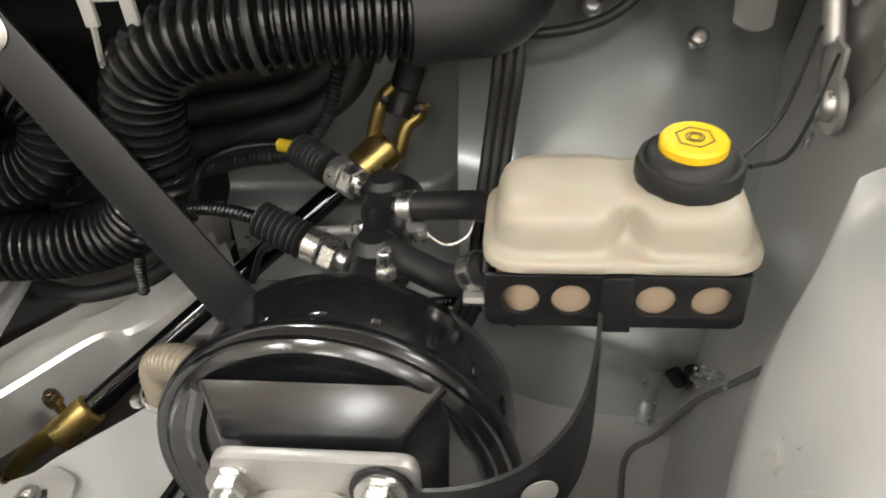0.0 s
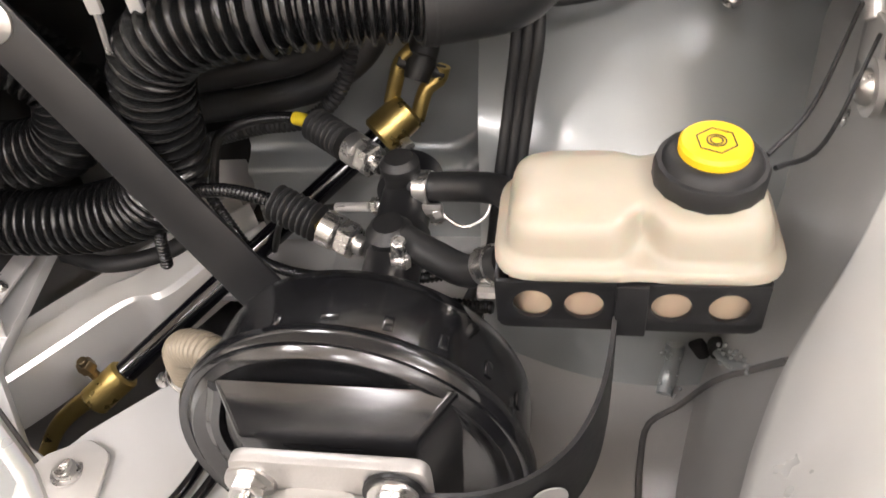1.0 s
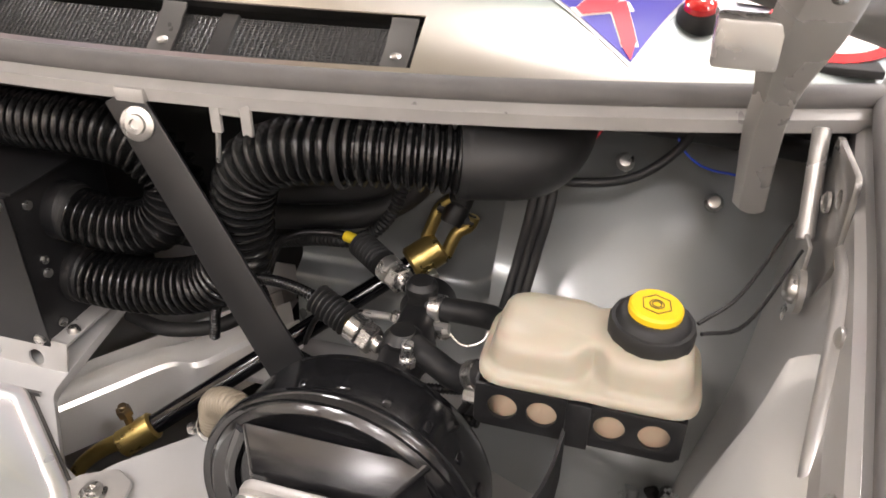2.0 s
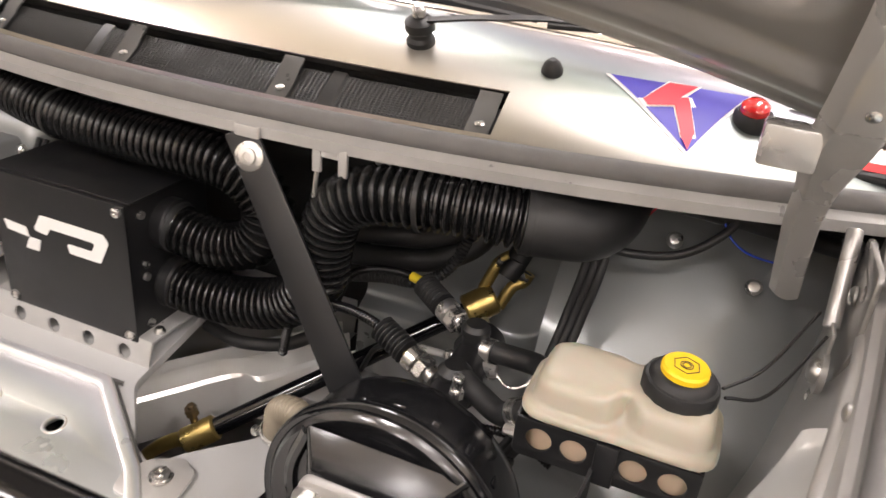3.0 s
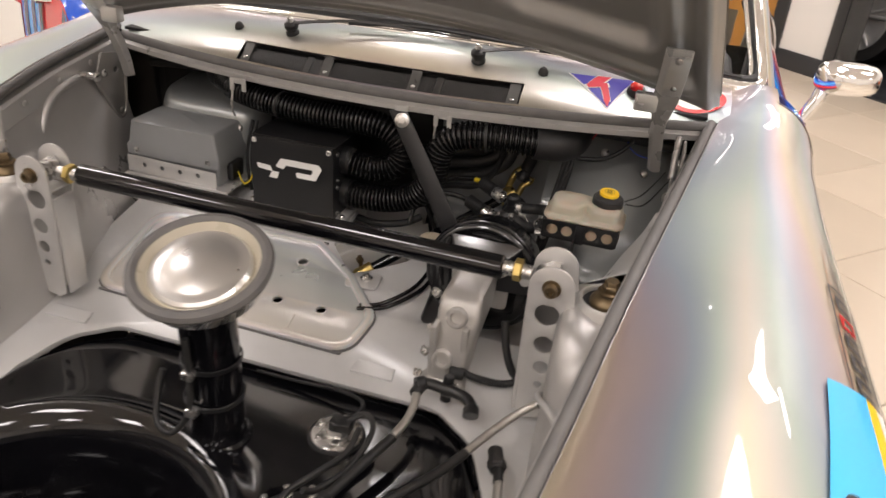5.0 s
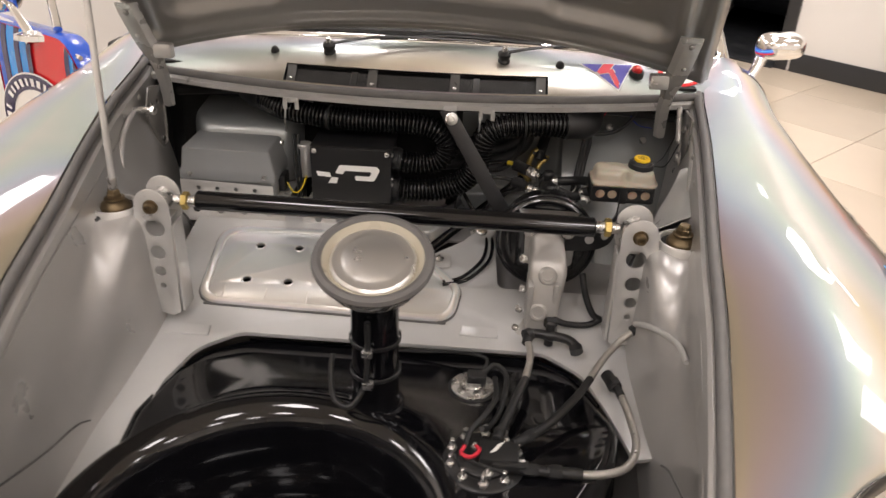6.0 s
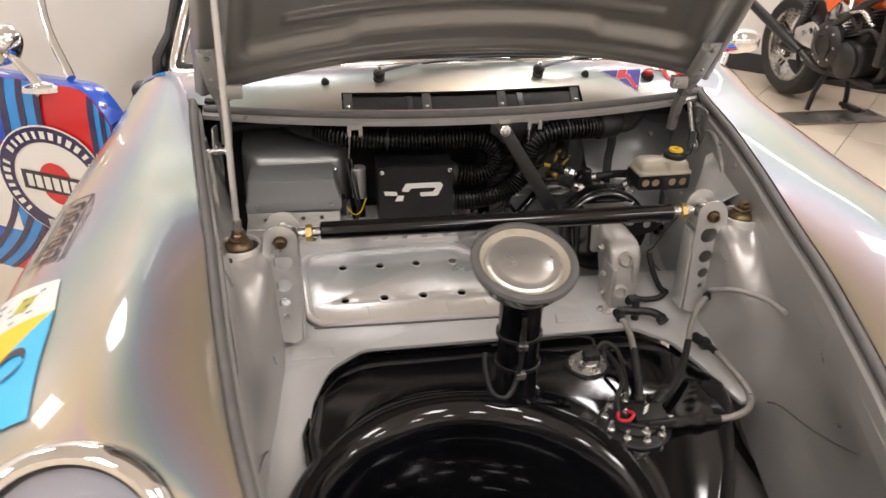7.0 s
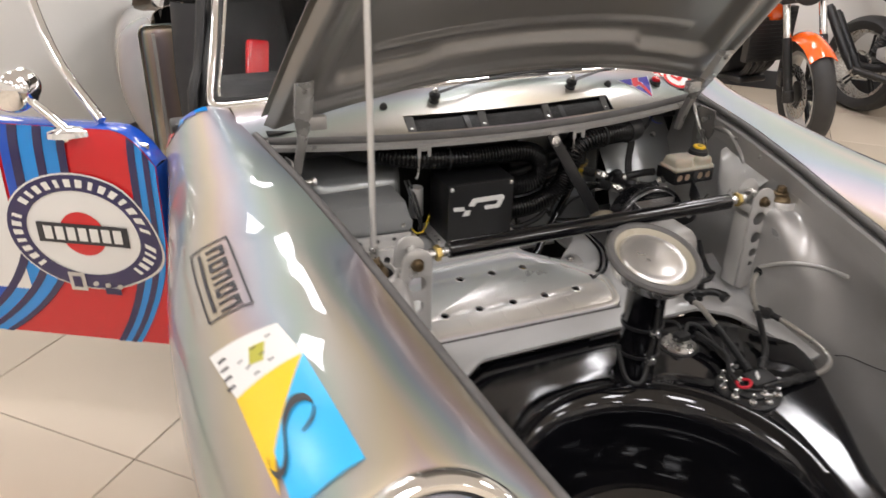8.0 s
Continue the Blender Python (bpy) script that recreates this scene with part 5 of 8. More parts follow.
part("red_tip", on_cowl(pennant([(0.05, 0.80), (0.156, 0.79), (0.005, 0.99), (0.0, 0.99)]), 0.0026), "rose", tri)
ov = []
for k in range(33):
    a = 2 * math.pi * k / 32
    ov.append([cowl_at(0.545 + r * 0.052 * math.cos(a), 0.36 + r * 0.26 * math.sin(a), 0.0034) for r in (0.0, 0.45, 0.82)])
oval = cpart("oval_sticker", thick(grid(ov), 0.0006), "white_mark", "white oval sticker with red ring")
part("red_ring", grid([[cowl_at(0.545 + r * 0.052 * math.cos(a), 0.36 + r * 0.26 * math.sin(a), 0.0040) for r in (0.78, 1.0)] for a in [2 * math.pi * k / 32 for k in range(33)]]), "red", oval)
part("red_mark", on_cowl([(0.522, 0.44), (0.535, 0.50), (0.548, 0.28), (0.538, 0.26)], 0.002), "red", oval)
part("red_tail", on_cowl([(0.535, 0.34), (0.570, 0.44), (0.572, 0.36), (0.545, 0.26)], 0.002), "red", oval)
sq = cpart("cross_sticker", on_cowl([(0.478, 0.78), (0.520, 0.74), (0.512, 0.46), (0.472, 0.50)]), "white_mark", "white sticker with red cross")
part("red_bar", on_cowl([(0.493, 0.76), (0.500, 0.75), (0.495, 0.47), (0.488, 0.48)], 0.002), "red", sq)
part("red_cross_bar", on_cowl([(0.477, 0.67), (0.518, 0.63), (0.516, 0.57), (0.475, 0.61)], 0.002), "red", sq)

# mirrors
def mirror(base, head, tilt, parent, side, wide=1.0, tall=0.046, stem=0.008):
    mb = part("door_mirror", merge(lathe([(0.022, -0.004), (0.020, 0.006), (0.010, 0.016)], 20, base, (side * 0.6, 0, 0.8)), tube([base + Vector((side * 0.004, 0, 0.008)), base.lerp(head, 0.5) + Vector((-0.006 * (stem > 0.01), 0, 0.006)), head + Vector((-0.030 * (stem > 0.01), 0, -0.004 * (stem > 0.01)))], lambda s, f: 0.011 + (stem - 0.011) * f, 12, 0.01)), "chrome", parent, "polished chrome mirror on curved stalk")
    def oval(k, z):
        w, h = 0.051 * wide * k, tall * k
        return [Vector((math.copysign(abs(math.cos(a)) ** 0.62, math.cos(a)) * w, math.copysign(abs(math.sin(a)) ** 0.62, math.sin(a)) * h, z)) for a in [2 * math.pi * n / 40 for n in range(40)]]
    shell = grid([oval(0.97, 0.007), oval(1.0, 0.004)] + [oval(max(0.02, math.cos(q) ** 0.7), -0.052 * math.sin(q)) for q in [math.pi / 2 * n / 12 for n in range(13)]], True)
    part("shell", moved(shell, Matrix.Translation(head) @ tilt), "chrome", mb, sharp=60)
    glass = thick(grid([oval(0.96, 0.004), oval(0.01, 0.005)], True), 0.001)
    part("mirror_glass", moved(glass, Matrix.Translation(head) @ tilt), "chrome", mb)
    return mb


mr = mirror(Vector((0.746, 0.712, 0.787)), Vector((0.812, 0.738, 0.884)), facing((-0.94, -0.34, 0), (0, 0, 1), (0, 0, 0)), car, 1, 1.16, 0.031, 0.015)
mr.matrix_basis = CAR
# closed far door with stripes
DOOR_PROF = ((0.668, 0.858), (0.700, 0.843), (0.720, 0.822), (0.740, 0.788), (0.756, 0.745), (0.772, 0.66), (0.776, 0.55), (0.766, 0.38), (0.750, 0.22))


def far_door(y, f, out=0.0):
    """f: 0 at the window rail to 1 at the sill; the front edge carries on from the fender."""
    k = min(7, int(f * 8))
    g = f * 8 - k
    (xa, za), (xb, zb) = DOOR_PROF[k], DOOR_PROF[k + 1]
    p = Vector((xa + (xb - xa) * g + 0.012 * step(0.8, 1.5, y), y, za + (zb - za) * g))
    q = fender_at(1, min(y, 0.60), 0.41 + 0.59 * f)
    q.y = y
    return q.lerp(p, step(0.56, 0.72, y)) + Vector((out, 0, out * 0.8))


DOOR_Y = [0.564 + 0.03 * k for k in range(38)]
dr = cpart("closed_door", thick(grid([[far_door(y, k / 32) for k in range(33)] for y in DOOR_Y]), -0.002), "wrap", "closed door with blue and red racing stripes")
for f0, f1, m in ((0.01, 0.05, "navy"), (0.05, 0.10, "blue"), (0.10, 0.14, "sky"), (0.14, 0.205, "blue"), (0.205, 0.30, "red"), (0.30, 0.36, "navy")):
    part("stripe", grid([[far_door(y, f0 + (f1 - f0) * j / 4, 0.0025) for j in range(5)] for y in DOOR_Y[:22]]), m, dr)
cpart("window_rail", tube([(0.664, 0.70, 0.866), (0.664, 1.1, 0.872), (0.66, 1.6, 0.87)], 0.006, 8, 0.05), "chrome")
cpart("quarter_window_frame", tube([(0.660, 0.74, 0.866), (0.605, 0.88, 1.10), (0.55, 1.01, 1.27)], 0.007, 8, 0.03), "chrome")
# rear haunches and sills
for side in (1, -1):
    rows = []
    for y in [1.68 + 0.06 * k for k in range(24)]:
        f = (y - 1.68) / 1.4
        bulge = 0.04 * math.sin(math.pi * min(1, f * 1.1)) - 0.045 * (1 - step(0.0, 0.3, f)) * (side < 0)
        rows.append([Vector((side * x, y, z)) for x, z in ((0.60, 0.93 - 0.2 * f), (0.70, 0.90 - 0.2 * f), (0.765 + bulge, 0.80 - 0.12 * f), (0.80 + bulge, 0.66 - 0.05 * f), (0.80 + bulge, 0.5), (0.77, 0.3), (0.74, 0.22))])
    cpart("rear_quarter", thick(grid([catmull(r, 4) for r in rows]), -0.002), "wrap", "flared silver rear quarter panel")
    cpart("door_pillar", thick(grid([[Vector((side * 0.72, 1.68 - 0.02 * k, z)) for k in range(4)] for z in (0.25, 0.5, 0.7, 0.84)]), 0.01), "bay")
    cpart("sill", box(min(side * 0.66, side * 0.765), max(side * 0.66, side * 0.765), 0.62, 1.7, 0.16, 0.26, 0.01), "wrap", "silver door sill")
cpart("door_jamb", box(-0.762, -0.625, 1.655, 1.678, 0.25, 0.865, 0.03, 4), "wrap", "silver wrapped door jamb")
cpart("hinge_pillar", box(-0.755, -0.63, 0.615, 0.68, 0.24, 0.84, 0.01), "satin_black", "black hinge pillar in open door gap")
cpart("door_seal", tube([(-0.70, 0.66, 0.30), (-0.70, 0.66, 0.84), (-0.665, 0.74, 0.95), (-0.60, 0.90, 1.24)], 0.012, 8, 0.04), "rubber", "black rubber door seal")
for t0, t1, m in ((0.385, 0.440, "sky"), (0.440, 0.500, "blue"), (0.500, 0.56, "sky"), (0.56, 0.63, "red")):
    cpart("tail_stripe", grid([[fender_at(-1, 0.638 - 0.030 * (1 - 0.35 * k / 4) * i / 4, t0 + (t1 - t0) * k / 4, 0.003) for k in range(5)] for i in range(5)]), m)
seat_c = Vector((-0.47, 1.40, 0.20))
seat = thing("bucket_seat", "dark bucket seat with red harness pad inside cabin", "seat", seat_c)
part("back", moved(grid([[Vector((0.20 * math.cos(a) * (1 - 0.25 * max(0, h - 0.6)), -0.10 * math.sin(a) + 0.2 * h, 0.2 + 0.55 * h)) for a in [math.pi * k / 14 for k in range(15)]] for h in [k / 12 for k in range(13)]]), Matrix.Identity(4)), "cabin", seat, "dark seat back")
part("harness_pad", moved(box(-0.036, 0.036, -0.02, 0.02, -0.10, 0.13, 0.012), Matrix.Translation((0.028, -0.10, 0.54)) @ Euler((-0.3, 0.15, 0)).to_matrix().to_4x4()), "red", seat, "red harness pad")
part("base", box(-0.07, 0.22, -0.40, 0.05, 0.0, 0.24, 0.04, 3), "cabin", seat)
part("badge", box(0.012, 0.050, -0.145, -0.135, 0.515, 0.555, 0.001), "lemon", seat, "yellow badge")

# open near-side door, swung forward on its hinges
HINGE = Vector((-0.785, 0.595, 0.0))
OUT = Vector((-0.86, 0.51, 0)).normalized()
NRM = Vector((OUT.y, -OUT.x, 0))
if NRM.y > 0:
    NRM = -NRM


DZ0, DZ1, DL = 0.280, 0.838, 1.02


def door_at(s, z, out=0.0):
    """s: metres from the hinge edge; the outer skin bows outwards."""
    drop = 0.075 * max(0.0, 1 - s / 0.11) ** 2.2
    z = DZ0 + (z - DZ0) * (DZ1 - drop - DZ0) / (DZ1 - DZ0) if z <= DZ1 else z - drop
    bow = 0.035 * (1 - ((z - 0.60) / 0.42) ** 2) - (0.06 * max(0.0, (z - 0.78) / 0.1) ** 2 * 0.3)
    return HINGE + OUT * s + NRM * (bow + out) + Vector((0, 0, z))


door = thing("car_door", "open car door with red and blue racing stripes and round emblem", "car door", (HINGE.x, HINGE.y, 0.2))


def door_sheet(s0, s1, z0, z1, out, ns=8, nz=12):
    return grid([[door_at(s0 + (s1 - s0) * i / ns, z0 + (z1 - z0) * j / nz, out) for j in range(nz + 1)] for i in range(ns + 1)])


part("outer_skin", thick(door_sheet(0.0, DL, DZ0, DZ1, 0.0, 30, 20), 0.002), "red", door, "red painted outer skin", sharp=70)
part("inner_skin", thick(door_sheet(0.0, DL, DZ0 + 0.01, DZ1 - 0.01, -0.055, 12, 10), 0.002), "cabin", door)
part("edge_panel", grid([[door_at(0.0, DZ0 + (DZ1 - DZ0) * j / 12, o) for o in (0.0, -0.055)] for j in range(13)]), "blue", door)
part("top_rail", grid([[door_at(DL * i / 60, DZ1, o) + Vector((0, 0, h)) for o, h in ((0.0, 0.0), (-0.008, 0.004), (-0.03, 0.005), (-0.055, 0.0))] for i in range(61)]), "blue", door)


def stripe(c, w, lift):
    """An upright stripe that sweeps away from the hinge at the bottom."""
    rows = []
    for j in range(25):
        f = j / 24
        z = DZ1 - (DZ1 - DZ0) * f
        sw = (0.12 if c < 0.2 else 0.26) * max(0.0, (f - 0.25) / 0.75) ** 2.4
        rows.append([door_at(min(DL, max(-0.001, c + d * w / 2 + sw)), z, 0.0030 + lift) for d in (-1, 1)])
    return grid(rows)


for c, w, m in ((0.008, 0.014, "sky"), (0.021, 0.014, "navy"), (0.036, 0.020, "sky"), (0.053, 0.018, "navy"),
                (0.216, 0.020, "navy"), (0.243, 0.034, "sky"), (0.270, 0.022, "navy"), (0.300, 0.036, "sky"), (0.329, 0.024, "navy"), (0.352, 0.026, "blue")):
    part("stripe", stripe(c, w, 0.0014 if m == "navy" else 0.0), m, door)
part("white_field", door_sheet(0.372, DL - 0.01, DZ0 + 0.14, DZ1 - 0.06, 0.004, 12, 12), "white_mark", door)
# round emblem
EC = (0.200, 0.588)


def ring(r0, r1, out, n=48, a0=0.0, a1=2 * math.pi, sx=1.28):
    return grid([[door_at(EC[0] - sx * r * math.cos(a), EC[1] + r * math.sin(a), out) for r in [r0 + (r1 - r0) * j / 8 for j in range(9)]] for a in [a0 + (a1 - a0) * k / n for k in range(n + 1)]])


emb = part("emblem", ring(0.0, 0.150, 0.0055), "white_mark", door, "round white emblem with dark ring and red disc")
part("dark_ring", ring(0.108, 0.146, 0.007), "navy", emb)
for k in range(28):
    a = radians(222 - 264 * k / 27)
    if k in (7, 22):
        continue
    w = 0.050 if k % 3 else 0.034
    part("letter_bar", ring(0.117, 0.136, 0.0085, 3, a - w, a + w), "white_mark", emb)
part("red_disc", ring(0.0, 0.056, 0.007, 48, 0.0, 2 * math.pi, 1.0), "red", emb)
part("name_plate", door_sheet(EC[0] - 0.112, EC[0] + 0.112, EC[1] - 0.026, EC[1] + 0.026, 0.0085, 6, 3), "ink", emb)
for k in range(7):
    s0 = EC[0] - 0.097 + 0.0285 * k
    part("plate_bar", door_sheet(s0, s0 + 0.021, EC[1] - 0.017, EC[1] + 0.017, 0.010, 2, 2), "white_mark", emb)
part("buckle", door_sheet(EC[0] + 0.02, EC[0] + 0.062, EC[1] - 0.155, EC[1] - 0.105, 0.009, 3, 3), "alu", emb)
part("buckle_centre", door_sheet(EC[0] + 0.03, EC[0] + 0.052, EC[1] - 0.145, EC[1] - 0.115, 0.0102, 3, 3), "navy", emb)
for k in range(3):
    part("eyelet", moved(lathe([(0.0065, 0), (0.0065, 0.001), (0.003, 0.0012)], 12), facing((1, 0, 0), (0, 0, 1), door_at(EC[0] - 0.005 - 0.03 * k, EC[1] - 0.132 - 0.002 * k, 0.0095))), "alu", emb)
part("strap_tip", door_sheet(EC[0] - 0.065, EC[0] - 0.025, EC[1] - 0.160, EC[1] - 0.142, 0.009, 3, 3), "navy", emb)
# window frame and mirror of the open door
wf = tube([door_at(0.13, DZ1 + 0.012, -0.02), door_at(0.26, DZ1 + 0.13, -0.028), door_at(0.41, DZ1 + 0.27, -0.04), door_at(0.56, DZ1 + 0.41, -0.05), door_at(0.85, DZ1 + 0.45, -0.06), door_at(1.0, DZ1 + 0.30, -0.05), door_at(1.02, DZ1, -0.02)], 0.011, 10, 0.03)
part("window_frame", wf, "chrome", door, "chrome window frame")
part("sill_trim", tube([door_at(0.02, DZ1 + 0.014, -0.012), door_at(0.5, DZ1 + 0.014, -0.012), door_at(1.0, DZ1 + 0.014, -0.012)], 0.006, 8, 0.05), "chrome", door)
mb = mirror(door_at(0.19, DZ1 - 0.012, 0.006), door_at(0.30, DZ1 + 0.085, 0.05), Euler((radians(-60), 0, radians(60))).to_matrix().to_4x4(), door, -1)
part("plinth", moved(lathe([(0.032, -0.006), (0.030, 0.006), (0.016, 0.012), (0, 0.013)], 24), Matrix.Translation(door_at(0.19, DZ1 - 0.01, 0.006)) @ Matrix.Diagonal((1.5, 0.8, 1, 1))), "chrome", door)
under(door, (HINGE.x, HINGE.y, 0.2))

# ---- fuel tank ----
WELL = Vector((-0.125, -0.425, 0))
TANK = [(-0.350, -0.66), (-0.366, -0.36), (-0.382, -0.20), (-0.362, -0.10), (-0.32, -0.03), (-0.25, 0.012), (0.26, 0.012), (0.325, -0.03), (0.36, -0.10), (0.390, -0.17), (0.380, -0.24), (0.350, -0.31), (0.315, -0.385), (0.275, -0.455), (0.235, -0.53), (0.20, -0.66)]
tank_line = [Vector((x, y, 0)) for x, y in rounded(TANK, 0.06, 8)]


def tank_reach(a):
    """Distance from the well's middle to the tank's outline in direction a."""
    d = Vector((math.cos(a), math.sin(a), 0))
    best = 0.3
    for p, q in zip(tank_line, tank_line[1:] + tank_line[:1]):
        e = q - p
        den = d.x * e.y - d.y * e.x
        if abs(den) < 1e-9:
            continue
        w = p - WELL
        t = (w.x * e.y - w.y * e.x) / den
        u = (w.x * d.y - w.y * d.x) / den
        if t > 0 and -1e-6 <= u <= 1 + 1e-6:
            best = max(best, t)
    return best


tank = thing("fuel_tank", "gloss black steel fuel tank with round spare wheel well", "fuel tank", (0, -0.32, 0.31))
rows = []
N = 128
for k in range(N):
    a = 2 * math.pi * k / N
    d = Vector((math.cos(a), math.sin(a), 0))
    far = tank_reach(a)
    crest = min(0.268, far - 0.03)
    # the flank leans out on the side of the pump
    lean = step(-1.2, -0.5, math.atan2(d.y, d.x)) * (1 - step(0.15, 0.6, math.atan2(d.y, d.x)))
    row = []
    for r, z in ((0.0, 0.292), (0.06, 0.292), (0.066, 0.296), (0.10, 0.298), (0.106, 0.292), (0.150, 0.290), (0.165, 0.300), (0.176, 0.306), (0.186, 0.302), (0.196, 0.29), (0.205, 0.292), (0.212, 0.31), (0.217, 0.35), (0.222, 0.40), (0.228, 0.44), (0.238, 0.464), (0.252, 0.480), (crest, 0.486)):
        row.append(WELL + d * min(r, far - 0.02) + Vector((0, 0, z)))
    for f, z in ((0.05, 0.4835), (0.10, 0.4785), (0.16, 0.4752), (0.25, 0.474), (0.4, 0.474), (0.6, 0.474), (0.8, 0.474)):
        row.append(WELL + d * (crest + (far - 0.022 - 0.022 * lean - crest) * f) + Vector((0, 0, z)))
    for o, z, s in ((0.022, 0.474, 1.0), (0.016, 0.473, 1.0), (0.009, 0.468, 0.95), (0.003, 0.459, 0.85), (0.0, 0.445, 0.7), (0.0, 0.40, 0.2), (0.0, 0.385, 0.0), (0.0, 0.31, 0.0)):
        row.append(WELL + d * (far - o - 0.022 * lean * s) + Vector((0, 0, z)))
    # the top rises a little towards the far wing
    for i in range(18, len(row) - 3):
        row[i].z += 0.07 * bend(row[i].x - 0.11, 0.03) * min(1.0, (i - 17) / 4) * (1 - step(-0.22, -0.10, row[i].y))
    rows.append(row)
part("shell", grid([list(r) for r in zip(*rows)], True), "gloss_black", tank, sharp=50)
part("seam_flange", tube([p + Vector((0, 0, 0.462)) for p in tank_line[2:] if not (p.x > 0.3 and p.y < -0.13) and not (p.x > 0 and p.y < -0.3)], 0.004, 6, 0.02, True, 2), "gloss_black", tank)
under(tank, (0, -0.32, 0.31))

# filler neck with its funnel and cap
neck = thing("fuel_filler", "black fuel filler neck with rubber ringed aluminium cap", "fuel filler", (-0.005, -0.145, 0.474))
FN = Vector((0.03, -0.30, 0.95)).normalized()
FT = Vector((-0.006, -0.150, 0.742))
part("tube", tube([(-0.005, -0.145, 0.47), (-0.005, -0.146, 0.60), (-0.006, -0.1475, 0.70)], lambda s, f: 0.037 + 0.010 * math.exp(-f * 30), 32, 0.012), "gloss_black", neck, "gloss black tube")
part("base_ring", lathe([(0.046, 0), (0.047, 0.004), (0.043, 0.009), (0.038, 0.010)], 36, (-0.005, -0.145, 0.472)), "gloss_black", neck)
part("funnel", lathe([(0.037, -0.05), (0.040, -0.045), (0.060, -0.036), (0.074, -0.030), (0.077, -0.012), (0.0775, 0.0)], 48, FT, FN, False), "brushed", neck, "aluminium funnel")
part("rubber_ring", lathe([(0.074, -0.006), (0.083, -0.006), (0.089, -0.002), (0.0905, 0.003), (0.088, 0.009), (0.081, 0.011), (0.075, 0.008), (0.074, 0.002)], 56, FT, FN, False), "seal", neck, "grey black rubber ring")
part("collar", lathe([(0.075, 0.007), (0.071, 0.002), (0.069, -0.002), (0.066, -0.004), (0.063, -0.003)], 56, FT, FN, False), "ivory", neck, "pale ivory collar")
part("cap", lathe([(0.0645, -0.012), (0.064, 0.0), (0.060, 0.0035), (0.048, 0.0025), (0.045, 0.0040), (0.02, 0.0085), (0, 0.0105)], 56, FT, FN, False), "spun", neck, "spun aluminium cap")
part("breather_hose", tube([(-0.010, -0.190, 0.66), (-0.010, -0.19, 0.60), (-0.015, -0.192, 0.545), (-0.035, -0.205, 0.512), (-0.062, -0.198, 0.520), (-0.070, -0.175, 0.56), (-0.068, -0.165, 0.58)], 0.0042, 10, 0.008), "rubber", neck, "thin grey breather hose")
for z in (0.605, 0.545):
    part("hose_clip", lathe([(0.0385, -0.004), (0.0405, -0.003), (0.0405, 0.003), (0.0385, 0.004)], 32, (-0.005, -0.146, z), (0, 0, 1), False), "satin_black", neck)
    part("clip_tab", box(-0.018, -0.002, -0.198, -0.184, z - 0.006, z + 0.006, 0.002), "steel", neck)
under(neck, (-0.005, -0.145, 0.474))

# fuel level sender
snd = thing("fuel_level_sender", "round zinc fuel level sender on black tank", "fuel sender", (0.150, -0.091, 0.474))
part("flange", lathe([(0.036, 0.0), (0.036, 0.006), (0.033, 0.008), (0.024, 0.008), (0.022, 0.013), (0.014, 0.014), (0.0, 0.014)], 36, (0.150, -0.091, 0.474)), "steel", snd)
part("gasket", lathe([(0.041, -0.001), (0.041, 0.002), (0.036, 0.003)], 36, (0.150, -0.091, 0.474)), "rubber", snd)
for k in range(5):
    a = 2 * math.pi * k / 5 + 0.3
    part("screw", lathe([(0.004, 0.007), (0.004, 0.012), (0.002, 0.013), (0, 0.013)], 8, (0.150 + 0.029 * math.cos(a), -0.091 + 0.029 * math.sin(a), 0.474)), "steel", snd)
part("connector", merge(box(0.140, 0.172, -0.100, -0.078, 0.486, 0.504, 0.003), rod((0.15, -0.091, 0.486), (0.15, -0.091, 0.503), 0.010)), "matt_black", snd, "black plug")
part("contact", merge(box(0.134, 0.137, -0.098, -0.092, 0.486, 0.50, 0.001), box(0.142, 0.164, -0.110, -0.107, 0.486, 0.496, 0.001)), "steel", snd)
part("cable", tube([(0.165, -0.086, 0.50), (0.185, -0.074, 0.512), (0.205, -0.095, 0.505), (0.197, -0.16, 0.492), (0.178, -0.215, 0.500), (0.168, -0.232, 0.512)], 0.0045, 8, 0.008), "rubber", snd, "black cable")
part("cable_run", tube([(0.165, -0.08, 0.498), (0.17, -0.045, 0.503), (0.12, -0.02, 0.493), (0.05, -0.014, 0.484), (-0.02, -0.012, 0.482)], 0.003, 8, 0.01), "rubber", snd)
under(snd, (0.150, -0.091, 0.474))

# fuel pump plate
PC = Vector((0.174, -0.268, 0.474))
pump = thing("fuel_pump_plate", "round black fuel pump plate ringed with bright studs", "fuel pump", PC)
part("plate", lathe([(0.062, 0), (0.062, 0.008), (0.058, 0.011), (0.0, 0.011)], 48), "satin_black", pump)
part("hat", merge(lathe([(0.040, 0.011), (0.040, 0.016), (0.036, 0.019), (0, 0.019)], 36), box(-0.008, 0.050, -0.022, 0.020, 0.012, 0.034, 0.004), box(0.010, 0.064, -0.028, -0.012, 0.014, 0.030, 0.004)), "matt_black", pump, "black outlet block")
for k in range(10):
    a = 2 * math.pi * (k + 0.5) / 10
    p = Vector((0.051 * math.cos(a), 0.051 * math.sin(a), 0.011))
    part("stud", merge(hexnut(p, (0, 0, 1), 0.0074, 0.007), rod(p + Vector((0, 0, 0.006)), p + Vector((0, 0, 0.021)), 0.0038, 8)), "steel", pump)
for p, r in (((0.006, -0.033, 0.012), 0.008), ((-0.015, 0.010, 0.019), 0.006)):
    part("terminal", merge(hexnut(p, (0, 0, 1), r, 0.008), rod(p, Vector(p) + Vector((0, 0, 0.014)), 0.003, 8)), "steel", pump)
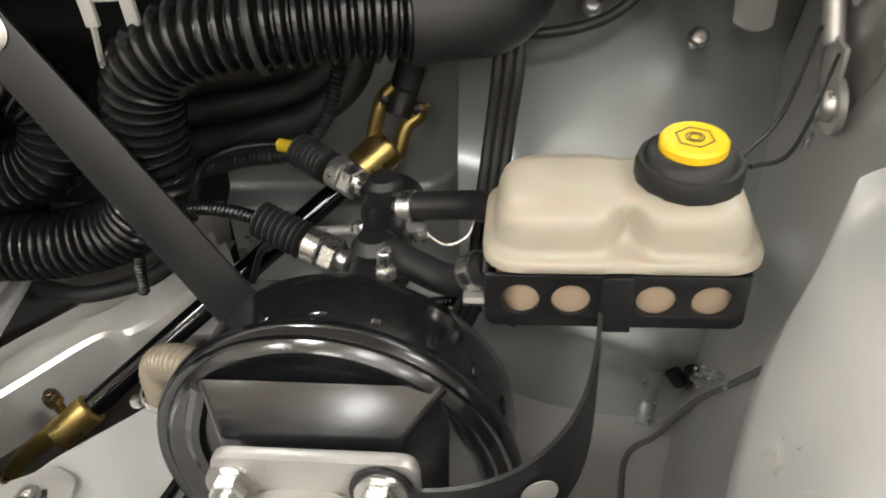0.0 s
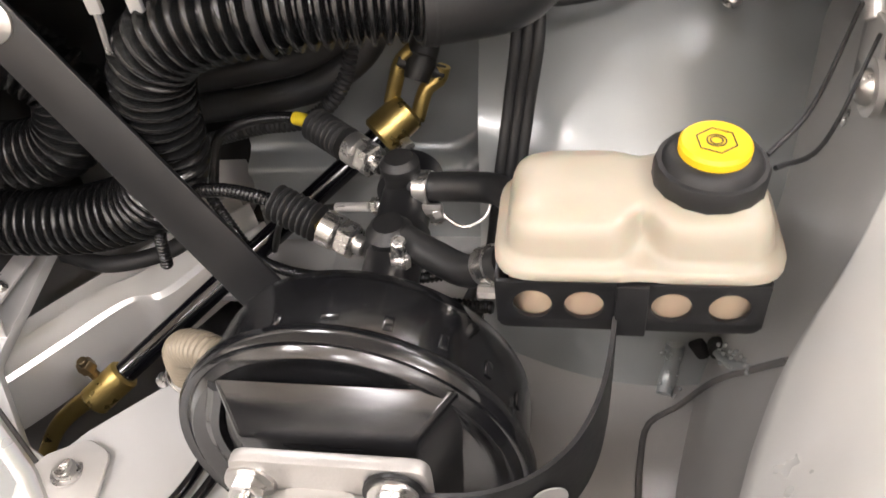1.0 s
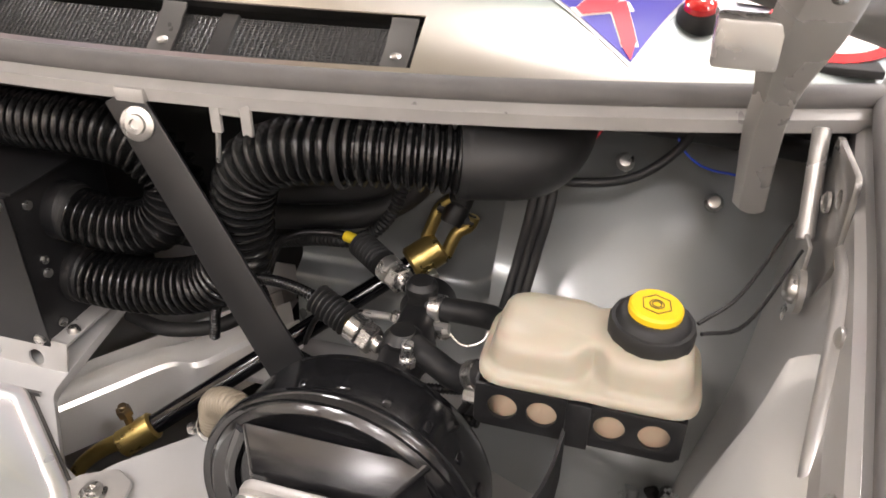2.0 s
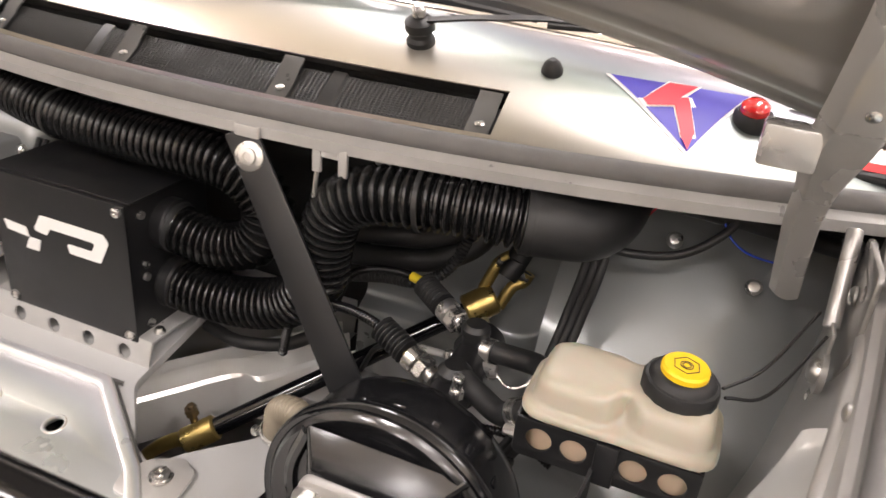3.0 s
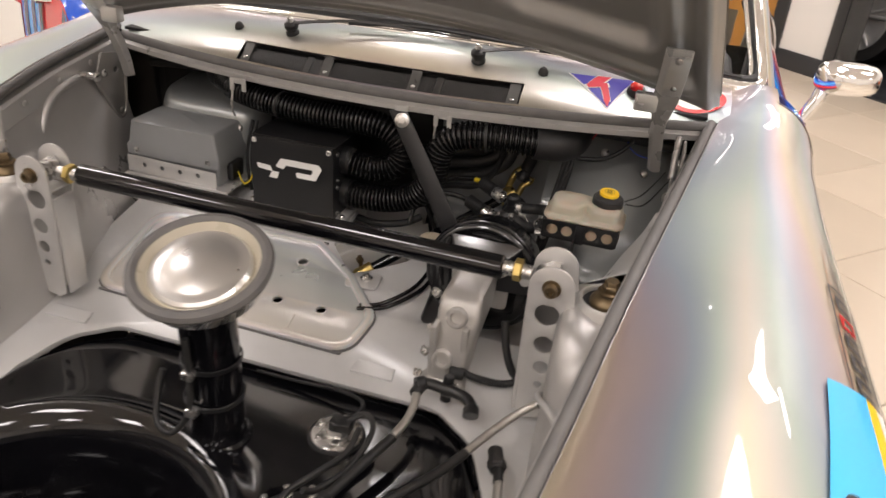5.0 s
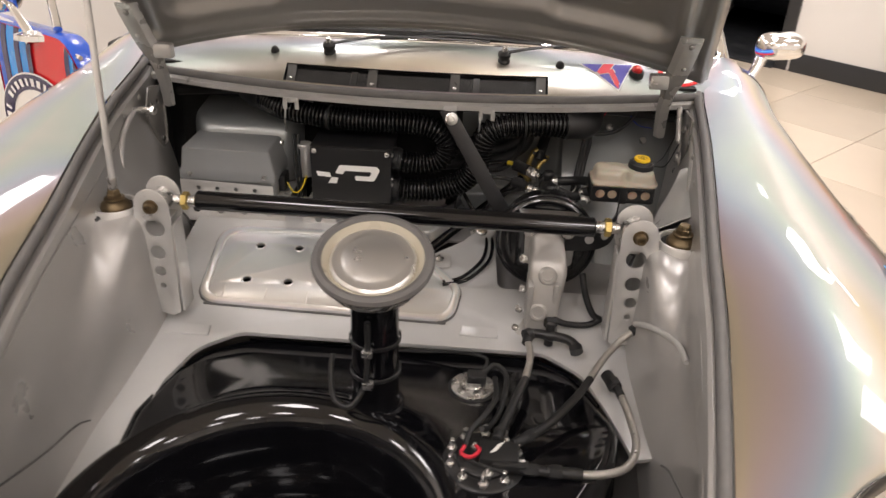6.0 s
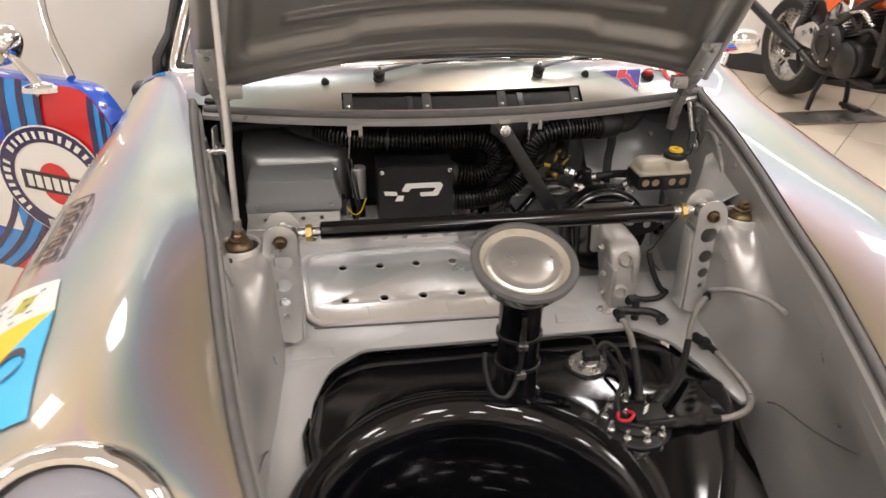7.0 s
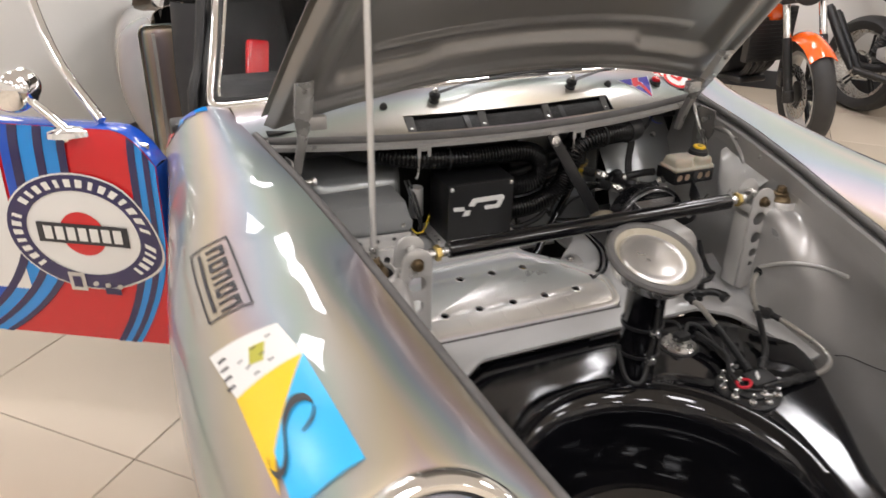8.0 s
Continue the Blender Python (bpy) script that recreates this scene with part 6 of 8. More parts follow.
part("red_lead", tube([(-0.015, 0.012, 0.028), (-0.008, -0.006, 0.034), (-0.020, -0.016, 0.030), (-0.034, -0.008, 0.028), (-0.030, 0.006, 0.030)], 0.003, 8, 0.004), "red_wire", pump, "red loop of wire")
part("black_lead", tube([(-0.030, 0.006, 0.030), (-0.022, 0.035, 0.034), (0.0, 0.07, 0.04), (0.014, 0.12, 0.03), (0.012, 0.17, 0.03)], 0.0045, 8, 0.006), "rubber", pump)
part("black_lead", tube([(-0.028, -0.012, 0.024), (0.0, -0.024, 0.022), (0.03, -0.030, 0.020)], 0.003, 8, 0.006), "rubber", pump)
for k in range(4):
    part("print_bar", moved(box(-0.006, 0.006, -0.0012, 0.0012, 0, 0.0006, 0), Matrix.Translation((0.022 - 0.003 * k, 0.010 - 0.005 * k, 0.0342)) @ Euler((0, 0, 0.6)).to_matrix().to_4x4()), "white_mark", pump)
part("print_bar", box(0.040, 0.058, -0.018, -0.014, 0.0302, 0.0306, 0), "white_mark", pump)


def fuel_hose(name, sleeve, braid, label, r=0.0062, ends=()):
    """A hose that is part black sleeve, part bare steel braid."""
    at = sleeve[-1]
    ob = thing(name, label, "fuel hose", at)
    part("sleeve", tube(sleeve, r * 1.12, 14, 0.006), "rubber", ob, "black sleeve")
    part("braid", tube(braid, r, 14, 0.005), "braid", ob, "braided steel")
    for p, q, rr in ends:
        rr *= 0.8
        part("fitting", merge(rod(p, q, rr), hexnut(Vector(p).lerp(Vector(q), 0.55), Vector(q) - Vector(p), rr * 1.25, (Vector(q) - Vector(p)).length * 0.35)), "matt_black", ob, "black anodised fitting")
    under(ob, at)
    return ob


fuel_hose("fuel_hose", [(0.192, -0.240, 0.505), (0.205, -0.20, 0.506), (0.225, -0.135, 0.508), (0.236, -0.10, 0.508)], [(0.234, -0.105, 0.508), (0.243, -0.065, 0.512), (0.244, -0.035, 0.520), (0.240, -0.015, 0.524)], "fuel hose half sleeved over braided steel", ends=(((0.19, -0.245, 0.505), (0.197, -0.222, 0.506), 0.010), ((0.238, -0.020, 0.522), (0.243, 0.003, 0.528), 0.011)))
fuel_hose("fuel_hose", [(0.225, -0.245, 0.503), (0.27, -0.205, 0.508), (0.315, -0.145, 0.515), (0.340, -0.105, 0.522)], [(0.338, -0.108, 0.522), (0.365, -0.062, 0.532), (0.395, -0.028, 0.548), (0.425, -0.012, 0.565)], "fuel hose half sleeved over braided steel", 0.0058, ends=(((0.215, -0.25, 0.503), (0.250, -0.223, 0.505), 0.0095), ((0.412, -0.018, 0.560), (0.432, -0.010, 0.570), 0.012)))
fuel_hose("fuel_hose", [(0.378, -0.085, 0.505), (0.385, -0.105, 0.506), (0.390, -0.125, 0.505)], [(0.390, -0.122, 0.505), (0.398, -0.17, 0.500), (0.400, -0.225, 0.496), (0.382, -0.268, 0.494), (0.345, -0.288, 0.494), (0.30, -0.292, 0.494)], "braided steel return hose beside tank", ends=(((0.372, -0.068, 0.505), (0.384, -0.105, 0.506), 0.013), ((0.315, -0.292, 0.494), (0.262, -0.290, 0.494), 0.011), ((0.285, -0.291, 0.494), (0.225, -0.290, 0.494), 0.0095)))
tee = thing("hose_tee", "black anodised hose tee fitting on silver shelf", "fitting", (0.275, -0.002, 0.50))
part("body", tube([(0.236, -0.006, 0.528), (0.25, 0.004, 0.528), (0.275, 0.004, 0.526), (0.305, 0.0, 0.524), (0.320, -0.012, 0.522), (0.325, -0.028, 0.516)], lambda s, f: 0.0085 + 0.003 * (abs(f - 0.5) > 0.36) + 0.002 * (abs(f - 0.42) < 0.06), 14, 0.004), "satin_black", tee)
part("outlet", merge(rod((0.278, 0.004, 0.505), (0.280, 0.012, 0.545), 0.008), hexnut((0.279, 0.006, 0.520), (0, 0.2, 1), 0.013, 0.010)), "satin_black", tee)
under(tee, (0.275, -0.002, 0.50))
pipe = thing("fuel_pipe", "bare metal fuel pipe along inner wing", "pipe", (0.425, -0.012, 0.565))
part("pipe", tube([(0.424, -0.010, 0.568), (0.414, -0.028, 0.583), (0.419, -0.074, 0.612), (0.436, -0.106, 0.623), (0.452, -0.148, 0.631), (0.452, -0.205, 0.640)], 0.0045, 10, 0.006), "alu", pipe)
under(pipe, (0.425, -0.012, 0.565))

# ---- strut brace and towers ----
brace = thing("strut_brace", "gloss black strut brace bar with gold end fittings", "strut brace", (0, 0.032, 0.73))
part("bar", rod((-0.335, 0.030, 0.733), (0.335, 0.034, 0.727), 0.0165, 28), "gloss_black", brace, "gloss black bar")
for s in (-1, 1):
    part("end_stud", merge(rod((s * 0.33, 0.031, 0.730), (s * 0.375, 0.030, 0.730), 0.010), lathe([(0.010, -0.012), (0.0155, -0.010), (0.0155, 0.010), (0.010, 0.012)], 20, (s * 0.392, 0.028, 0.730), (0, 1, 0))), "steel", brace)
    part("lock_nut", hexnut((s * 0.349, 0.031, 0.730), (s, 0, 0), 0.0155, 0.012), "gold", brace, "yellow passivated lock nut")
under(brace, (0, 0.032, 0.73))
for s in (-1, 1):
    tow = thing("brace_bracket", "bare aluminium strut brace bracket with lightening holes", "bracket", (s * 0.41, 0.02, 0.50), "strut brace brackets")
    top = [(0.030 * math.cos(a), 0.0 + 0.031 * math.sin(a)) for a in [math.pi * k / 14 for k in range(15)]]
    ring2 = [(s * x, z) for x, z in top + [(-0.030, -0.03), (-0.024, -0.208), (-0.010, -0.216), (0.020, -0.208), (0.036, -0.050)]]
    hl = [circle(0, 0.0, 0.007, 16), circle(s * -0.001, -0.041, 0.0165, 24), circle(s * 0.001, -0.088, 0.0135, 22), circle(s * 0.002, -0.125, 0.0105, 20), circle(s * 0.001, -0.154, 0.0055, 16)]
    part("front_plate", moved(plate(ring2, hl, 0.004, 0.0009), facing(*FRONT, (s * 0.405, 0.006, 0.728))), "alu", tow, "plate with row of holes")
    ear = [(s * x, z) for x, z in top + [(-0.030, -0.03), (-0.02, -0.06), (0.025, -0.06), (0.036, -0.04)]]
    part("rear_ear", moved(plate(ear, [circle(0, 0, 0.007, 16)], 0.004, 0.0009), facing(*FRONT, (s * 0.402, 0.052, 0.733))), "alu", tow)
    part("web", merge(box(min(s * 0.374, s * 0.379), max(s * 0.374, s * 0.379), 0.009, 0.050, 0.52, 0.690, 0.001), box(min(s * 0.38, s * 0.47), max(s * 0.38, s * 0.47), 0.008, 0.05, 0.699, 0.703, 0.001)), "alu", tow)
    part("spacer", rod((s * 0.402, 0.010, 0.730), (s * 0.400, 0.050, 0.736), 0.011), "steel", tow)
    part("bolt", merge(lathe([(0.0088, 0.0), (0.0090, 0.002), (0.0090, 0.010), (0.008, 0.0115), (0.0045, 0.0115), (0.004, 0.007), (0, 0.007)], 20, (s * 0.405, 0.003, 0.728), (0, -1, 0)), lathe([(0.0125, 0), (0.0125, 0.002)], 24, (s * 0.405, 0.0038, 0.728), (0, -1, 0))), "bronze", tow, "brassy socket head bolt")
    under(tow, (s * 0.41, 0.02, 0.50))
    st = thing("strut_nut", "brassy locking nut in ringed suspension tower opening", "nut", (s * 0.478, 0.028, 0.707), "suspension tower nuts")
    part("cup", lathe([(0.041, -0.008), (0.040, 0.008), (0.0385, 0.0105), (0.036, 0.0105), (0.0345, 0.008), (0.0340, 0.003)], 40, cap=False), "alu", st, "pale rim of tower opening")
    part("well", lathe([(0.0345, 0.0035), (0.0, 0.003)], 32, cap=False), "dark", st, "black opening under nut")
    part("nut", lathe([(0.0255, 0.003), (0.0255, 0.008), (0.0240, 0.011), (0.0205, 0.015), (0.0160, 0.018), (0.0145, 0.019)], 28), "bronze", st, "domed brassy nut")
    part("spacer", lathe([(0.0150, 0.0185), (0.0170, 0.020), (0.0170, 0.0225), (0.0140, 0.024)], 24), "bronze", st)
    part("stem", lathe([(0.0125, 0.022), (0.0125, 0.030), (0.0105, 0.032), (0.0105, 0.036), (0.009, 0.038), (0, 0.038)], 6), "bronze", st)
    part("bump_block", moved(box(-0.017, 0.017, -0.010, 0.010, -0.006, 0.010, 0.004), Matrix.Translation((s * 0.026, -0.044, -0.006))), "rubber", st, "black rubber block")
    part("block_pin", moved(lathe([(0.005, 0.0), (0.005, 0.012), (0, 0.013)], 10), Matrix.Translation((s * 0.026, -0.044, 0.002))), "matt_black", st)
prop = thing("bonnet_prop", "thin grey bonnet prop rod standing on strut tower", "prop rod", (-0.478, 0.030, 0.745))
part("rod", rod((-0.478, 0.030, 0.745), (-0.470, 0.060, 1.26), 0.0055, 14), "alu", prop)
part("foot", rod((-0.478, 0.030, 0.742), (-0.4778, 0.031, 0.765), 0.008, 14), "steel", prop)
under(prop, (-0.478, 0.030, 0.745))

# ---- brake booster and its casting ----
BC = Vector((0.272, 0.2015, 0.607))
DRUM_AXIS = Vector((0.044, 1, -0.05)).normalized()
boost = thing("brake_booster", "gloss black brake servo drum with pressed front face", "brake servo", (0.270, 0.22, 0.527))
prof = [(0.0, -0.002), (0.060, -0.002), (0.074, -0.0015), (0.0795, -0.002), (0.0830, -0.0045), (0.0865, -0.0052), (0.0890, -0.0035), (0.0910, -0.0012), (0.0930, -0.0012), (0.0952, -0.0028), (0.0968, 0.0), (0.0968, 0.006), (0.0945, 0.0095), (0.0915, 0.012), (0.0905, 0.044), (0.0885, 0.053), (0.080, 0.061), (0.055, 0.068), (0.030, 0.072), (0.028, 0.084), (0, 0.084)]
part("drum", lathe(prof, 80, BC, DRUM_AXIS, False), "servo", boost)
tr = bmesh.new()
bmesh.ops.create_cube(tr, size=1.0)
for v in tr.verts:
    top, back, right = v.co.z > 0, v.co.y > 0, v.co.x > 0
    v.co = Vector(((0.336 if right else 0.2145), 0.2005, 0.6765 if top else 0.55)) if back else Vector(((0.314 if right else 0.2275), 0.1815, 0.6565 if top else 0.56))
bmesh.ops.bevel(tr, geom=tr.edges[:], offset=0.0028, segments=3, affect="EDGES", profile=0.5)
part("pressed_face", tr, "servo", boost, "pressed trapezoid face", sharp=30)
for s in (-1, 1):
    fl = [Vector((0.272 + s * 0.058, 0.203, 0.668)), Vector((0.272 + s * 0.072, 0.203, 0.625)), Vector((0.272 + s * 0.066, 0.203, 0.575))]
    part("gusset", tube(fl, 0.005, 8, 0.008), "servo", boost)
for k in range(9):
    a = radians(20 + 17.5 * k)
    part("crimp", moved(box(-0.0045, 0.0045, -0.0025, 0.0025, 0, 0.002, 0.0008), Matrix.Translation(BC + Vector((0.0905 * math.cos(a) + 0.001, 0.022, 0.0905 * math.sin(a) - 0.0015))) @ frame_of((math.cos(a), 0, math.sin(a)))), "servo", boost)
part("vacuum_elbow", ribbed([(0.192, 0.246, 0.626), (0.170, 0.255, 0.627), (0.152, 0.262, 0.616), (0.147, 0.264, 0.590)], 0.0118, 0.0034, 0.0010, 20), "tan", boost, "tan ribbed vacuum hose")
part("hose_clamp", merge(lathe([(0.0128, -0.004), (0.0140, -0.003), (0.0140, 0.003), (0.0128, 0.004)], 24, (0.147, 0.264, 0.592), (-0.2, 0.3, -0.9), False), box(0.126, 0.133, 0.256, 0.264, 0.584, 0.592, 0.002)), "steel", boost)
under(boost, (0.270, 0.22, 0.527))

cast = thing("pedal_bracket_casting", "cast aluminium pedal bracket bolted to brake servo", "casting", (0.26, 0.07, 0.50))
def quad(x0, x1, y0, y1, z):
    return [Vector((x, y, z)) for x, y in rounded([(x0, y0), (x1, y0), (x1, y1), (x0, y1)], 0.010, 4)]
rows = [quad(0.218, 0.300, 0.030, 0.085, 0.497), quad(0.220, 0.298, 0.032, 0.083, 0.505), quad(0.236, 0.292, 0.040, 0.105, 0.512), quad(0.238, 0.295, 0.046, 0.125, 0.55), quad(0.240, 0.302, 0.060, 0.150, 0.59), quad(0.238, 0.305, 0.066, 0.160, 0.612), quad(0.238, 0.303, 0.072, 0.165, 0.628), quad(0.242, 0.300, 0.082, 0.166, 0.638), quad(0.250, 0.292, 0.096, 0.164, 0.643)]
bm = grid(rows, True)
bm.faces.new([v for v in bm.verts][-len(rows[0]):])
part("body", bm, "cast", cast)
part("mount_flange", moved(plate(rounded([(-0.043, -0.052), (0.047, -0.052), (0.050, 0.036), (-0.046, 0.036)], 0.010), (), 0.008, 0.002), facing(*FRONT, (0.275, 0.168, 0.628))), "cast", cast)
for p in ((0.270, 0.066, 0.610), (0.258, 0.046, 0.545)):
    part("boss", lathe([(0.017, 0.02), (0.0165, -0.004), (0.0135, -0.007), (0.010, -0.007), (0.0085, 0.004), (0.0, 0.004)], 24, p, (0.0, 1, -0.25)), "cast", cast)
    part("bore", lathe([(0.0088, 0), (0.0088, 0.0015), (0, 0.0015)], 18, Vector(p) + Vector((0, 0.0022, 0)), (0, -1, 0.25)), "bronze", cast, "brassy bush")
part("rib", merge(box(0.236, 0.246, 0.042, 0.10, 0.515, 0.60, 0.003), box(0.282, 0.292, 0.05, 0.11, 0.515, 0.60, 0.003)), "cast", cast)
for p in ((0.222, 0.050, 0.503), (0.230, 0.078, 0.57), (0.226, 0.066, 0.535), (0.288, 0.036, 0.503), (0.228, 0.10, 0.62)):
    part("bolt", merge(hexnut(p, (-0.3, -0.5, 0.8), 0.0075, 0.008), rod(p, Vector(p) + Vector((-0.004, -0.007, 0.013)), 0.0035, 8)), "steel", cast)
for p in ((0.2385, 0.164, 0.647), (0.3085, 0.160, 0.650)):
    part("flange_nut", merge(lathe([(0.0125, 0), (0.012, 0.0025)], 20, p, (0, -1, 0.1)), hexnut(Vector(p) + Vector((0, -0.002, 0)), (0, -1, 0.1), 0.0085, 0.0075), rod(Vector(p) + Vector((0, -0.008, 0)), Vector(p) + Vector((0, -0.015, 0.001)), 0.0042, 10)), "steel", cast, "flanged nut on stud")
part("switch_cable", ribbed([(0.285, 0.045, 0.535), (0.31, 0.05, 0.522), (0.35, 0.06, 0.516), (0.375, 0.075, 0.520)], 0.006, 0.004, 0.001, 12), "rubber", cast, "black ribbed cable")
part("switch_plug", rod((0.272, 0.038, 0.53), (0.292, 0.045, 0.528), 0.010), "matt_black", cast)
part("side_cable", tube([(0.335, 0.10, 0.60), (0.345, 0.085, 0.56), (0.36, 0.075, 0.53), (0.375, 0.075, 0.52)], 0.006, 10, 0.008), "rubber", cast)
under(cast, (0.26, 0.07, 0.50))

# ---- master cylinder with switches ----
mc = thing("master_cylinder", "black brake master cylinder with pipe unions", "master cylinder", (0.280, 0.33, 0.638))
part("body", lathe([(0.017, 0), (0.017, 0.03), (0.0195, 0.033), (0.0195, 0.05), (0.0165, 0.053), (0.0165, 0.085), (0.0205, 0.088), (0.0205, 0.108), (0.014, 0.114), (0, 0.114)], 28, (0.282, 0.278, 0.652), (-0.02, 1, 0.03)), "satin_black", mc)
part("inlet_tower", lathe([(0.011, 0), (0.011, 0.02), (0.0125, 0.022), (0.0125, 0.028), (0.009, 0.032), (0, 0.032)], 20, (0.279, 0.362, 0.655), (0, 0, 1)), "matt_black", mc)
part("inlet_tower", (lathe([(0.011, 0), (0.012, 0.016), (0.014, 0.020), (0.009, 0.026), (0, 0.026)], 20, (0.282, 0.308, 0.655), (0, 0, 1))), "matt_black", mc)
part("hose_stub", rod((0.284, 0.358, 0.668), (0.305, 0.356, 0.668), 0.008), "matt_black", mc)


def switch(p, q, r, mc):
    """A hydraulic switch from its union p to the rubber boot's end q."""
    p, q = Vector(p), Vector(q)
    d = (q - p).normalized()
    n = (q - p).length
    part("union", merge(rod(p, p + d * n * 0.16, r * 0.55), hexnut(p + d * n * 0.10, d, r, n * 0.17), lathe([(r * 0.8, 0), (r * 0.95, 0.001), (r * 0.95, n * 0.16), (r * 0.6, n * 0.18)], 20, p + d * n * 0.29, d)), "steel", mc, "bright hexagonal union")
    part("tab", moved(box(-0.004, 0.004, -0.002, 0.002, 0, n * 0.12, 0.0005), Matrix.Translation(p + d * n * 0.46) @ frame_of(d)), "gold", mc)
    part("boot", ribbed([p + d * n * 0.52, p + d * n * 0.75, q], r * 1.02, n * 0.068, r * 0.28, 20), "rubber", mc, "black ribbed rubber boot")


switch((0.263, 0.377, 0.668), (0.210, 0.413, 0.677), 0.0118, mc)
switch((0.263, 0.314, 0.656), (0.205, 0.335, 0.673), 0.0118, mc)
part("bleed_screw", merge(hexnut((0.290, 0.292, 0.664), (0.1, -0.1, 1), 0.0065, 0.008), rod((0.290, 0.292, 0.67), (0.2915, 0.2905, 0.684), 0.0045, 10)), "steel", mc, "bright bleed screw")
part("brake_pipe", tube([(0.268, 0.366, 0.645), (0.245, 0.370, 0.640), (0.225, 0.374, 0.636), (0.20, 0.382, 0.625), (0.17, 0.40, 0.60), (0.15, 0.41, 0.56)], 0.0028, 8, 0.006), "satin_black", mc)
part("pipe_sleeve", rod((0.252, 0.3685, 0.6415), (0.226, 0.374, 0.636), 0.0034, 10), "alu", mc)
part("pipe_nut", hexnut((0.262, 0.367, 0.644), (-1, 0.15, -0.2), 0.0058, 0.009), "steel", mc)
under(mc, (0.280, 0.33, 0.638))
fh = thing("fluid_hose", "black fluid hose with worm drive clamps", "hose", (0.32, 0.345, 0.67))
part("hose", tube([(0.292, 0.357, 0.668), (0.315, 0.352, 0.672), (0.34, 0.340, 0.680), (0.356, 0.315, 0.690)], 0.0092, 16, 0.006), "rubber", fh)
part("hose", tube([(0.290, 0.305, 0.672), (0.308, 0.296, 0.668), (0.33, 0.282, 0.670), (0.352, 0.270, 0.690)], 0.0092, 16, 0.006), "rubber", fh)
for p, d in (((0.294, 0.356, 0.668), (1, -0.2, 0.1)), ((0.343, 0.275, 0.682), (0.7, -0.4, 0.6))):
    part("clamp", merge(lathe([(0.0095, -0.005), (0.0108, -0.0045), (0.0108, 0.0045), (0.0095, 0.005)], 20, p, d, False), moved(rod((-0.008, 0, 0), (0.010, 0, 0), 0.0042, 8), Matrix.Translation(Vector(p) + Vector((0.002, -0.012, -0.008)))), hexnut(Vector(p) + Vector((0.008, -0.014, -0.010)), (0.4, -0.8, -0.4), 0.005, 0.005)), "steel", fh, "bright worm drive clamp")
part("clamp_tail", tube([(0.302, 0.345, 0.660), (0.318, 0.338, 0.652), (0.332, 0.342, 0.656), (0.336, 0.35, 0.664)], 0.0010, 6, 0.004), "steel", fh)
under(fh, (0.32, 0.345, 0.67))

# ---- brake fluid reservoir ----
res = thing("brake_fluid_reservoir", "cream plastic brake fluid reservoir with yellow cap", "reservoir", (0.412, 0.268, 0.685))
def res_ring(g, z, w=0.0):
    """Outline of the reservoir, waisted in the middle of its front and back."""
    x0, x1, y0, y1 = 0.350 + g, 0.475 - g, 0.2295 + g, 0.302 - g
    base = rounded([(x0, y0), (x1, y0), (x1, y1), (x0, y1)], max(0.004, 0.020 - g * 0.6), 6)
    out = []
    dense = []
    for k, p in enumerate(base):
        q = base[(k + 1) % len(base)]
        m = max(1, round((Vector(q) - Vector(p)).length / 0.004))
        dense += [Vector(p).lerp(Vector(q), j / m) for j in range(m)]
    for p in dense:
        pinch = w * math.exp(-((p.x - 0.4145) / 0.009) ** 2)
        yy = p.y + (pinch if p.y < 0.266 else -pinch * 0.6)
        out.append(Vector((p.x, yy, z)))
    return out


def loft(rings, cap=True):
    n = min(len(r) for r in rings)
    rr = []
    for r in rings:
        rr.append([r[min(len(r) - 1, round(k * len(r) / n))] for k in range(n)])
    bm = grid(rr, True)
    if cap:
        bm.verts.ensure_lookup_table()
        bm.faces.new(bm.verts[:n])
        bm.faces.new(bm.verts[-n:])
    return bm


def ring_scaled(g, z, w):
    """The same outline drawn in by g, with the same number of points."""
    base = res_ring(0.0, z, 0.0)
    cx, cy = 0.4125, 0.26575
    out = []
    for p in base:
        fx, fy = (0.0625 - g) / 0.0625, (0.03625 - g) / 0.03625
        q = Vector((cx + (p.x - cx) * fx, cy + (p.y - cy) * fy, z))
        pinch = 1.25 * w * math.exp(-((q.x - 0.4145) / 0.0072) ** 2)
        q.y += pinch if q.y < cy else -pinch * 0.6
        out.append(q)
    return out


part("body", loft([ring_scaled(0.0025, 0.7165, 0.0), ring_scaled(0.0, 0.718, 0.001), ring_scaled(0.0, 0.7215, 0.002), ring_scaled(0.002, 0.7235, 0.003), ring_scaled(0.0045, 0.7245, 0.006), ring_scaled(0.0055, 0.728, 0.009), ring_scaled(0.0065, 0.735, 0.010), ring_scaled(0.0085, 0.7405, 0.009), ring_scaled(0.0125, 0.744, 0.006), ring_scaled(0.020, 0.7455, 0.002)]), "cream", res, "cream moulded body", sharp=60)
part("lower_tank", loft([ring_scaled(0.007, 0.687, 0.002), ring_scaled(0.005, 0.690, 0.002), ring_scaled(0.005, 0.717, 0.002)]), "fluid", res, "tea coloured lower half", sharp=60)
CP = Vector((0.4425, 0.268, 0.742))
CD = (0.03, -0.04, 1)
part("neck", lathe([(0.0215, -0.004), (0.0215, 0.006)], 40, CP, CD), "cream", res)
cap = part("cap", lathe([(0.0232, 0.0), (0.0242, 0.0015), (0.0242, 0.0105), (0.0232, 0.0128), (0.0205, 0.0135)], 16, CP, CD), "matt_black", res, "black screw cap with flat grips")
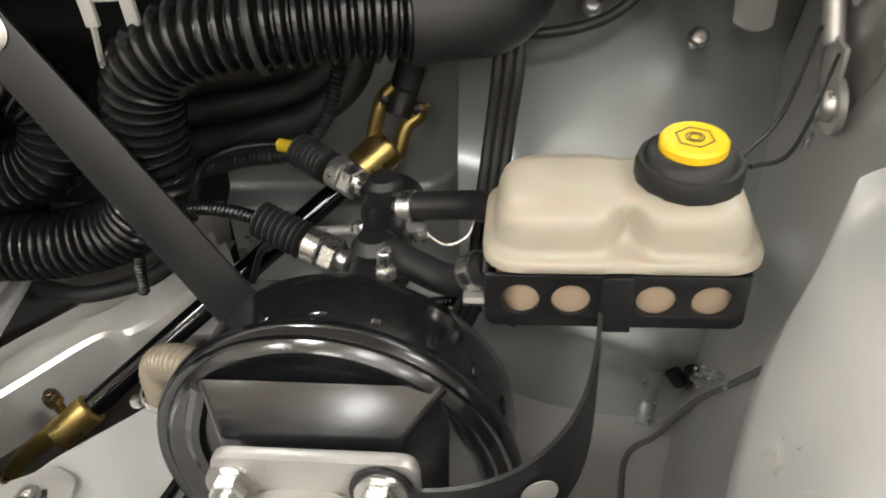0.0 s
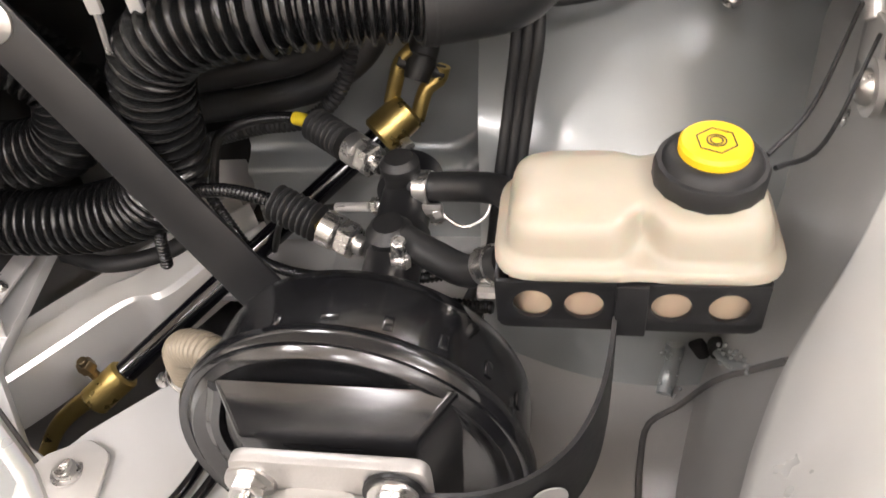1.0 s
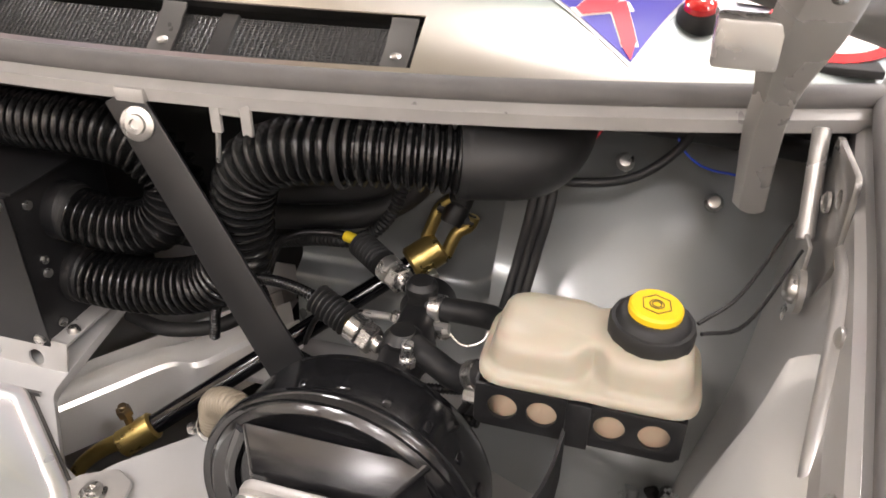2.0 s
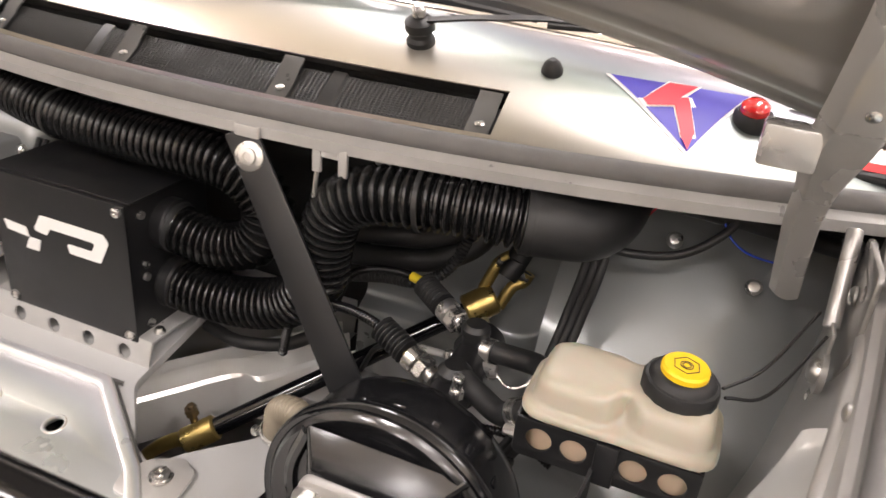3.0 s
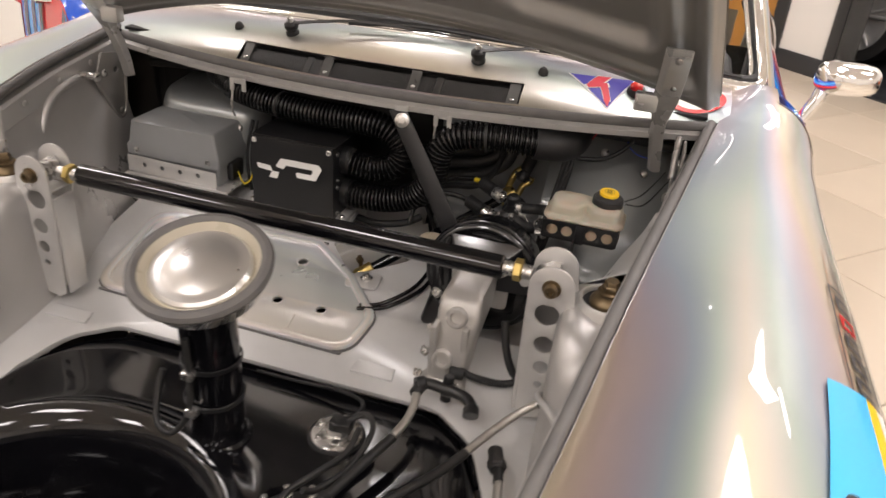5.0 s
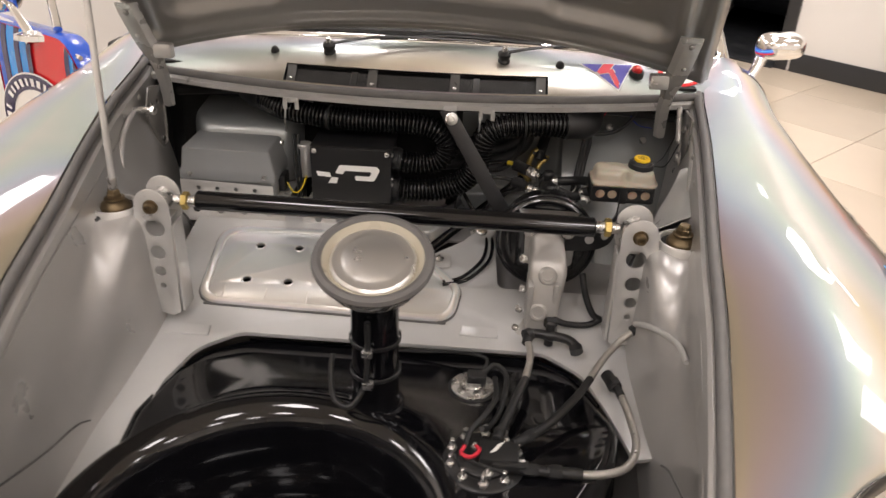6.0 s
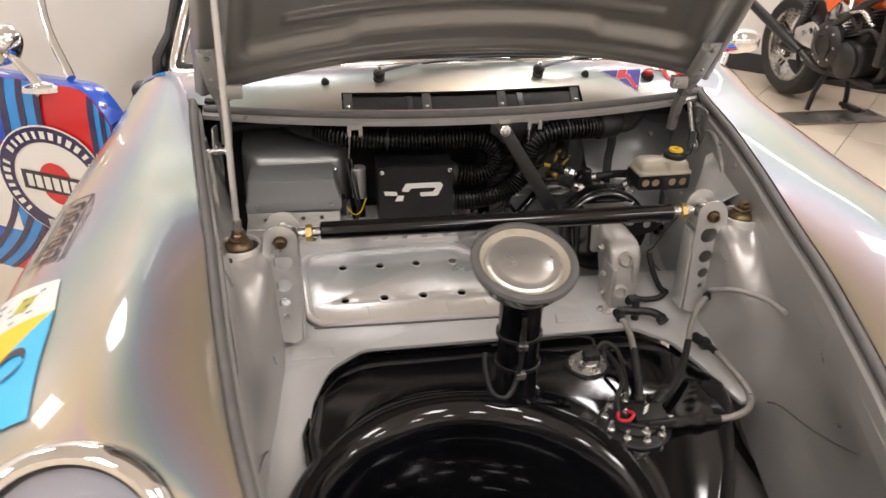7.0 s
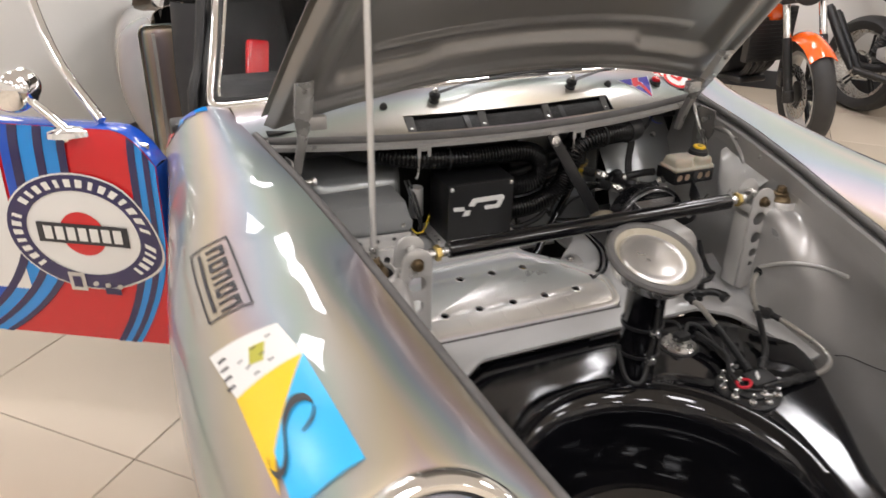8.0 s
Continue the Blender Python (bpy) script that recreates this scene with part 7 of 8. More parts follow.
part("cap_top", lathe([(0.0215, 0.0125), (0.0205, 0.0142), (0.0192, 0.0165), (0.0165, 0.018), (0.0, 0.018)], 48, CP, CD), "matt_black", cap)
part("float_cap", lathe([(0.0150, 0.0), (0.0150, 0.0035), (0.0138, 0.005), (0.0, 0.005)], 48, CP + Vector((0.0004, -0.0006, 0.018)), CD), "yellow", res, "bright yellow centre cap")
for r in (0.0042, 0.0028):
    part("cap_mark", lathe([(r, 0), (r, 0.0003), (r - 0.0006, 0.0003), (r - 0.0006, 0)], 24, CP + Vector((0.0006, -0.0008, 0.0231)), CD, False), "ink", res)
part("cap_mark", lathe([(0.0088, 0), (0.0088, 0.0003), (0.0082, 0.0003), (0.0082, 0)], 6, CP + Vector((0.0006, -0.0008, 0.0231)), CD, False), "ink", res)
for a, b, c in (((0.468, 0.280, 0.748), (0.492, 0.312, 0.752), (0.520, 0.365, 0.775)), ((0.470, 0.272, 0.747), (0.497, 0.300, 0.740), (0.527, 0.352, 0.765))):
    part("sensor_wire", tube([a, b, c], 0.0012, 6, 0.008), "rubber", res, "thin black sensor wire")
under(res, (0.412, 0.268, 0.685))

rb = thing("reservoir_bracket", "black perforated steel bracket round reservoir", "bracket", (0.41, 0.236, 0.685))
part("front_band", moved(plate(rounded([(-0.060, -0.0155), (0.0565, -0.0155), (0.0575, 0.0150), (-0.0595, 0.0150)], [0.006, 0.006, 0.001, 0.001]), [circle(x - 0.411, 0.0005, 0.0088, 24) for x in (0.3675, 0.3905, 0.4285, 0.4530)], 0.0025, 0.0005), facing(*FRONT, (0.411, 0.2325, 0.7005))), "satin_black", rb)
for xa in (0.3505, 0.4665):
    part("side_band", box(xa, xa + 0.0025, 0.2335, 0.300, 0.686, 0.7155, 0.0006), "satin_black", rb)
strip = [(0.304, 0.160, 0.632, 0.040), (0.330, 0.1585, 0.634, 0.040), (0.352, 0.160, 0.637, 0.042), (0.372, 0.166, 0.642, 0.046), (0.388, 0.178, 0.648, 0.050), (0.398, 0.195, 0.654, 0.052), (0.403, 0.213, 0.662, 0.050), (0.4055, 0.230, 0.675, 0.042)]
cen = catmull([(x, y, z) for x, y, z, h in strip], 5)
hh = catmull([(h, 0, 0) for x, y, z, h in strip], 5)
part("arm", thick(grid([[c + Vector((0, 0, d * h.x / 2)) for d in (-1, -0.3, 0.3, 1)] for c, h in zip(cen, hh)]), 0.0022), "satin_black", rb, "curved black arm")
part("arm_eye", lathe([(0.0145, 0), (0.0145, 0.0022)], 24, (0.3085, 0.1615, 0.650), (0, -1, 0.1)), "satin_black", rb)
for x, y, z, d in ((0.348, 0.1575, 0.640, (0.05, -1, 0)), (0.377, 0.1665, 0.646, (0.35, -1, 0))):
    part("arm_hole", lathe([(0.0085, 0), (0.0085, 0.0008), (0, 0.0008)], 20, (x, y, z), d), "bay", rb, "hole showing the panel behind")
part("tongue", box(0.404, 0.418, 0.2285, 0.2315, 0.684, 0.716, 0.0008), "satin_black", rb)
under(rb, (0.41, 0.236, 0.685))

# ---- flat stay from the cowl to the servo ----
stay = thing("cowl_stay", "flat black steel stay bolted under cowl lip", "stay", (0.16, 0.31, 0.63))
p0, p1 = Vector((0.0672, 0.3425, 0.8050)), Vector((0.1870, 0.3135, 0.613))
d = (p1 - p0).normalized()
w = d.cross(Vector((0.2, -1, 0.2))).normalized()
n = w.cross(d).normalized()
L = (p1 - p0).length
part("strap", moved(plate(rounded([(-0.014, -0.012), (0.014, -0.012), (0.0165, L + 0.012), (-0.0165, L + 0.012)], [0.002, 0.002, 0.014, 0.014]), [], 0.004, 0.001), facing(w, d, p0)), "stay", stay)
part("washer", lathe([(0.0125, 0.0), (0.0125, 0.002), (0.0075, 0.0035), (0.007, 0.006), (0.004, 0.0065), (0.0035, 0.004), (0, 0.004)], 24, p0 + d * 0.012 - n * 0.002 * (1 if n.y > 0 else -1), n if n.y < 0 else -n), "steel", stay, "button head screw and washer")
part("top_block", box(0.059, 0.083, 0.338, 0.352, 0.811, 0.822, 0.002), "edge", stay)
under(stay, (0.16, 0.31, 0.63))
for x, y in ((-0.252, 0.352), (0.143, 0.348)):
    cl = thing("lip_clip", "pale folded clip hanging under cowl lip", "clip", (x, y, 0.81), "cowl lip clips")
    part("leg", box(-0.016, -0.008, 0.0, 0.004, -0.018, 0.006, 0.001), "edge", cl)
    part("leg", box(0.008, 0.016, 0.0, 0.004, -0.018, 0.006, 0.001), "edge", cl)
    part("foot", box(-0.008, 0.008, 0.0, 0.004, -0.004, 0.006, 0.001), "edge", cl)
    part("wire", tube([(-0.012, 0.002, -0.016), (-0.014, 0.0, -0.05), (-0.015, 0.01, -0.07)], 0.002, 6, 0.01), "steel", cl)

# ---- air hoses and black control box ----
BX = thing("heater_control_box", "matt black metal box with white emblem", "control box", (-0.125, 0.37, 0.585))
part("case", merge(box(-0.206, -0.046, 0.318, 0.430, 0.582, 0.727, 0.002), box(-0.21, -0.042, 0.32, 0.434, 0.727, 0.7295, 0.0008)), "satin_black", BX)
part("front_cover", moved(plate(rounded([(-0.082, -0.073), (0.082, -0.073), (0.082, 0.073), (-0.082, 0.073)], 0.003), [], 0.003, 0.0006), facing(*FRONT, (-0.126, 0.316, 0.655))), "satin_black", BX)
EMB = facing(*FRONT, (-0.126, 0.3143, 0.655))
for pts in ([(-0.068, 0.012), (-0.040, 0.010), (-0.043, 0.020), (-0.071, 0.022)][::-1], [(-0.040, 0.010), (-0.026, 0.010), (-0.030, -0.003), (-0.047, -0.003)][::-1]):
    part("emblem", moved(plate(rounded(pts, 0.001), [], 0.0008, 0.0), EMB), "white_mark", BX, "white geometric emblem")
hookp = [(-0.033, 0.020), (-0.022, 0.038), (0.054, 0.038), (0.060, 0.030), (0.048, 0.006), (0.010, 0.006), (0.008, 0.016), (0.038, 0.016), (0.044, 0.026), (-0.012, 0.026), (-0.016, 0.018)]
part("emblem", moved(plate(rounded(hookp, 0.003, 4), [], 0.0008, 0.0), EMB), "white_mark", BX)
for x, z in ((-0.200, 0.721), (-0.052, 0.721), (-0.200, 0.590), (-0.052, 0.590)):
    part("screw", lathe([(0.0052, 0), (0.005, 0.003), (0.003, 0.0045), (0.0022, 0.0045), (0.002, 0.003), (0, 0.003)], 14, (x, 0.3145, z), (0, -1, 0)), "steel", BX)
for z in (0.690, 0.625):
    part("port", lathe([(0.026, 0.0), (0.026, 0.014), (0.024, 0.016)], 28, (-0.048, 0.37, z), (1, 0, 0)), "satin_black", BX)
    for dz in (-0.030, 0.022):
        part("port_screw", lathe([(0.0042, 0), (0.004, 0.003), (0, 0.004)], 10, (-0.0455, 0.335, z + dz), (1, 0, 0)), "steel", BX)
under(BX, (-0.125, 0.37, 0.585))

for nm, pts, r in (
    ("air_hose", [(-0.345, 0.455, 0.782), (-0.28, 0.405, 0.776), (-0.18, 0.385, 0.768), (-0.09, 0.38, 0.766), (-0.01, 0.38, 0.766), (0.035, 0.38, 0.758), (0.064, 0.38, 0.730), (0.052, 0.376, 0.695), (0.010, 0.372, 0.682), (-0.048, 0.37, 0.690)], 0.0245),
    ("air_hose", [(0.315, 0.385, 0.780), (0.27, 0.372, 0.784), (0.22, 0.364, 0.784), (0.175, 0.36, 0.778), (0.147, 0.36, 0.760), (0.134, 0.362, 0.725), (0.125, 0.366, 0.682), (0.094, 0.370, 0.646), (0.045, 0.370, 0.628), (-0.008, 0.370, 0.623), (-0.048, 0.37, 0.625)], 0.0255)):
    h = thing(nm, "thick black corrugated air hose curling under cowl", "air hose", pts[4])
    part("hose", ribbed(pts, r, 0.0082, 0.0058, 30, 7), "hose", h)
    a, b = Vector(pts[-1]), Vector(pts[-2])
    part("end_cuff", rod(a, a.lerp(b, 0.35), r + 0.001, 28), "rubber", h, "plain rubber cuff")
    part("cable_tie", lathe([(r + 0.0004, -0.0022), (r + 0.0016, -0.0018), (r + 0.0016, 0.0018), (r + 0.0004, 0.0022)], 28, Vector(pts[2]), Vector(pts[3]) - Vector(pts[1]), False), "matt_black", h, "thin black cable tie")
    under(h, pts[4])
el = thing("rubber_elbow", "smooth black rubber elbow on end of air hose", "elbow", (0.335, 0.40, 0.775))
part("elbow", tube([(0.300, 0.380, 0.781), (0.325, 0.39, 0.779), (0.348, 0.41, 0.775), (0.360, 0.445, 0.778), (0.362, 0.50, 0.79)], 0.0275, 24, 0.008), "matt_black", el)
part("band", lathe([(0.0278, -0.003), (0.0288, 0), (0.0278, 0.003)], 28, (0.307, 0.3835, 0.7805), (1, 0.3, -0.05), False), "rubber", el)
under(el, (0.335, 0.40, 0.775))
el2 = thing("rubber_elbow", "smooth dark duct at end of air hose", "elbow", (-0.36, 0.47, 0.78))
part("duct", tube([(-0.33, 0.44, 0.781), (-0.37, 0.475, 0.782), (-0.40, 0.53, 0.786), (-0.41, 0.58, 0.79)], 0.0245, 22, 0.01), "matt_black", el2)
under(el2, (-0.36, 0.47, 0.78))


def angle_bracket(name, x0, x1, z0, z1, y, depth, holes, label):
    """Folded sheet: an upright front with holes and a flat top behind it."""
    ob = thing(name, label, "bracket", ((x0 + x1) / 2, y, z0))
    w, h = (x1 - x0) / 2, (z1 - z0) / 2
    cx, cz = (x0 + x1) / 2, (z0 + z1) / 2
    hl = [circle(-w + 2 * w * (k + 0.75) / (holes + 0.5), 0.0, 0.0078, 18) for k in range(holes)]
    part("front", moved(plate(rounded([(-w, -h), (w - 0.004, -h), (w, h), (-w, h)], 0.003), hl, 0.003, 0.0008), facing((1, 0, 0), (0, 0.18, 1), (cx, y + 0.002, cz))), "alu", ob)
    part("top", box(x0, x1, y + 0.004, y + depth, z1 - 0.004, z1 - 0.001, 0.0008), "alu", ob)
    part("back_leg", box(x0, x1, y + depth - 0.003, y + depth, z0, z1 - 0.004, 0.0008), "alu", ob)
    for c in hl:
        hx = sum(p[0] for p in c) / len(c)
        part("hole_lip", moved(lathe([(0.0078, -0.0018), (0.0092, -0.0018), (0.0078, -0.0006)], 18, (0, 0, 0), (0, 0, 1), False), facing((1, 0, 0), (0, 0.18, 1), (cx + hx, y + 0.002, cz))), "steel", ob)
    under(ob, ((x0 + x1) / 2, y, z0))
    return ob


angle_bracket("box_bracket", -0.232, -0.028, 0.548, 0.588, 0.312, 0.13, 4, "bare aluminium bracket with four holes under black box")
angle_bracket("box_bracket", -0.497, -0.266, 0.548, 0.600, 0.312, 0.15, 4, "bare aluminium bracket with four holes under grey housing")
for x in (-0.035, -0.222):
    sc = thing("bracket_screw", "small button head screw on bracket", "screw", (x, 0.335, 0.588), "bracket screws")
    part("head", lathe([(0.006, -0.002), (0.006, 0.001), (0.004, 0.004), (0.002, 0.004), (0, 0.003)], 14), "steel", sc)

ecu = thing("fuse_box", "grey plastic electrical housing with sloping lid", "electrical box", (-0.39, 0.39, 0.60))
def slabring(x0, x1, y0, y1, z, r=0.006):
    return [Vector((x, y, z)) for x, y in rounded([(x0, y0), (x1, y0), (x1, y1), (x0, y1)], r, 4)]
part("base", loft([slabring(-0.490, -0.292, 0.335, 0.455, 0.600), slabring(-0.490, -0.292, 0.335, 0.455, 0.640)]), "grey_box", ecu)
part("lid", loft([slabring(-0.494, -0.288, 0.328, 0.460, 0.636), slabring(-0.494, -0.288, 0.328, 0.460, 0.655), slabring(-0.490, -0.291, 0.331, 0.458, 0.660), slabring(-0.486, -0.302, 0.338, 0.452, 0.700), slabring(-0.482, -0.306, 0.343, 0.448, 0.7035)]), "grey_box", ecu, "sloping grey lid")
part("side_plate", moved(plate(rounded([(-0.10, -0.018), (0.098, -0.018), (0.098, 0.012), (-0.10, 0.018)], 0.003), [circle(-0.062 + 0.040 * k, 0.0, 0.005, 14) for k in range(4)], 0.002, 0.0005), facing(*FRONT, (-0.392, 0.3255, 0.618))), "alu", ecu, "perforated metal side plate")
part("plug", box(-0.292, -0.278, 0.36, 0.40, 0.605, 0.64, 0.003), "matt_black", ecu)
part("plug_wire", tube([(-0.280, 0.38, 0.62), (-0.262, 0.37, 0.60), (-0.245, 0.365, 0.61), (-0.232, 0.37, 0.64)], 0.0017, 8, 0.006), "yellow_wire", ecu, "yellow wire")
for x in (-0.470, -0.312):
    part("lid_screw", lathe([(0.0055, 0), (0.005, 0.002), (0, 0.003)], 12, (x, 0.3275, 0.648), (0, -1, 0)), "steel", ecu)
under(ecu, (-0.39, 0.39, 0.60))
gal = thing("relay_bundle", "dark wires and steel relay between housings", "wiring", (-0.245, 0.40, 0.60))
part("relay", rod((-0.245, 0.42, 0.62), (-0.245, 0.42, 0.695), 0.017), "alu", gal)
for k in range(2):
    part("wire", tube([(-0.262 + 0.008 * k, 0.40, 0.57), (-0.252 + 0.006 * k, 0.375 + 0.006 * k, 0.61), (-0.262 + 0.010 * k, 0.39, 0.66), (-0.27 + 0.01 * k, 0.43, 0.71)], 0.0032, 6, 0.01), "rubber", gal)
under(gal, (-0.245, 0.40, 0.60))

# ---- steering shaft ----
sh = thing("steering_shaft", "black steering shaft with yellow passivated joints", "steering shaft", (0.12, 0.41, 0.50))
A, B = Vector((0.024, 0.322, 0.494)), Vector((0.2335, 0.483, 0.6195))
part("shaft", rod(A, B, 0.0095, 18), "gloss_black", sh)
ax = (B - A).normalized()
part("lower_joint", merge(rod(A - ax * 0.024, A + ax * 0.012, 0.0135, 18), tube([A - ax * 0.016, A - ax * 0.036 + Vector((-0.004, 0.006, 0.002)), A - ax * 0.056 + Vector((-0.010, 0.004, -0.004)), A - ax * 0.068 + Vector((-0.012, -0.006, -0.016))], lambda s, f: 0.0085 - 0.002 * f, 12, 0.004)), "gold", sh, "yellow passivated lower joint")
part("pinch_bolt", merge(hexnut(A + Vector((-0.014, 0.0, 0.016)), (-0.2, -0.2, 1), 0.007, 0.010), rod(A + Vector((-0.012, 0, 0.0)), A + Vector((-0.015, -0.002, 0.030)), 0.004)), "bronze", sh)
part("upper_yoke", merge(rod(B - ax * 0.004, B + ax * 0.030, 0.0165, 20), tube([B + ax * 0.026 + Vector((-0.011, 0.002, 0.008)), Vector((0.2475, 0.503, 0.658)), Vector((0.2525, 0.507, 0.670)), Vector((0.2625, 0.509, 0.679))], 0.0062, 10, 0.004), tube([B + ax * 0.026 + Vector((0.009, -0.003, -0.005)), Vector((0.2695, 0.503, 0.647)), Vector((0.280, 0.507, 0.654)), Vector((0.284, 0.509, 0.664))], 0.0062, 10, 0.004)), "gold", sh, "yellow passivated upper yoke")
part("cross_pin", merge(rod((0.250, 0.506, 0.672), (0.285, 0.508, 0.658), 0.006), lathe([(0.010, -0.012), (0.0125, 0), (0.010, 0.012)], 16, (0.267, 0.507, 0.667), (0.3, 0.5, 0.8))), "matt_black", sh, "dark joint spider")
part("column", rod((0.268, 0.509, 0.672), (0.290, 0.560, 0.735), 0.012), "matt_black", sh)
part("clamp_screw", hexnut(B + ax * 0.01 + Vector((0.012, -0.014, -0.006)), (0.6, -0.7, -0.2), 0.006, 0.008), "steel", sh)
under(sh, (0.12, 0.41, 0.50))
tabp = thing("shelf_tab", "grey rounded tab plate with hex socket screw", "tab plate", (0.066, 0.214, 0.54))
part("plate", moved(plate(rounded([(-0.030, -0.028), (0.026, -0.022), (0.024, 0.016), (0.006, 0.024), (-0.020, 0.012), (-0.034, -0.006)], 0.010), [], 0.004, 0.001), Matrix.Translation((0, 0, 0.004)) @ Euler((SLOPE, 0, 0)).to_matrix().to_4x4()), "alu", tabp)
part("screw", merge(lathe([(0.0105, 0.006), (0.0105, 0.0075)], 22), lathe([(0.0075, 0.0075), (0.0075, 0.011), (0.006, 0.013), (0.003, 0.013), (0.003, 0.010), (0, 0.010)], 18)), "steel", tabp, "button head screw with washer")

# ---- wiring ----
def cable(name, pts, r, m, label, rib=0.0):
    ob = thing(name, label, "cable", pts[0])
    part("run", ribbed(pts, r, rib, r * 0.22, 12, 5) if rib else tube(pts, r, 10, 0.007), m, ob)
    under(ob, pts[0])
    return ob


for k in range(3):
    o = 0.0065 * k
    cable("wiring_loom", [(0.352 + o * 0.5, 0.47, 0.80), (0.350 + o, 0.425, 0.742), (0.343 + o, 0.415, 0.69), (0.335 + o, 0.395, 0.64), (0.325 + o, 0.385, 0.58), (0.30 + o, 0.37, 0.53)], 0.0040, "matt_black", "black sleeved wiring loom against bulkhead")
cable("earth_cable", [(0.345, 0.44, 0.752), (0.376, 0.45, 0.742), (0.42, 0.46, 0.748), (0.452, 0.475, 0.772), (0.465, 0.49, 0.80)], 0.004, "rubber", "black cable curving across footwell panel")
cable("red_wire", [(0.400, 0.47, 0.80), (0.391, 0.46, 0.782), (0.376, 0.45, 0.766), (0.360, 0.44, 0.756), (0.345, 0.44, 0.752)], 0.0010, "red_wire", "thin red wire under cowl")
cable("blue_wire", [(0.445, 0.49, 0.80), (0.447, 0.48, 0.782), (0.455, 0.475, 0.768), (0.472, 0.475, 0.757), (0.497, 0.48, 0.752)], 0.0010, "blue_wire", "thin blue wire under cowl")
w1 = cable("switch_cable", [(0.210, 0.413, 0.677), (0.192, 0.420, 0.678), (0.165, 0.428, 0.672), (0.140, 0.434, 0.662), (0.118, 0.438, 0.645), (0.10, 0.44, 0.60)], 0.0042, "hose", "black ribbed cable to brake switch", 0.0030)
part("marker_sleeve", tube([(0.210, 0.413, 0.677), (0.202, 0.4165, 0.678), (0.194, 0.4195, 0.678)], 0.0048, 10, 0.004), "yellow_wire", w1, "yellow marker sleeve", Matrix.Translation((-0.210, -0.413, -0.677)))
cable("switch_cable", [(0.205, 0.335, 0.673), (0.186, 0.340, 0.675), (0.16, 0.348, 0.672), (0.13, 0.356, 0.660), (0.10, 0.36, 0.63), (0.09, 0.36, 0.59)], 0.0048, "hose", "black ribbed cable to brake switch", 0.0032)
cable("floor_cable", [(0.10, 0.43, 0.60), (0.131, 0.408, 0.56), (0.16, 0.393, 0.556), (0.20, 0.385, 0.556), (0.26, 0.385, 0.556), (0.32, 0.39, 0.56), (0.36, 0.38, 0.55)], 0.0048, "hose", "black ribbed cable along bay floor", 0.0034)
cable("floor_cable", [(0.12, 0.40, 0.55), (0.155, 0.376, 0.552), (0.20, 0.37, 0.552), (0.26, 0.365, 0.556), (0.33, 0.355, 0.56)], 0.0048, "hose", "black ribbed cable along bay floor", 0.0034)
for dz, dy, r in ((0.0, 0.0, 0.0125), (0.024, 0.006, 0.0115), (0.046, 0.012, 0.012)):
    cable("sleeved_cable", [(0.05, 0.500 + dy, 0.632 + dz), (0.084, 0.492 + dy, 0.640 + dz), (0.137, 0.488 + dy, 0.650 + dz), (0.190, 0.490 + dy, 0.662 + dz), (0.231, 0.498 + dy, 0.690 + dz), (0.245, 0.51 + dy, 0.730 + dz)], r, "matt_black", "thick black sleeved cable behind air hoses")
cable("floor_cable", [(0.07, 0.482, 0.612), (0.10, 0.478, 0.622), (0.14, 0.474, 0.634), (0.18, 0.474, 0.640), (0.208, 0.480, 0.662), (0.224, 0.49, 0.70), (0.228, 0.50, 0.75)], 0.0065, "rubber", "black ribbed cable behind hoses", 0.0042)
cable("floor_cable", [(-0.03, 0.40, 0.56), (0.02, 0.385, 0.565), (0.07, 0.39, 0.575), (0.10, 0.40, 0.59)], 0.007, "rubber", "black cable beside cross member")
for k in range(2):
    cable("brake_line", [(0.155 + 0.012 * k, 0.335, 0.555), (0.16 + 0.012 * k, 0.27, 0.552), (0.15 + 0.014 * k, 0.215, 0.545), (0.115 + 0.010 * k, 0.165 - 0.008 * k, 0.536), (0.08, 0.150 - 0.010 * k, 0.532)], 0.0036, "gloss_black", "thin black brake line on shelf")
bot = thing("washer_bottle", "white plastic washer bottle with blue cap", "bottle", (0.372, -0.55, 0.31))
part("bottle", loft([slabring(-0.045, 0.045, -0.06, 0.06, 0.0, 0.015), slabring(-0.048, 0.048, -0.062, 0.062, 0.01, 0.018), slabring(-0.046, 0.046, -0.060, 0.060, 0.14, 0.018), slabring(-0.036, 0.036, -0.05, 0.05, 0.165, 0.02)]), "white_plastic", bot)
part("cap", lathe([(0.024, 0.165), (0.024, 0.185), (0.020, 0.19), (0, 0.19)], 24), "blue", bot, "blue screw cap")

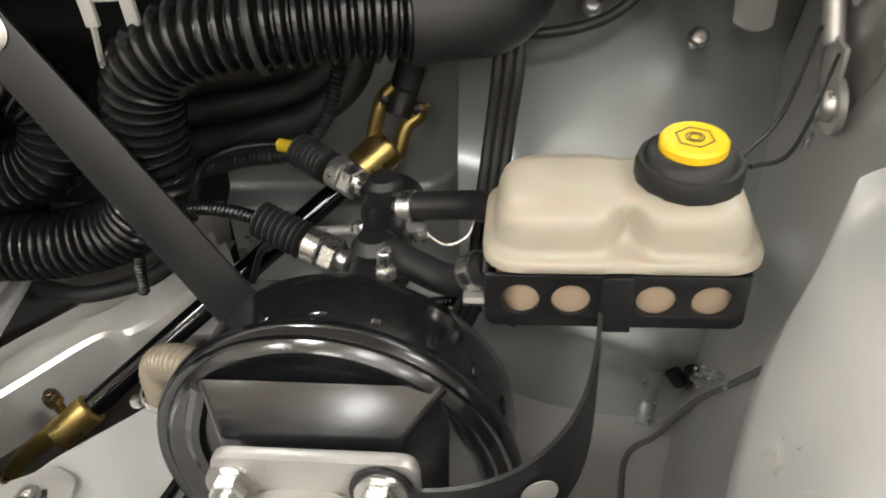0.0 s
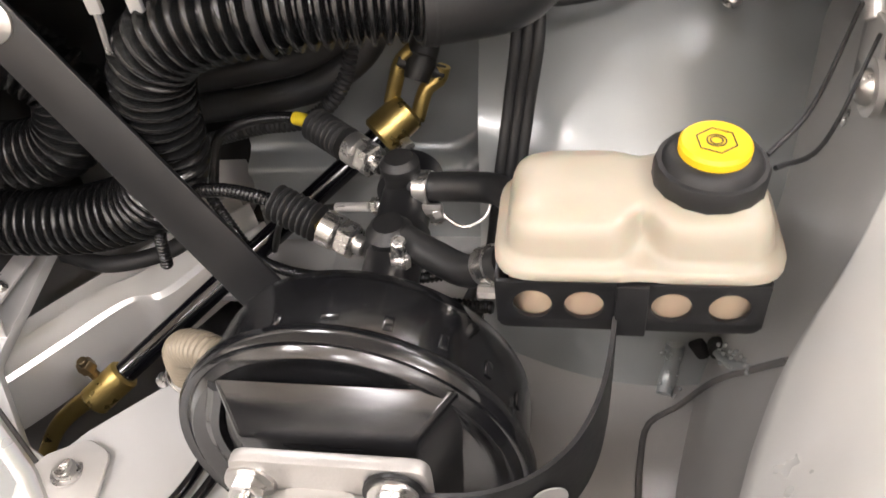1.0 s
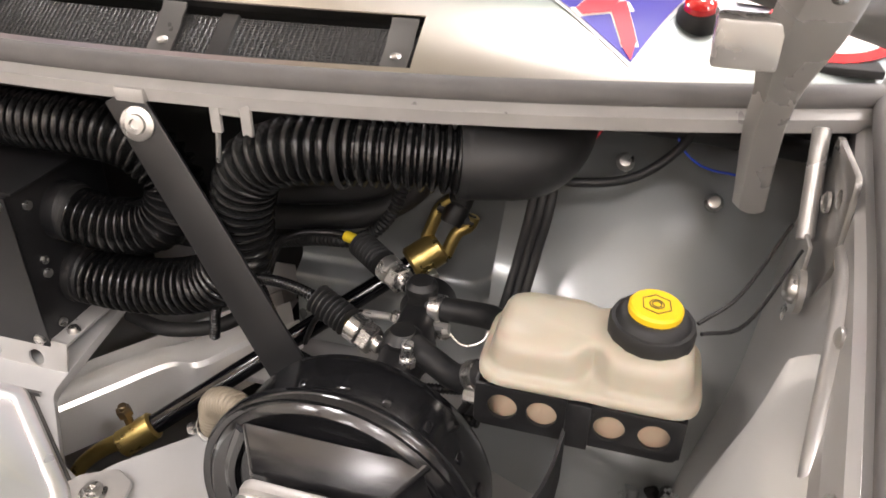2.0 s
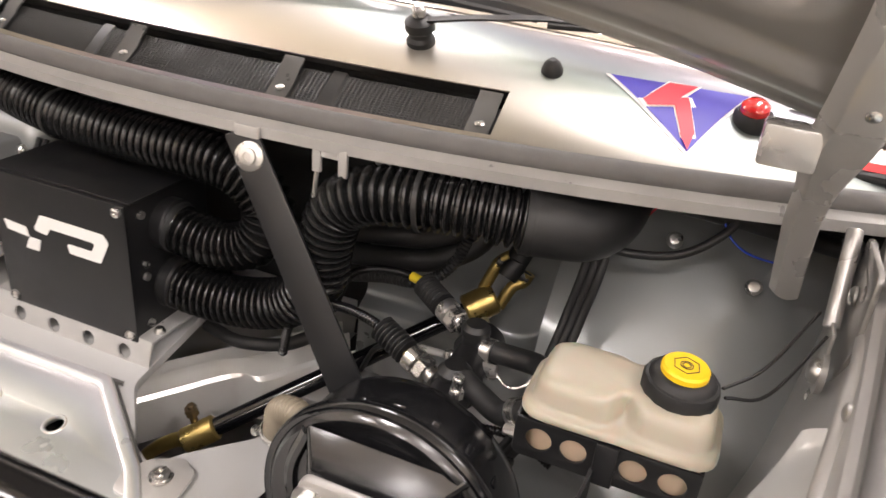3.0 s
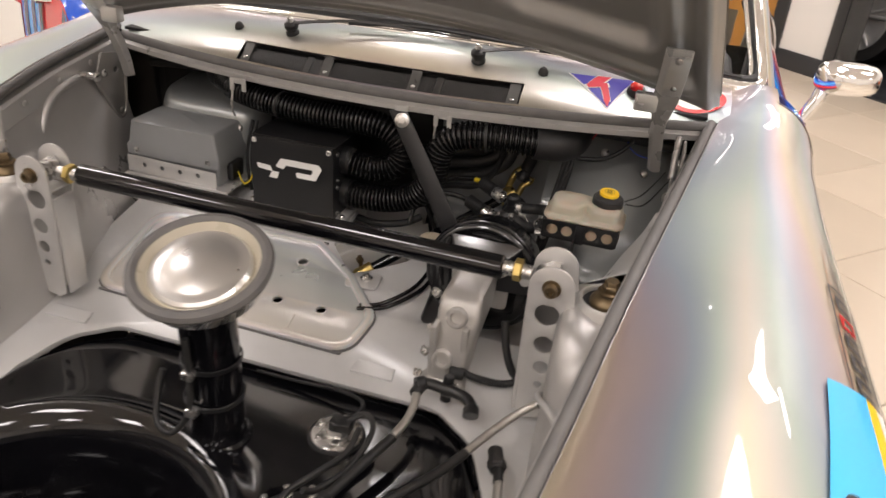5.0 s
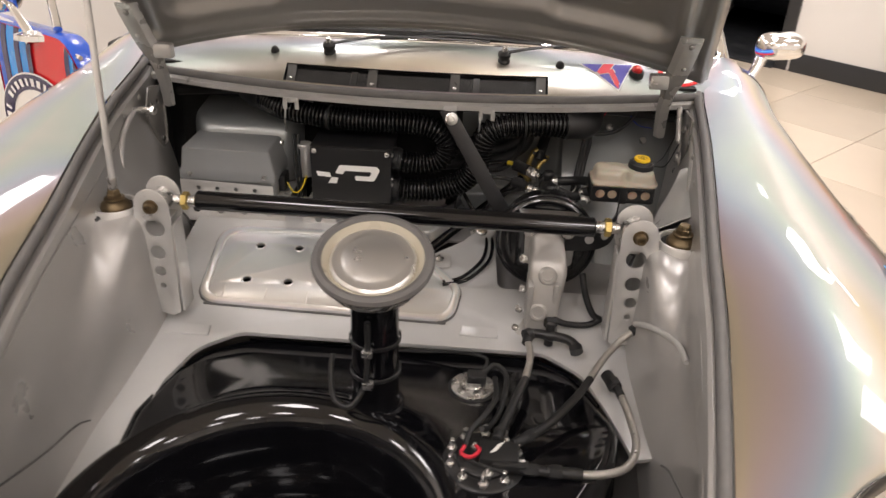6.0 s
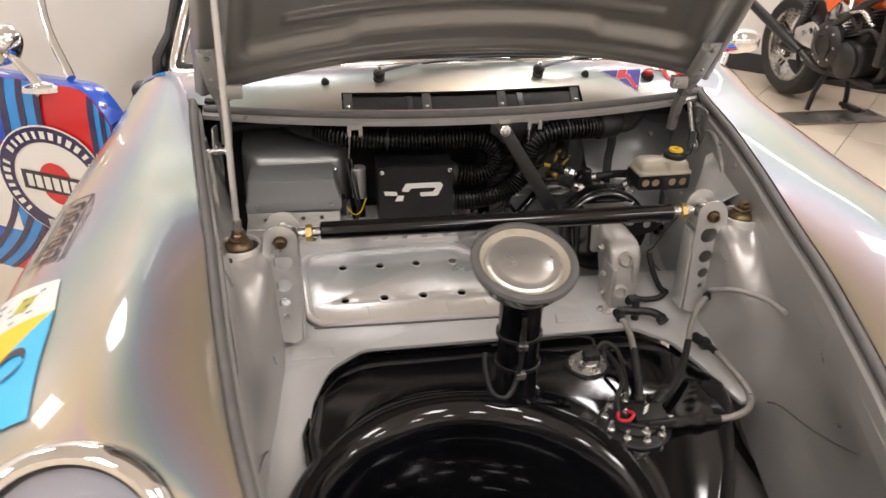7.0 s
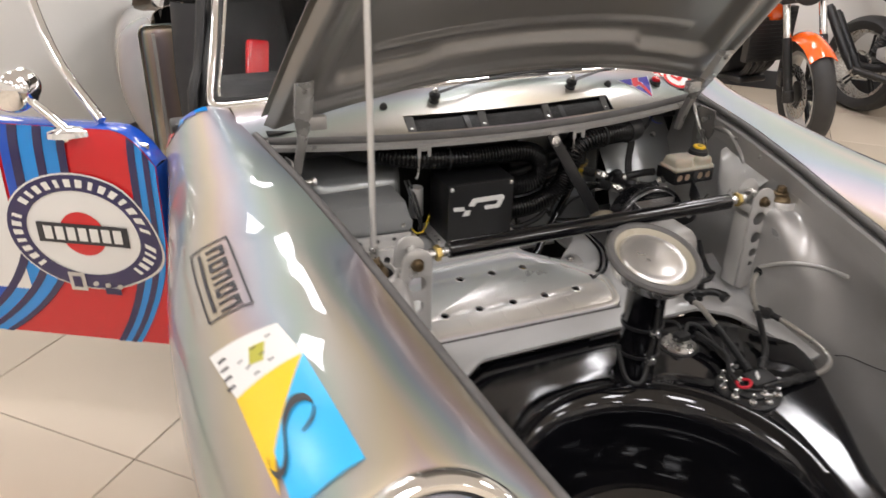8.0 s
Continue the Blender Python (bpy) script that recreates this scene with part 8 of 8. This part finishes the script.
# ---- motorcycles along the wall ----
def wheel_parts(ob, c, r, w, spokes, tyre_name, rim_mat, spoke_mat, disc=0.0):
    """A wheel about the local y axis at c."""
    c = Vector(c)
    wh = part("wheel", lathe([(r * 0.66, -w * 0.34), (r * 0.72, -w * 0.36), (r * 0.735, -w * 0.28), (r * 0.70, -w * 0.10), (r * 0.70, w * 0.10), (r * 0.735, w * 0.28), (r * 0.72, w * 0.36), (r * 0.66, w * 0.34), (r * 0.665, 0.0), (r * 0.66, -w * 0.34)], 48, c, (0, 1, 0), False), rim_mat, ob)
    part("tyre", lathe([(r * 0.71, -w * 0.33), (r * 0.80, -w * 0.47), (r * 0.90, -w * 0.49), (r * 0.965, -w * 0.36), (r * 0.992, -w * 0.18), (r, 0), (r * 0.992, w * 0.18), (r * 0.965, w * 0.36), (r * 0.90, w * 0.49), (r * 0.80, w * 0.47), (r * 0.71, w * 0.33)], 56, c, (0, 1, 0), False), "tyre", wh, "black road tyre")
    part("hub", lathe([(r * 0.10, -w * 0.45), (r * 0.20, -w * 0.40), (r * 0.16, 0), (r * 0.20, w * 0.40), (r * 0.10, w * 0.45)], 24, c, (0, 1, 0)), spoke_mat, wh)
    for k in range(spokes):
        a = 2 * math.pi * k / spokes + 0.2
        for d in (-0.10, 0.10):
            p = c + Vector((math.cos(a + d) * r * 0.16, 0, math.sin(a + d) * r * 0.16))
            q = c + Vector((math.cos(a + d * 0.8) * r * 0.68, 0, math.sin(a + d * 0.8) * r * 0.68))
            part("spoke", rod(p, q, r * 0.028, 8), spoke_mat, wh)
    if disc:
        for s in (-1, 1):
            part("brake_disc", lathe([(r * 0.30, 0), (disc, 0), (disc, 0.004), (r * 0.30, 0.004), (r * 0.30, 0)], 40, c + Vector((0, s * w * 0.42, 0)), (0, s, 0), False), "steel", wh, "steel brake disc")
    return wh


def motorcycle(label, paint, at, heading, twin, steer=0.0):
    ob = thing("motorcycle", label, "motorcycle", at)
    ob.rotation_euler = (0, 0, heading)
    ob.scale = (0.93, 0.93, 0.93)
    RW, FW = Vector((0, 0, 0.315)), Vector((1.25, 0, 0.32))
    turned = Matrix.Translation((1.25, 0, 0.5)) @ Matrix.Rotation(steer, 4, Vector((-0.31, 0, 0.95))) @ Matrix.Translation((-1.20, 0, -0.5))
    rear = wheel_parts(ob, RW, 0.315, 0.165, 5, "rear", "steel", "satin_black", 0.08)
    front = wheel_parts(ob, FW, 0.32, 0.115, 5, "front", "alu", "satin_black", 0.155)
    part("swingarm", merge(tube([(0.0, -0.105, 0.315), (0.18, -0.10, 0.33), (0.42, -0.08, 0.40)], 0.026, 10, 0.02), tube([(0.0, 0.105, 0.315), (0.18, 0.10, 0.33), (0.42, 0.08, 0.40)], 0.026, 10, 0.02)), "engine", ob)
    sp = plate(rounded([(-0.05, 0.03), (0.10, 0.10), (0.24, 0.06), (0.25, -0.05), (0.06, -0.05), (-0.04, -0.03)], 0.02), [circle(0.04, 0.02, 0.018, 16), circle(0.105, 0.045, 0.020, 16), circle(0.17, 0.03, 0.018, 16)], 0.008, 0.001)
    part("heel_plate", moved(sp, facing((1, 0, 0), (0, 0, 1), (0.22, -0.15, 0.43))), "alu", ob, "drilled bare metal heel plate")
    part("frame_tube", tube([(0.40, -0.12, 0.42), (0.55, -0.16, 0.56), (0.80, -0.15, 0.74), (1.00, -0.06, 0.86)], 0.022, 10, 0.03), "engine", ob)
    part("frame_tube", tube([(0.40, 0.12, 0.42), (0.55, 0.16, 0.56), (0.80, 0.15, 0.74), (1.00, 0.06, 0.86)], 0.022, 10, 0.03), "engine", ob)
    part("sub_frame", tube([(0.50, -0.11, 0.60), (0.20, -0.10, 0.72), (-0.12, -0.08, 0.80)], 0.014, 8, 0.03), "engine", ob)
    part("shock", merge(rod((0.12, -0.11, 0.40), (0.22, -0.10, 0.70), 0.020), ribbed([(0.13, -0.11, 0.43), (0.18, -0.105, 0.56), (0.215, -0.10, 0.67)], 0.032, 0.020, 0.010, 16)), "engine", ob)
    part("crankcase", merge(box(0.38, 0.78, -0.15, 0.15, 0.30, 0.50, 0.05, 3), lathe([(0.13, 0), (0.13, 0.02), (0.11, 0.04), (0.05, 0.05), (0, 0.05)], 32, (0.52, -0.15, 0.44), (0, -1, 0)), lathe([(0.10, 0), (0.10, 0.02), (0.08, 0.035), (0, 0.04)], 28, (0.70, -0.15, 0.39), (0, -1, 0))), "engine", ob, "dark crankcase with round covers")
    for k in range(7):
        part("cylinder_fin", moved(box(-0.12, 0.12, -0.14, 0.14, -0.005, 0.005, 0.003), Matrix.Translation((0.66 + 0.012 * k, 0, 0.52 + 0.022 * k)) @ Euler((0, radians(-20), 0)).to_matrix().to_4x4()), "engine", ob)
    part("cylinder", moved(box(-0.09, 0.09, -0.11, 0.11, -0.02, 0.19, 0.02, 2), Matrix.Translation((0.66, 0, 0.50)) @ Euler((0, radians(20), 0)).to_matrix().to_4x4()), "engine", ob)
    part("cover_ring", lathe([(0.075, 0.04), (0.078, 0.055), (0.060, 0.060), (0.055, 0.052)], 32, (0.52, -0.15, 0.44), (0, -1, 0), False), "engine", ob)
    for k in range(8):
        a = 2 * math.pi * k / 8
        part("cover_bolt", hexnut((0.52 + 0.10 * math.cos(a), -0.185, 0.44 + 0.10 * math.sin(a)), (0, -1, 0), 0.009, 0.010), "steel", ob)
    for k, (xa, za) in enumerate(((0.42, 0.60), (0.50, 0.66), (0.60, 0.70), (0.72, 0.62), (0.34, 0.52))):
        part("engine_hose", tube([(xa, -0.13, za), (xa + 0.06, -0.17, za - 0.05), (xa + 0.14, -0.16, za - 0.03), (xa + 0.20, -0.12, za - 0.10)], 0.010 + 0.002 * (k % 3), 8, 0.012), ("rubber", "engine", "steel")[k % 3], ob)
    part("carburettor", merge(rod((0.40, -0.10, 0.58), (0.54, -0.10, 0.60), 0.030), lathe([(0.028, 0), (0.03, 0.04), (0.022, 0.05), (0, 0.05)], 18, (0.46, -0.11, 0.60), (0, 0, 1))), "alu", ob, "dull alloy carburettor")
    part("radiator", box(0.93, 0.98, -0.17, 0.17, 0.42, 0.74, 0.008), "engine", ob)
    for k in range(12):
        part("radiator_fin", box(0.975, 0.986, -0.16, 0.16, 0.44 + 0.024 * k, 0.448 + 0.024 * k, 0.001), "satin_black", ob)
    part("belly_pan", moved(box(0.30, 0.90, -0.11, 0.11, 0.27, 0.31, 0.015, 3), Matrix.Identity(4)), "satin_black", ob)
    for yy in (-0.10, -0.03, 0.03, 0.10):
        part("header_pipe", tube([(0.82, yy, 0.56), (0.93, yy, 0.48), (0.92, yy * 0.8, 0.38), (0.80, yy * 0.5, 0.29), (0.55, -0.06, 0.27)], 0.019, 10, 0.02), "engine", ob)
    mufs = ((-0.17, 0.0, 0.62), (-0.25, 0.03, 0.66)) if twin else ((-0.15, 0.05, 0.515),)
    xs, xt = (0.10, -0.17) if twin else (0.26, -0.36)
    for yy, up, zt in mufs:
        part("muffler_pipe", tube([(0.55, -0.06, 0.27), (0.42, -0.13, 0.28), (xs + 0.02, yy, 0.29 + up)], 0.022, 10, 0.02), "engine", ob)
        part("muffler", tube([(xs, yy, 0.29 + up), (0.5 * (xs + xt), yy - 0.01, 0.5 * (0.29 + up + zt)), (xt, yy - 0.015, zt)], lambda s, f: 0.020 + 0.012 * min(1, f * 4), 20, 0.02), "satin_black", ob, "matt dark muffler")
        part("muffler_tip", tube([(xt + 0.01, yy - 0.015, zt - 0.008), (xt - 0.012, yy - 0.015, zt + 0.010)], 0.027, 20, 0.01), "engine", ob)
    tankm = loft([[Vector((x, y, z)) for x, y in rounded([(x0, -w), (x1, -w * 0.7), (x1, w * 0.7), (x0, w)], 0.05, 5)] for x0, x1, w, z in ((0.46, 0.98, 0.10, 0.66), (0.44, 1.00, 0.14, 0.72), (0.45, 0.99, 0.15, 0.80), (0.50, 0.95, 0.12, 0.88), (0.58, 0.88, 0.07, 0.91))])
    part("fuel_tank", tankm, paint, ob, "glossy painted fuel tank", sharp=70)
    for s in (-1, 1):
        side = plate(rounded([(-0.18, 0.10), (0.22, 0.12), (0.16, 0.02), (0.03, -0.10), (-0.06, 0.02)], 0.015), [], 0.012, 0.003)
        part("side_panel", moved(side, facing((1, 0, 0), (0, 0, 1), (0.40, s * 0.14, 0.70))), paint, ob, "glossy painted side panel")
    part("tail", loft([[Vector((x, y, z)) for y, z in rounded([(-w, z0), (w, z0), (w * 0.8, z1), (-w * 0.8, z1)], 0.02, 4)] for x, w, z0, z1 in ((0.40, 0.12, 0.70, 0.80), (0.15, 0.12, 0.74, 0.84), (-0.10, 0.09, 0.80, 0.90), (-0.25, 0.04, 0.86, 0.92))]), paint, ob, sharp=70)
    part("seat", loft([[Vector((x, y, z)) for y, z in rounded([(-w, z0), (w, z0), (w * 0.8, z1), (-w * 0.8, z1)], 0.02, 4)] for x, w, z0, z1 in ((0.52, 0.10, 0.79, 0.83), (0.35, 0.13, 0.80, 0.86), (0.10, 0.12, 0.83, 0.90), (-0.08, 0.09, 0.88, 0.93))]), "rubber", ob, "black seat", sharp=70)
    for s in (-1, 1):
        y = s * 0.10
        part("fork_leg", rod((1.27, y, 0.30), (1.17, y, 0.62), 0.026), "satin_black", ob, "black lower fork leg")
        part("fork_tube", rod((1.19, y, 0.57), (1.05, y, 0.98), 0.021), "chrome", ob, "chrome fork tube")
        part("fork_bracket", rod((1.275, y, 0.27), (1.265, y, 0.34), 0.032), "engine", ob)
        part("caliper", box(1.14, 1.20, y - 0.03, y + 0.03, 0.34, 0.44, 0.012), "red" if twin else "engine", ob)
    part("triple_clamp", merge(box(1.06, 1.15, -0.14, 0.14, 0.80, 0.84, 0.012), box(1.01, 1.10, -0.14, 0.14, 0.93, 0.96, 0.012)), "satin_black", ob)
    fen = []
    for k in range(19):
        a = radians(50 + 75 * k / 18)
        fen.append([FW + Vector((math.cos(a) * (0.338 - 0.02 * abs(t) ** 2), 0.075 * t, math.sin(a) * (0.338 - 0.05 * abs(t) ** 2))) for t in [-1 + 0.2 * j for j in range(11)]])
    part("front_mudguard", thick(grid(fen), 0.004), paint, ob, "glossy painted front mudguard", sharp=70)
    part("headlamp", lathe([(0, -0.09), (0.06, -0.07), (0.09, -0.02), (0.092, 0.02), (0.085, 0.03), (0.06, 0.036), (0, 0.04)], 28, (1.16, 0, 0.88), (1, 0, 0.05)), "satin_black", ob)
    part("handlebar", tube([(1.00, -0.36, 1.02), (1.03, -0.20, 1.00), (1.04, 0, 0.99), (1.03, 0.20, 1.00), (1.00, 0.36, 1.02)], 0.012, 10, 0.03), "satin_black", ob)
    for s in (-1, 1):
        part("grip", rod((1.01, s * 0.27, 1.012), (0.995, s * 0.385, 1.022), 0.018), "rubber", ob)
    for c in ob.children:
        if c.name.split(".")[0] in ("fork_leg", "fork_tube", "fork_bracket", "caliper", "triple_clamp", "front_mudguard", "headlamp", "handlebar", "grip"):
            c.matrix_basis = turned
    front.matrix_basis = turned
    for s in (-1, 1):
        part("stand_leg", tube([(0.46, s * 0.07, 0.26), (0.44, s * 0.11, 0.14), (0.43, s * 0.125, 0.022)], 0.016, 10, 0.02), "satin_black", ob)
    part("stand_bridge", rod((0.455, -0.08, 0.22), (0.455, 0.08, 0.22), 0.014), "satin_black", ob)
    part("stand_foot", box(0.40, 0.56, 0.10, 0.15, 0.03, 0.06, 0.008), "satin_black", ob)
    part("drive_chain", tube([(0.0, 0.085, 0.355), (0.40, 0.085, 0.43), (0.44, 0.085, 0.40), (0.40, 0.085, 0.37), (0.0, 0.085, 0.275)], 0.008, 6, 0.02), "engine", ob)
    return ob


motorcycle("orange naked motorcycle with dark engine on centre stand", "orange", (2.54, 3.02, 0.012), radians(-90), False, radians(-26))
motorcycle("dark naked motorcycle with twin dark mufflers", "engine", (3.50, 2.22, 0.0), radians(-92), True)
base = thing("stand_plate", "grey steel plate under motorcycle stand", "floor plate", (2.55, 2.55, 0.0))
part("plate", box(-0.29, 0.29, -0.10, 0.10, 0.0, 0.012, 0.003), "clip", base)
part("edge", box(-0.29, 0.29, -0.104, -0.101, 0.001, 0.011, 0.001), "tan", base)

# ---- dark car in the garage ----
gar = thing("parked_car", "black car parked in dark garage beyond doorway", "car", diag(4.98, -2.40, 0.01))
gar.rotation_euler = (0, 0, radians(45))
part("body", loft([[Vector((x, y, z)) for x, y in rounded([(0.02 + i, -2.0), (1.6 - i, -2.0), (1.6 - i, 1.9), (0.02 + i, 1.9)], 0.12, 5)] for i, z in ((0.10, 0.18), (0.03, 0.26), (0.0, 0.45), (0.02, 0.72), (0.10, 0.88), (0.35, 1.25), (0.45, 1.32))]), "gloss_black", gar, "gloss black body", sharp=60)
gw = part("wheel", lathe([(0.0, 0.01), (0.05, 0.02), (0.06, 0.0), (0.20, 0.02), (0.23, 0.03), (0.245, 0.03), (0.245, -0.1)], 40, (0.0, 0.16, 0.33), (-1, 0, 0), False), "alu", gar, "dull alloy wheel")
part("tyre", lathe([(0.245, 0.02), (0.29, 0.03), (0.325, 0.02), (0.33, -0.05), (0.33, -0.15)], 40, (0.0, 0.16, 0.33), (-1, 0, 0), False), "tyre", gw)
for k in range(5):
    a = 2 * math.pi * k / 5 + 0.4
    for d in (-0.14, 0.14):
        part("spoke", rod((-0.022, 0.16 + 0.04 * math.cos(a), 0.33 + 0.04 * math.sin(a)), (-0.03, 0.16 + 0.24 * math.cos(a + d), 0.33 + 0.24 * math.sin(a + d)), 0.013, 8), "alu", gw)

# ---- floor tiles, laid square to the walls ----
TILE = 0.600
tile_bm = box(-TILE / 2 + 0.0016, TILE / 2 - 0.0016, -TILE / 2 + 0.0016, TILE / 2 - 0.0016, -0.006, 0.0, 0.0012, 1)
for f in tile_bm.faces:
    f.smooth = False
tile_me = bpy.data.meshes.new("floor_tile")
tile_bm.to_mesh(tile_me)
tile_bm.free()
tile_me.materials.append(M["tile"])
U0, V0 = 0.0, 0.0
U0, V0 = -0.297 + TILE / 2, -1.067 + TILE / 2
count = 0
for i in range(-8, 8):
    for j in range(-5, 12):
        u, v = U0 + TILE * i, V0 + TILE * j
        if not (BACK_U + 0.1 < u < WALL_U - 0.1 and WALL_V + 0.1 < v < BACK_V - 0.1):
            continue
        if count >= 300:
            continue
        count += 1
        t = new("floor_tile", tile_me)
        t.parent = floor
        t.matrix_basis = Matrix.Translation(diag(u, v, 0.0)) @ Euler((0, 0, radians(45))).to_matrix().to_4x4()
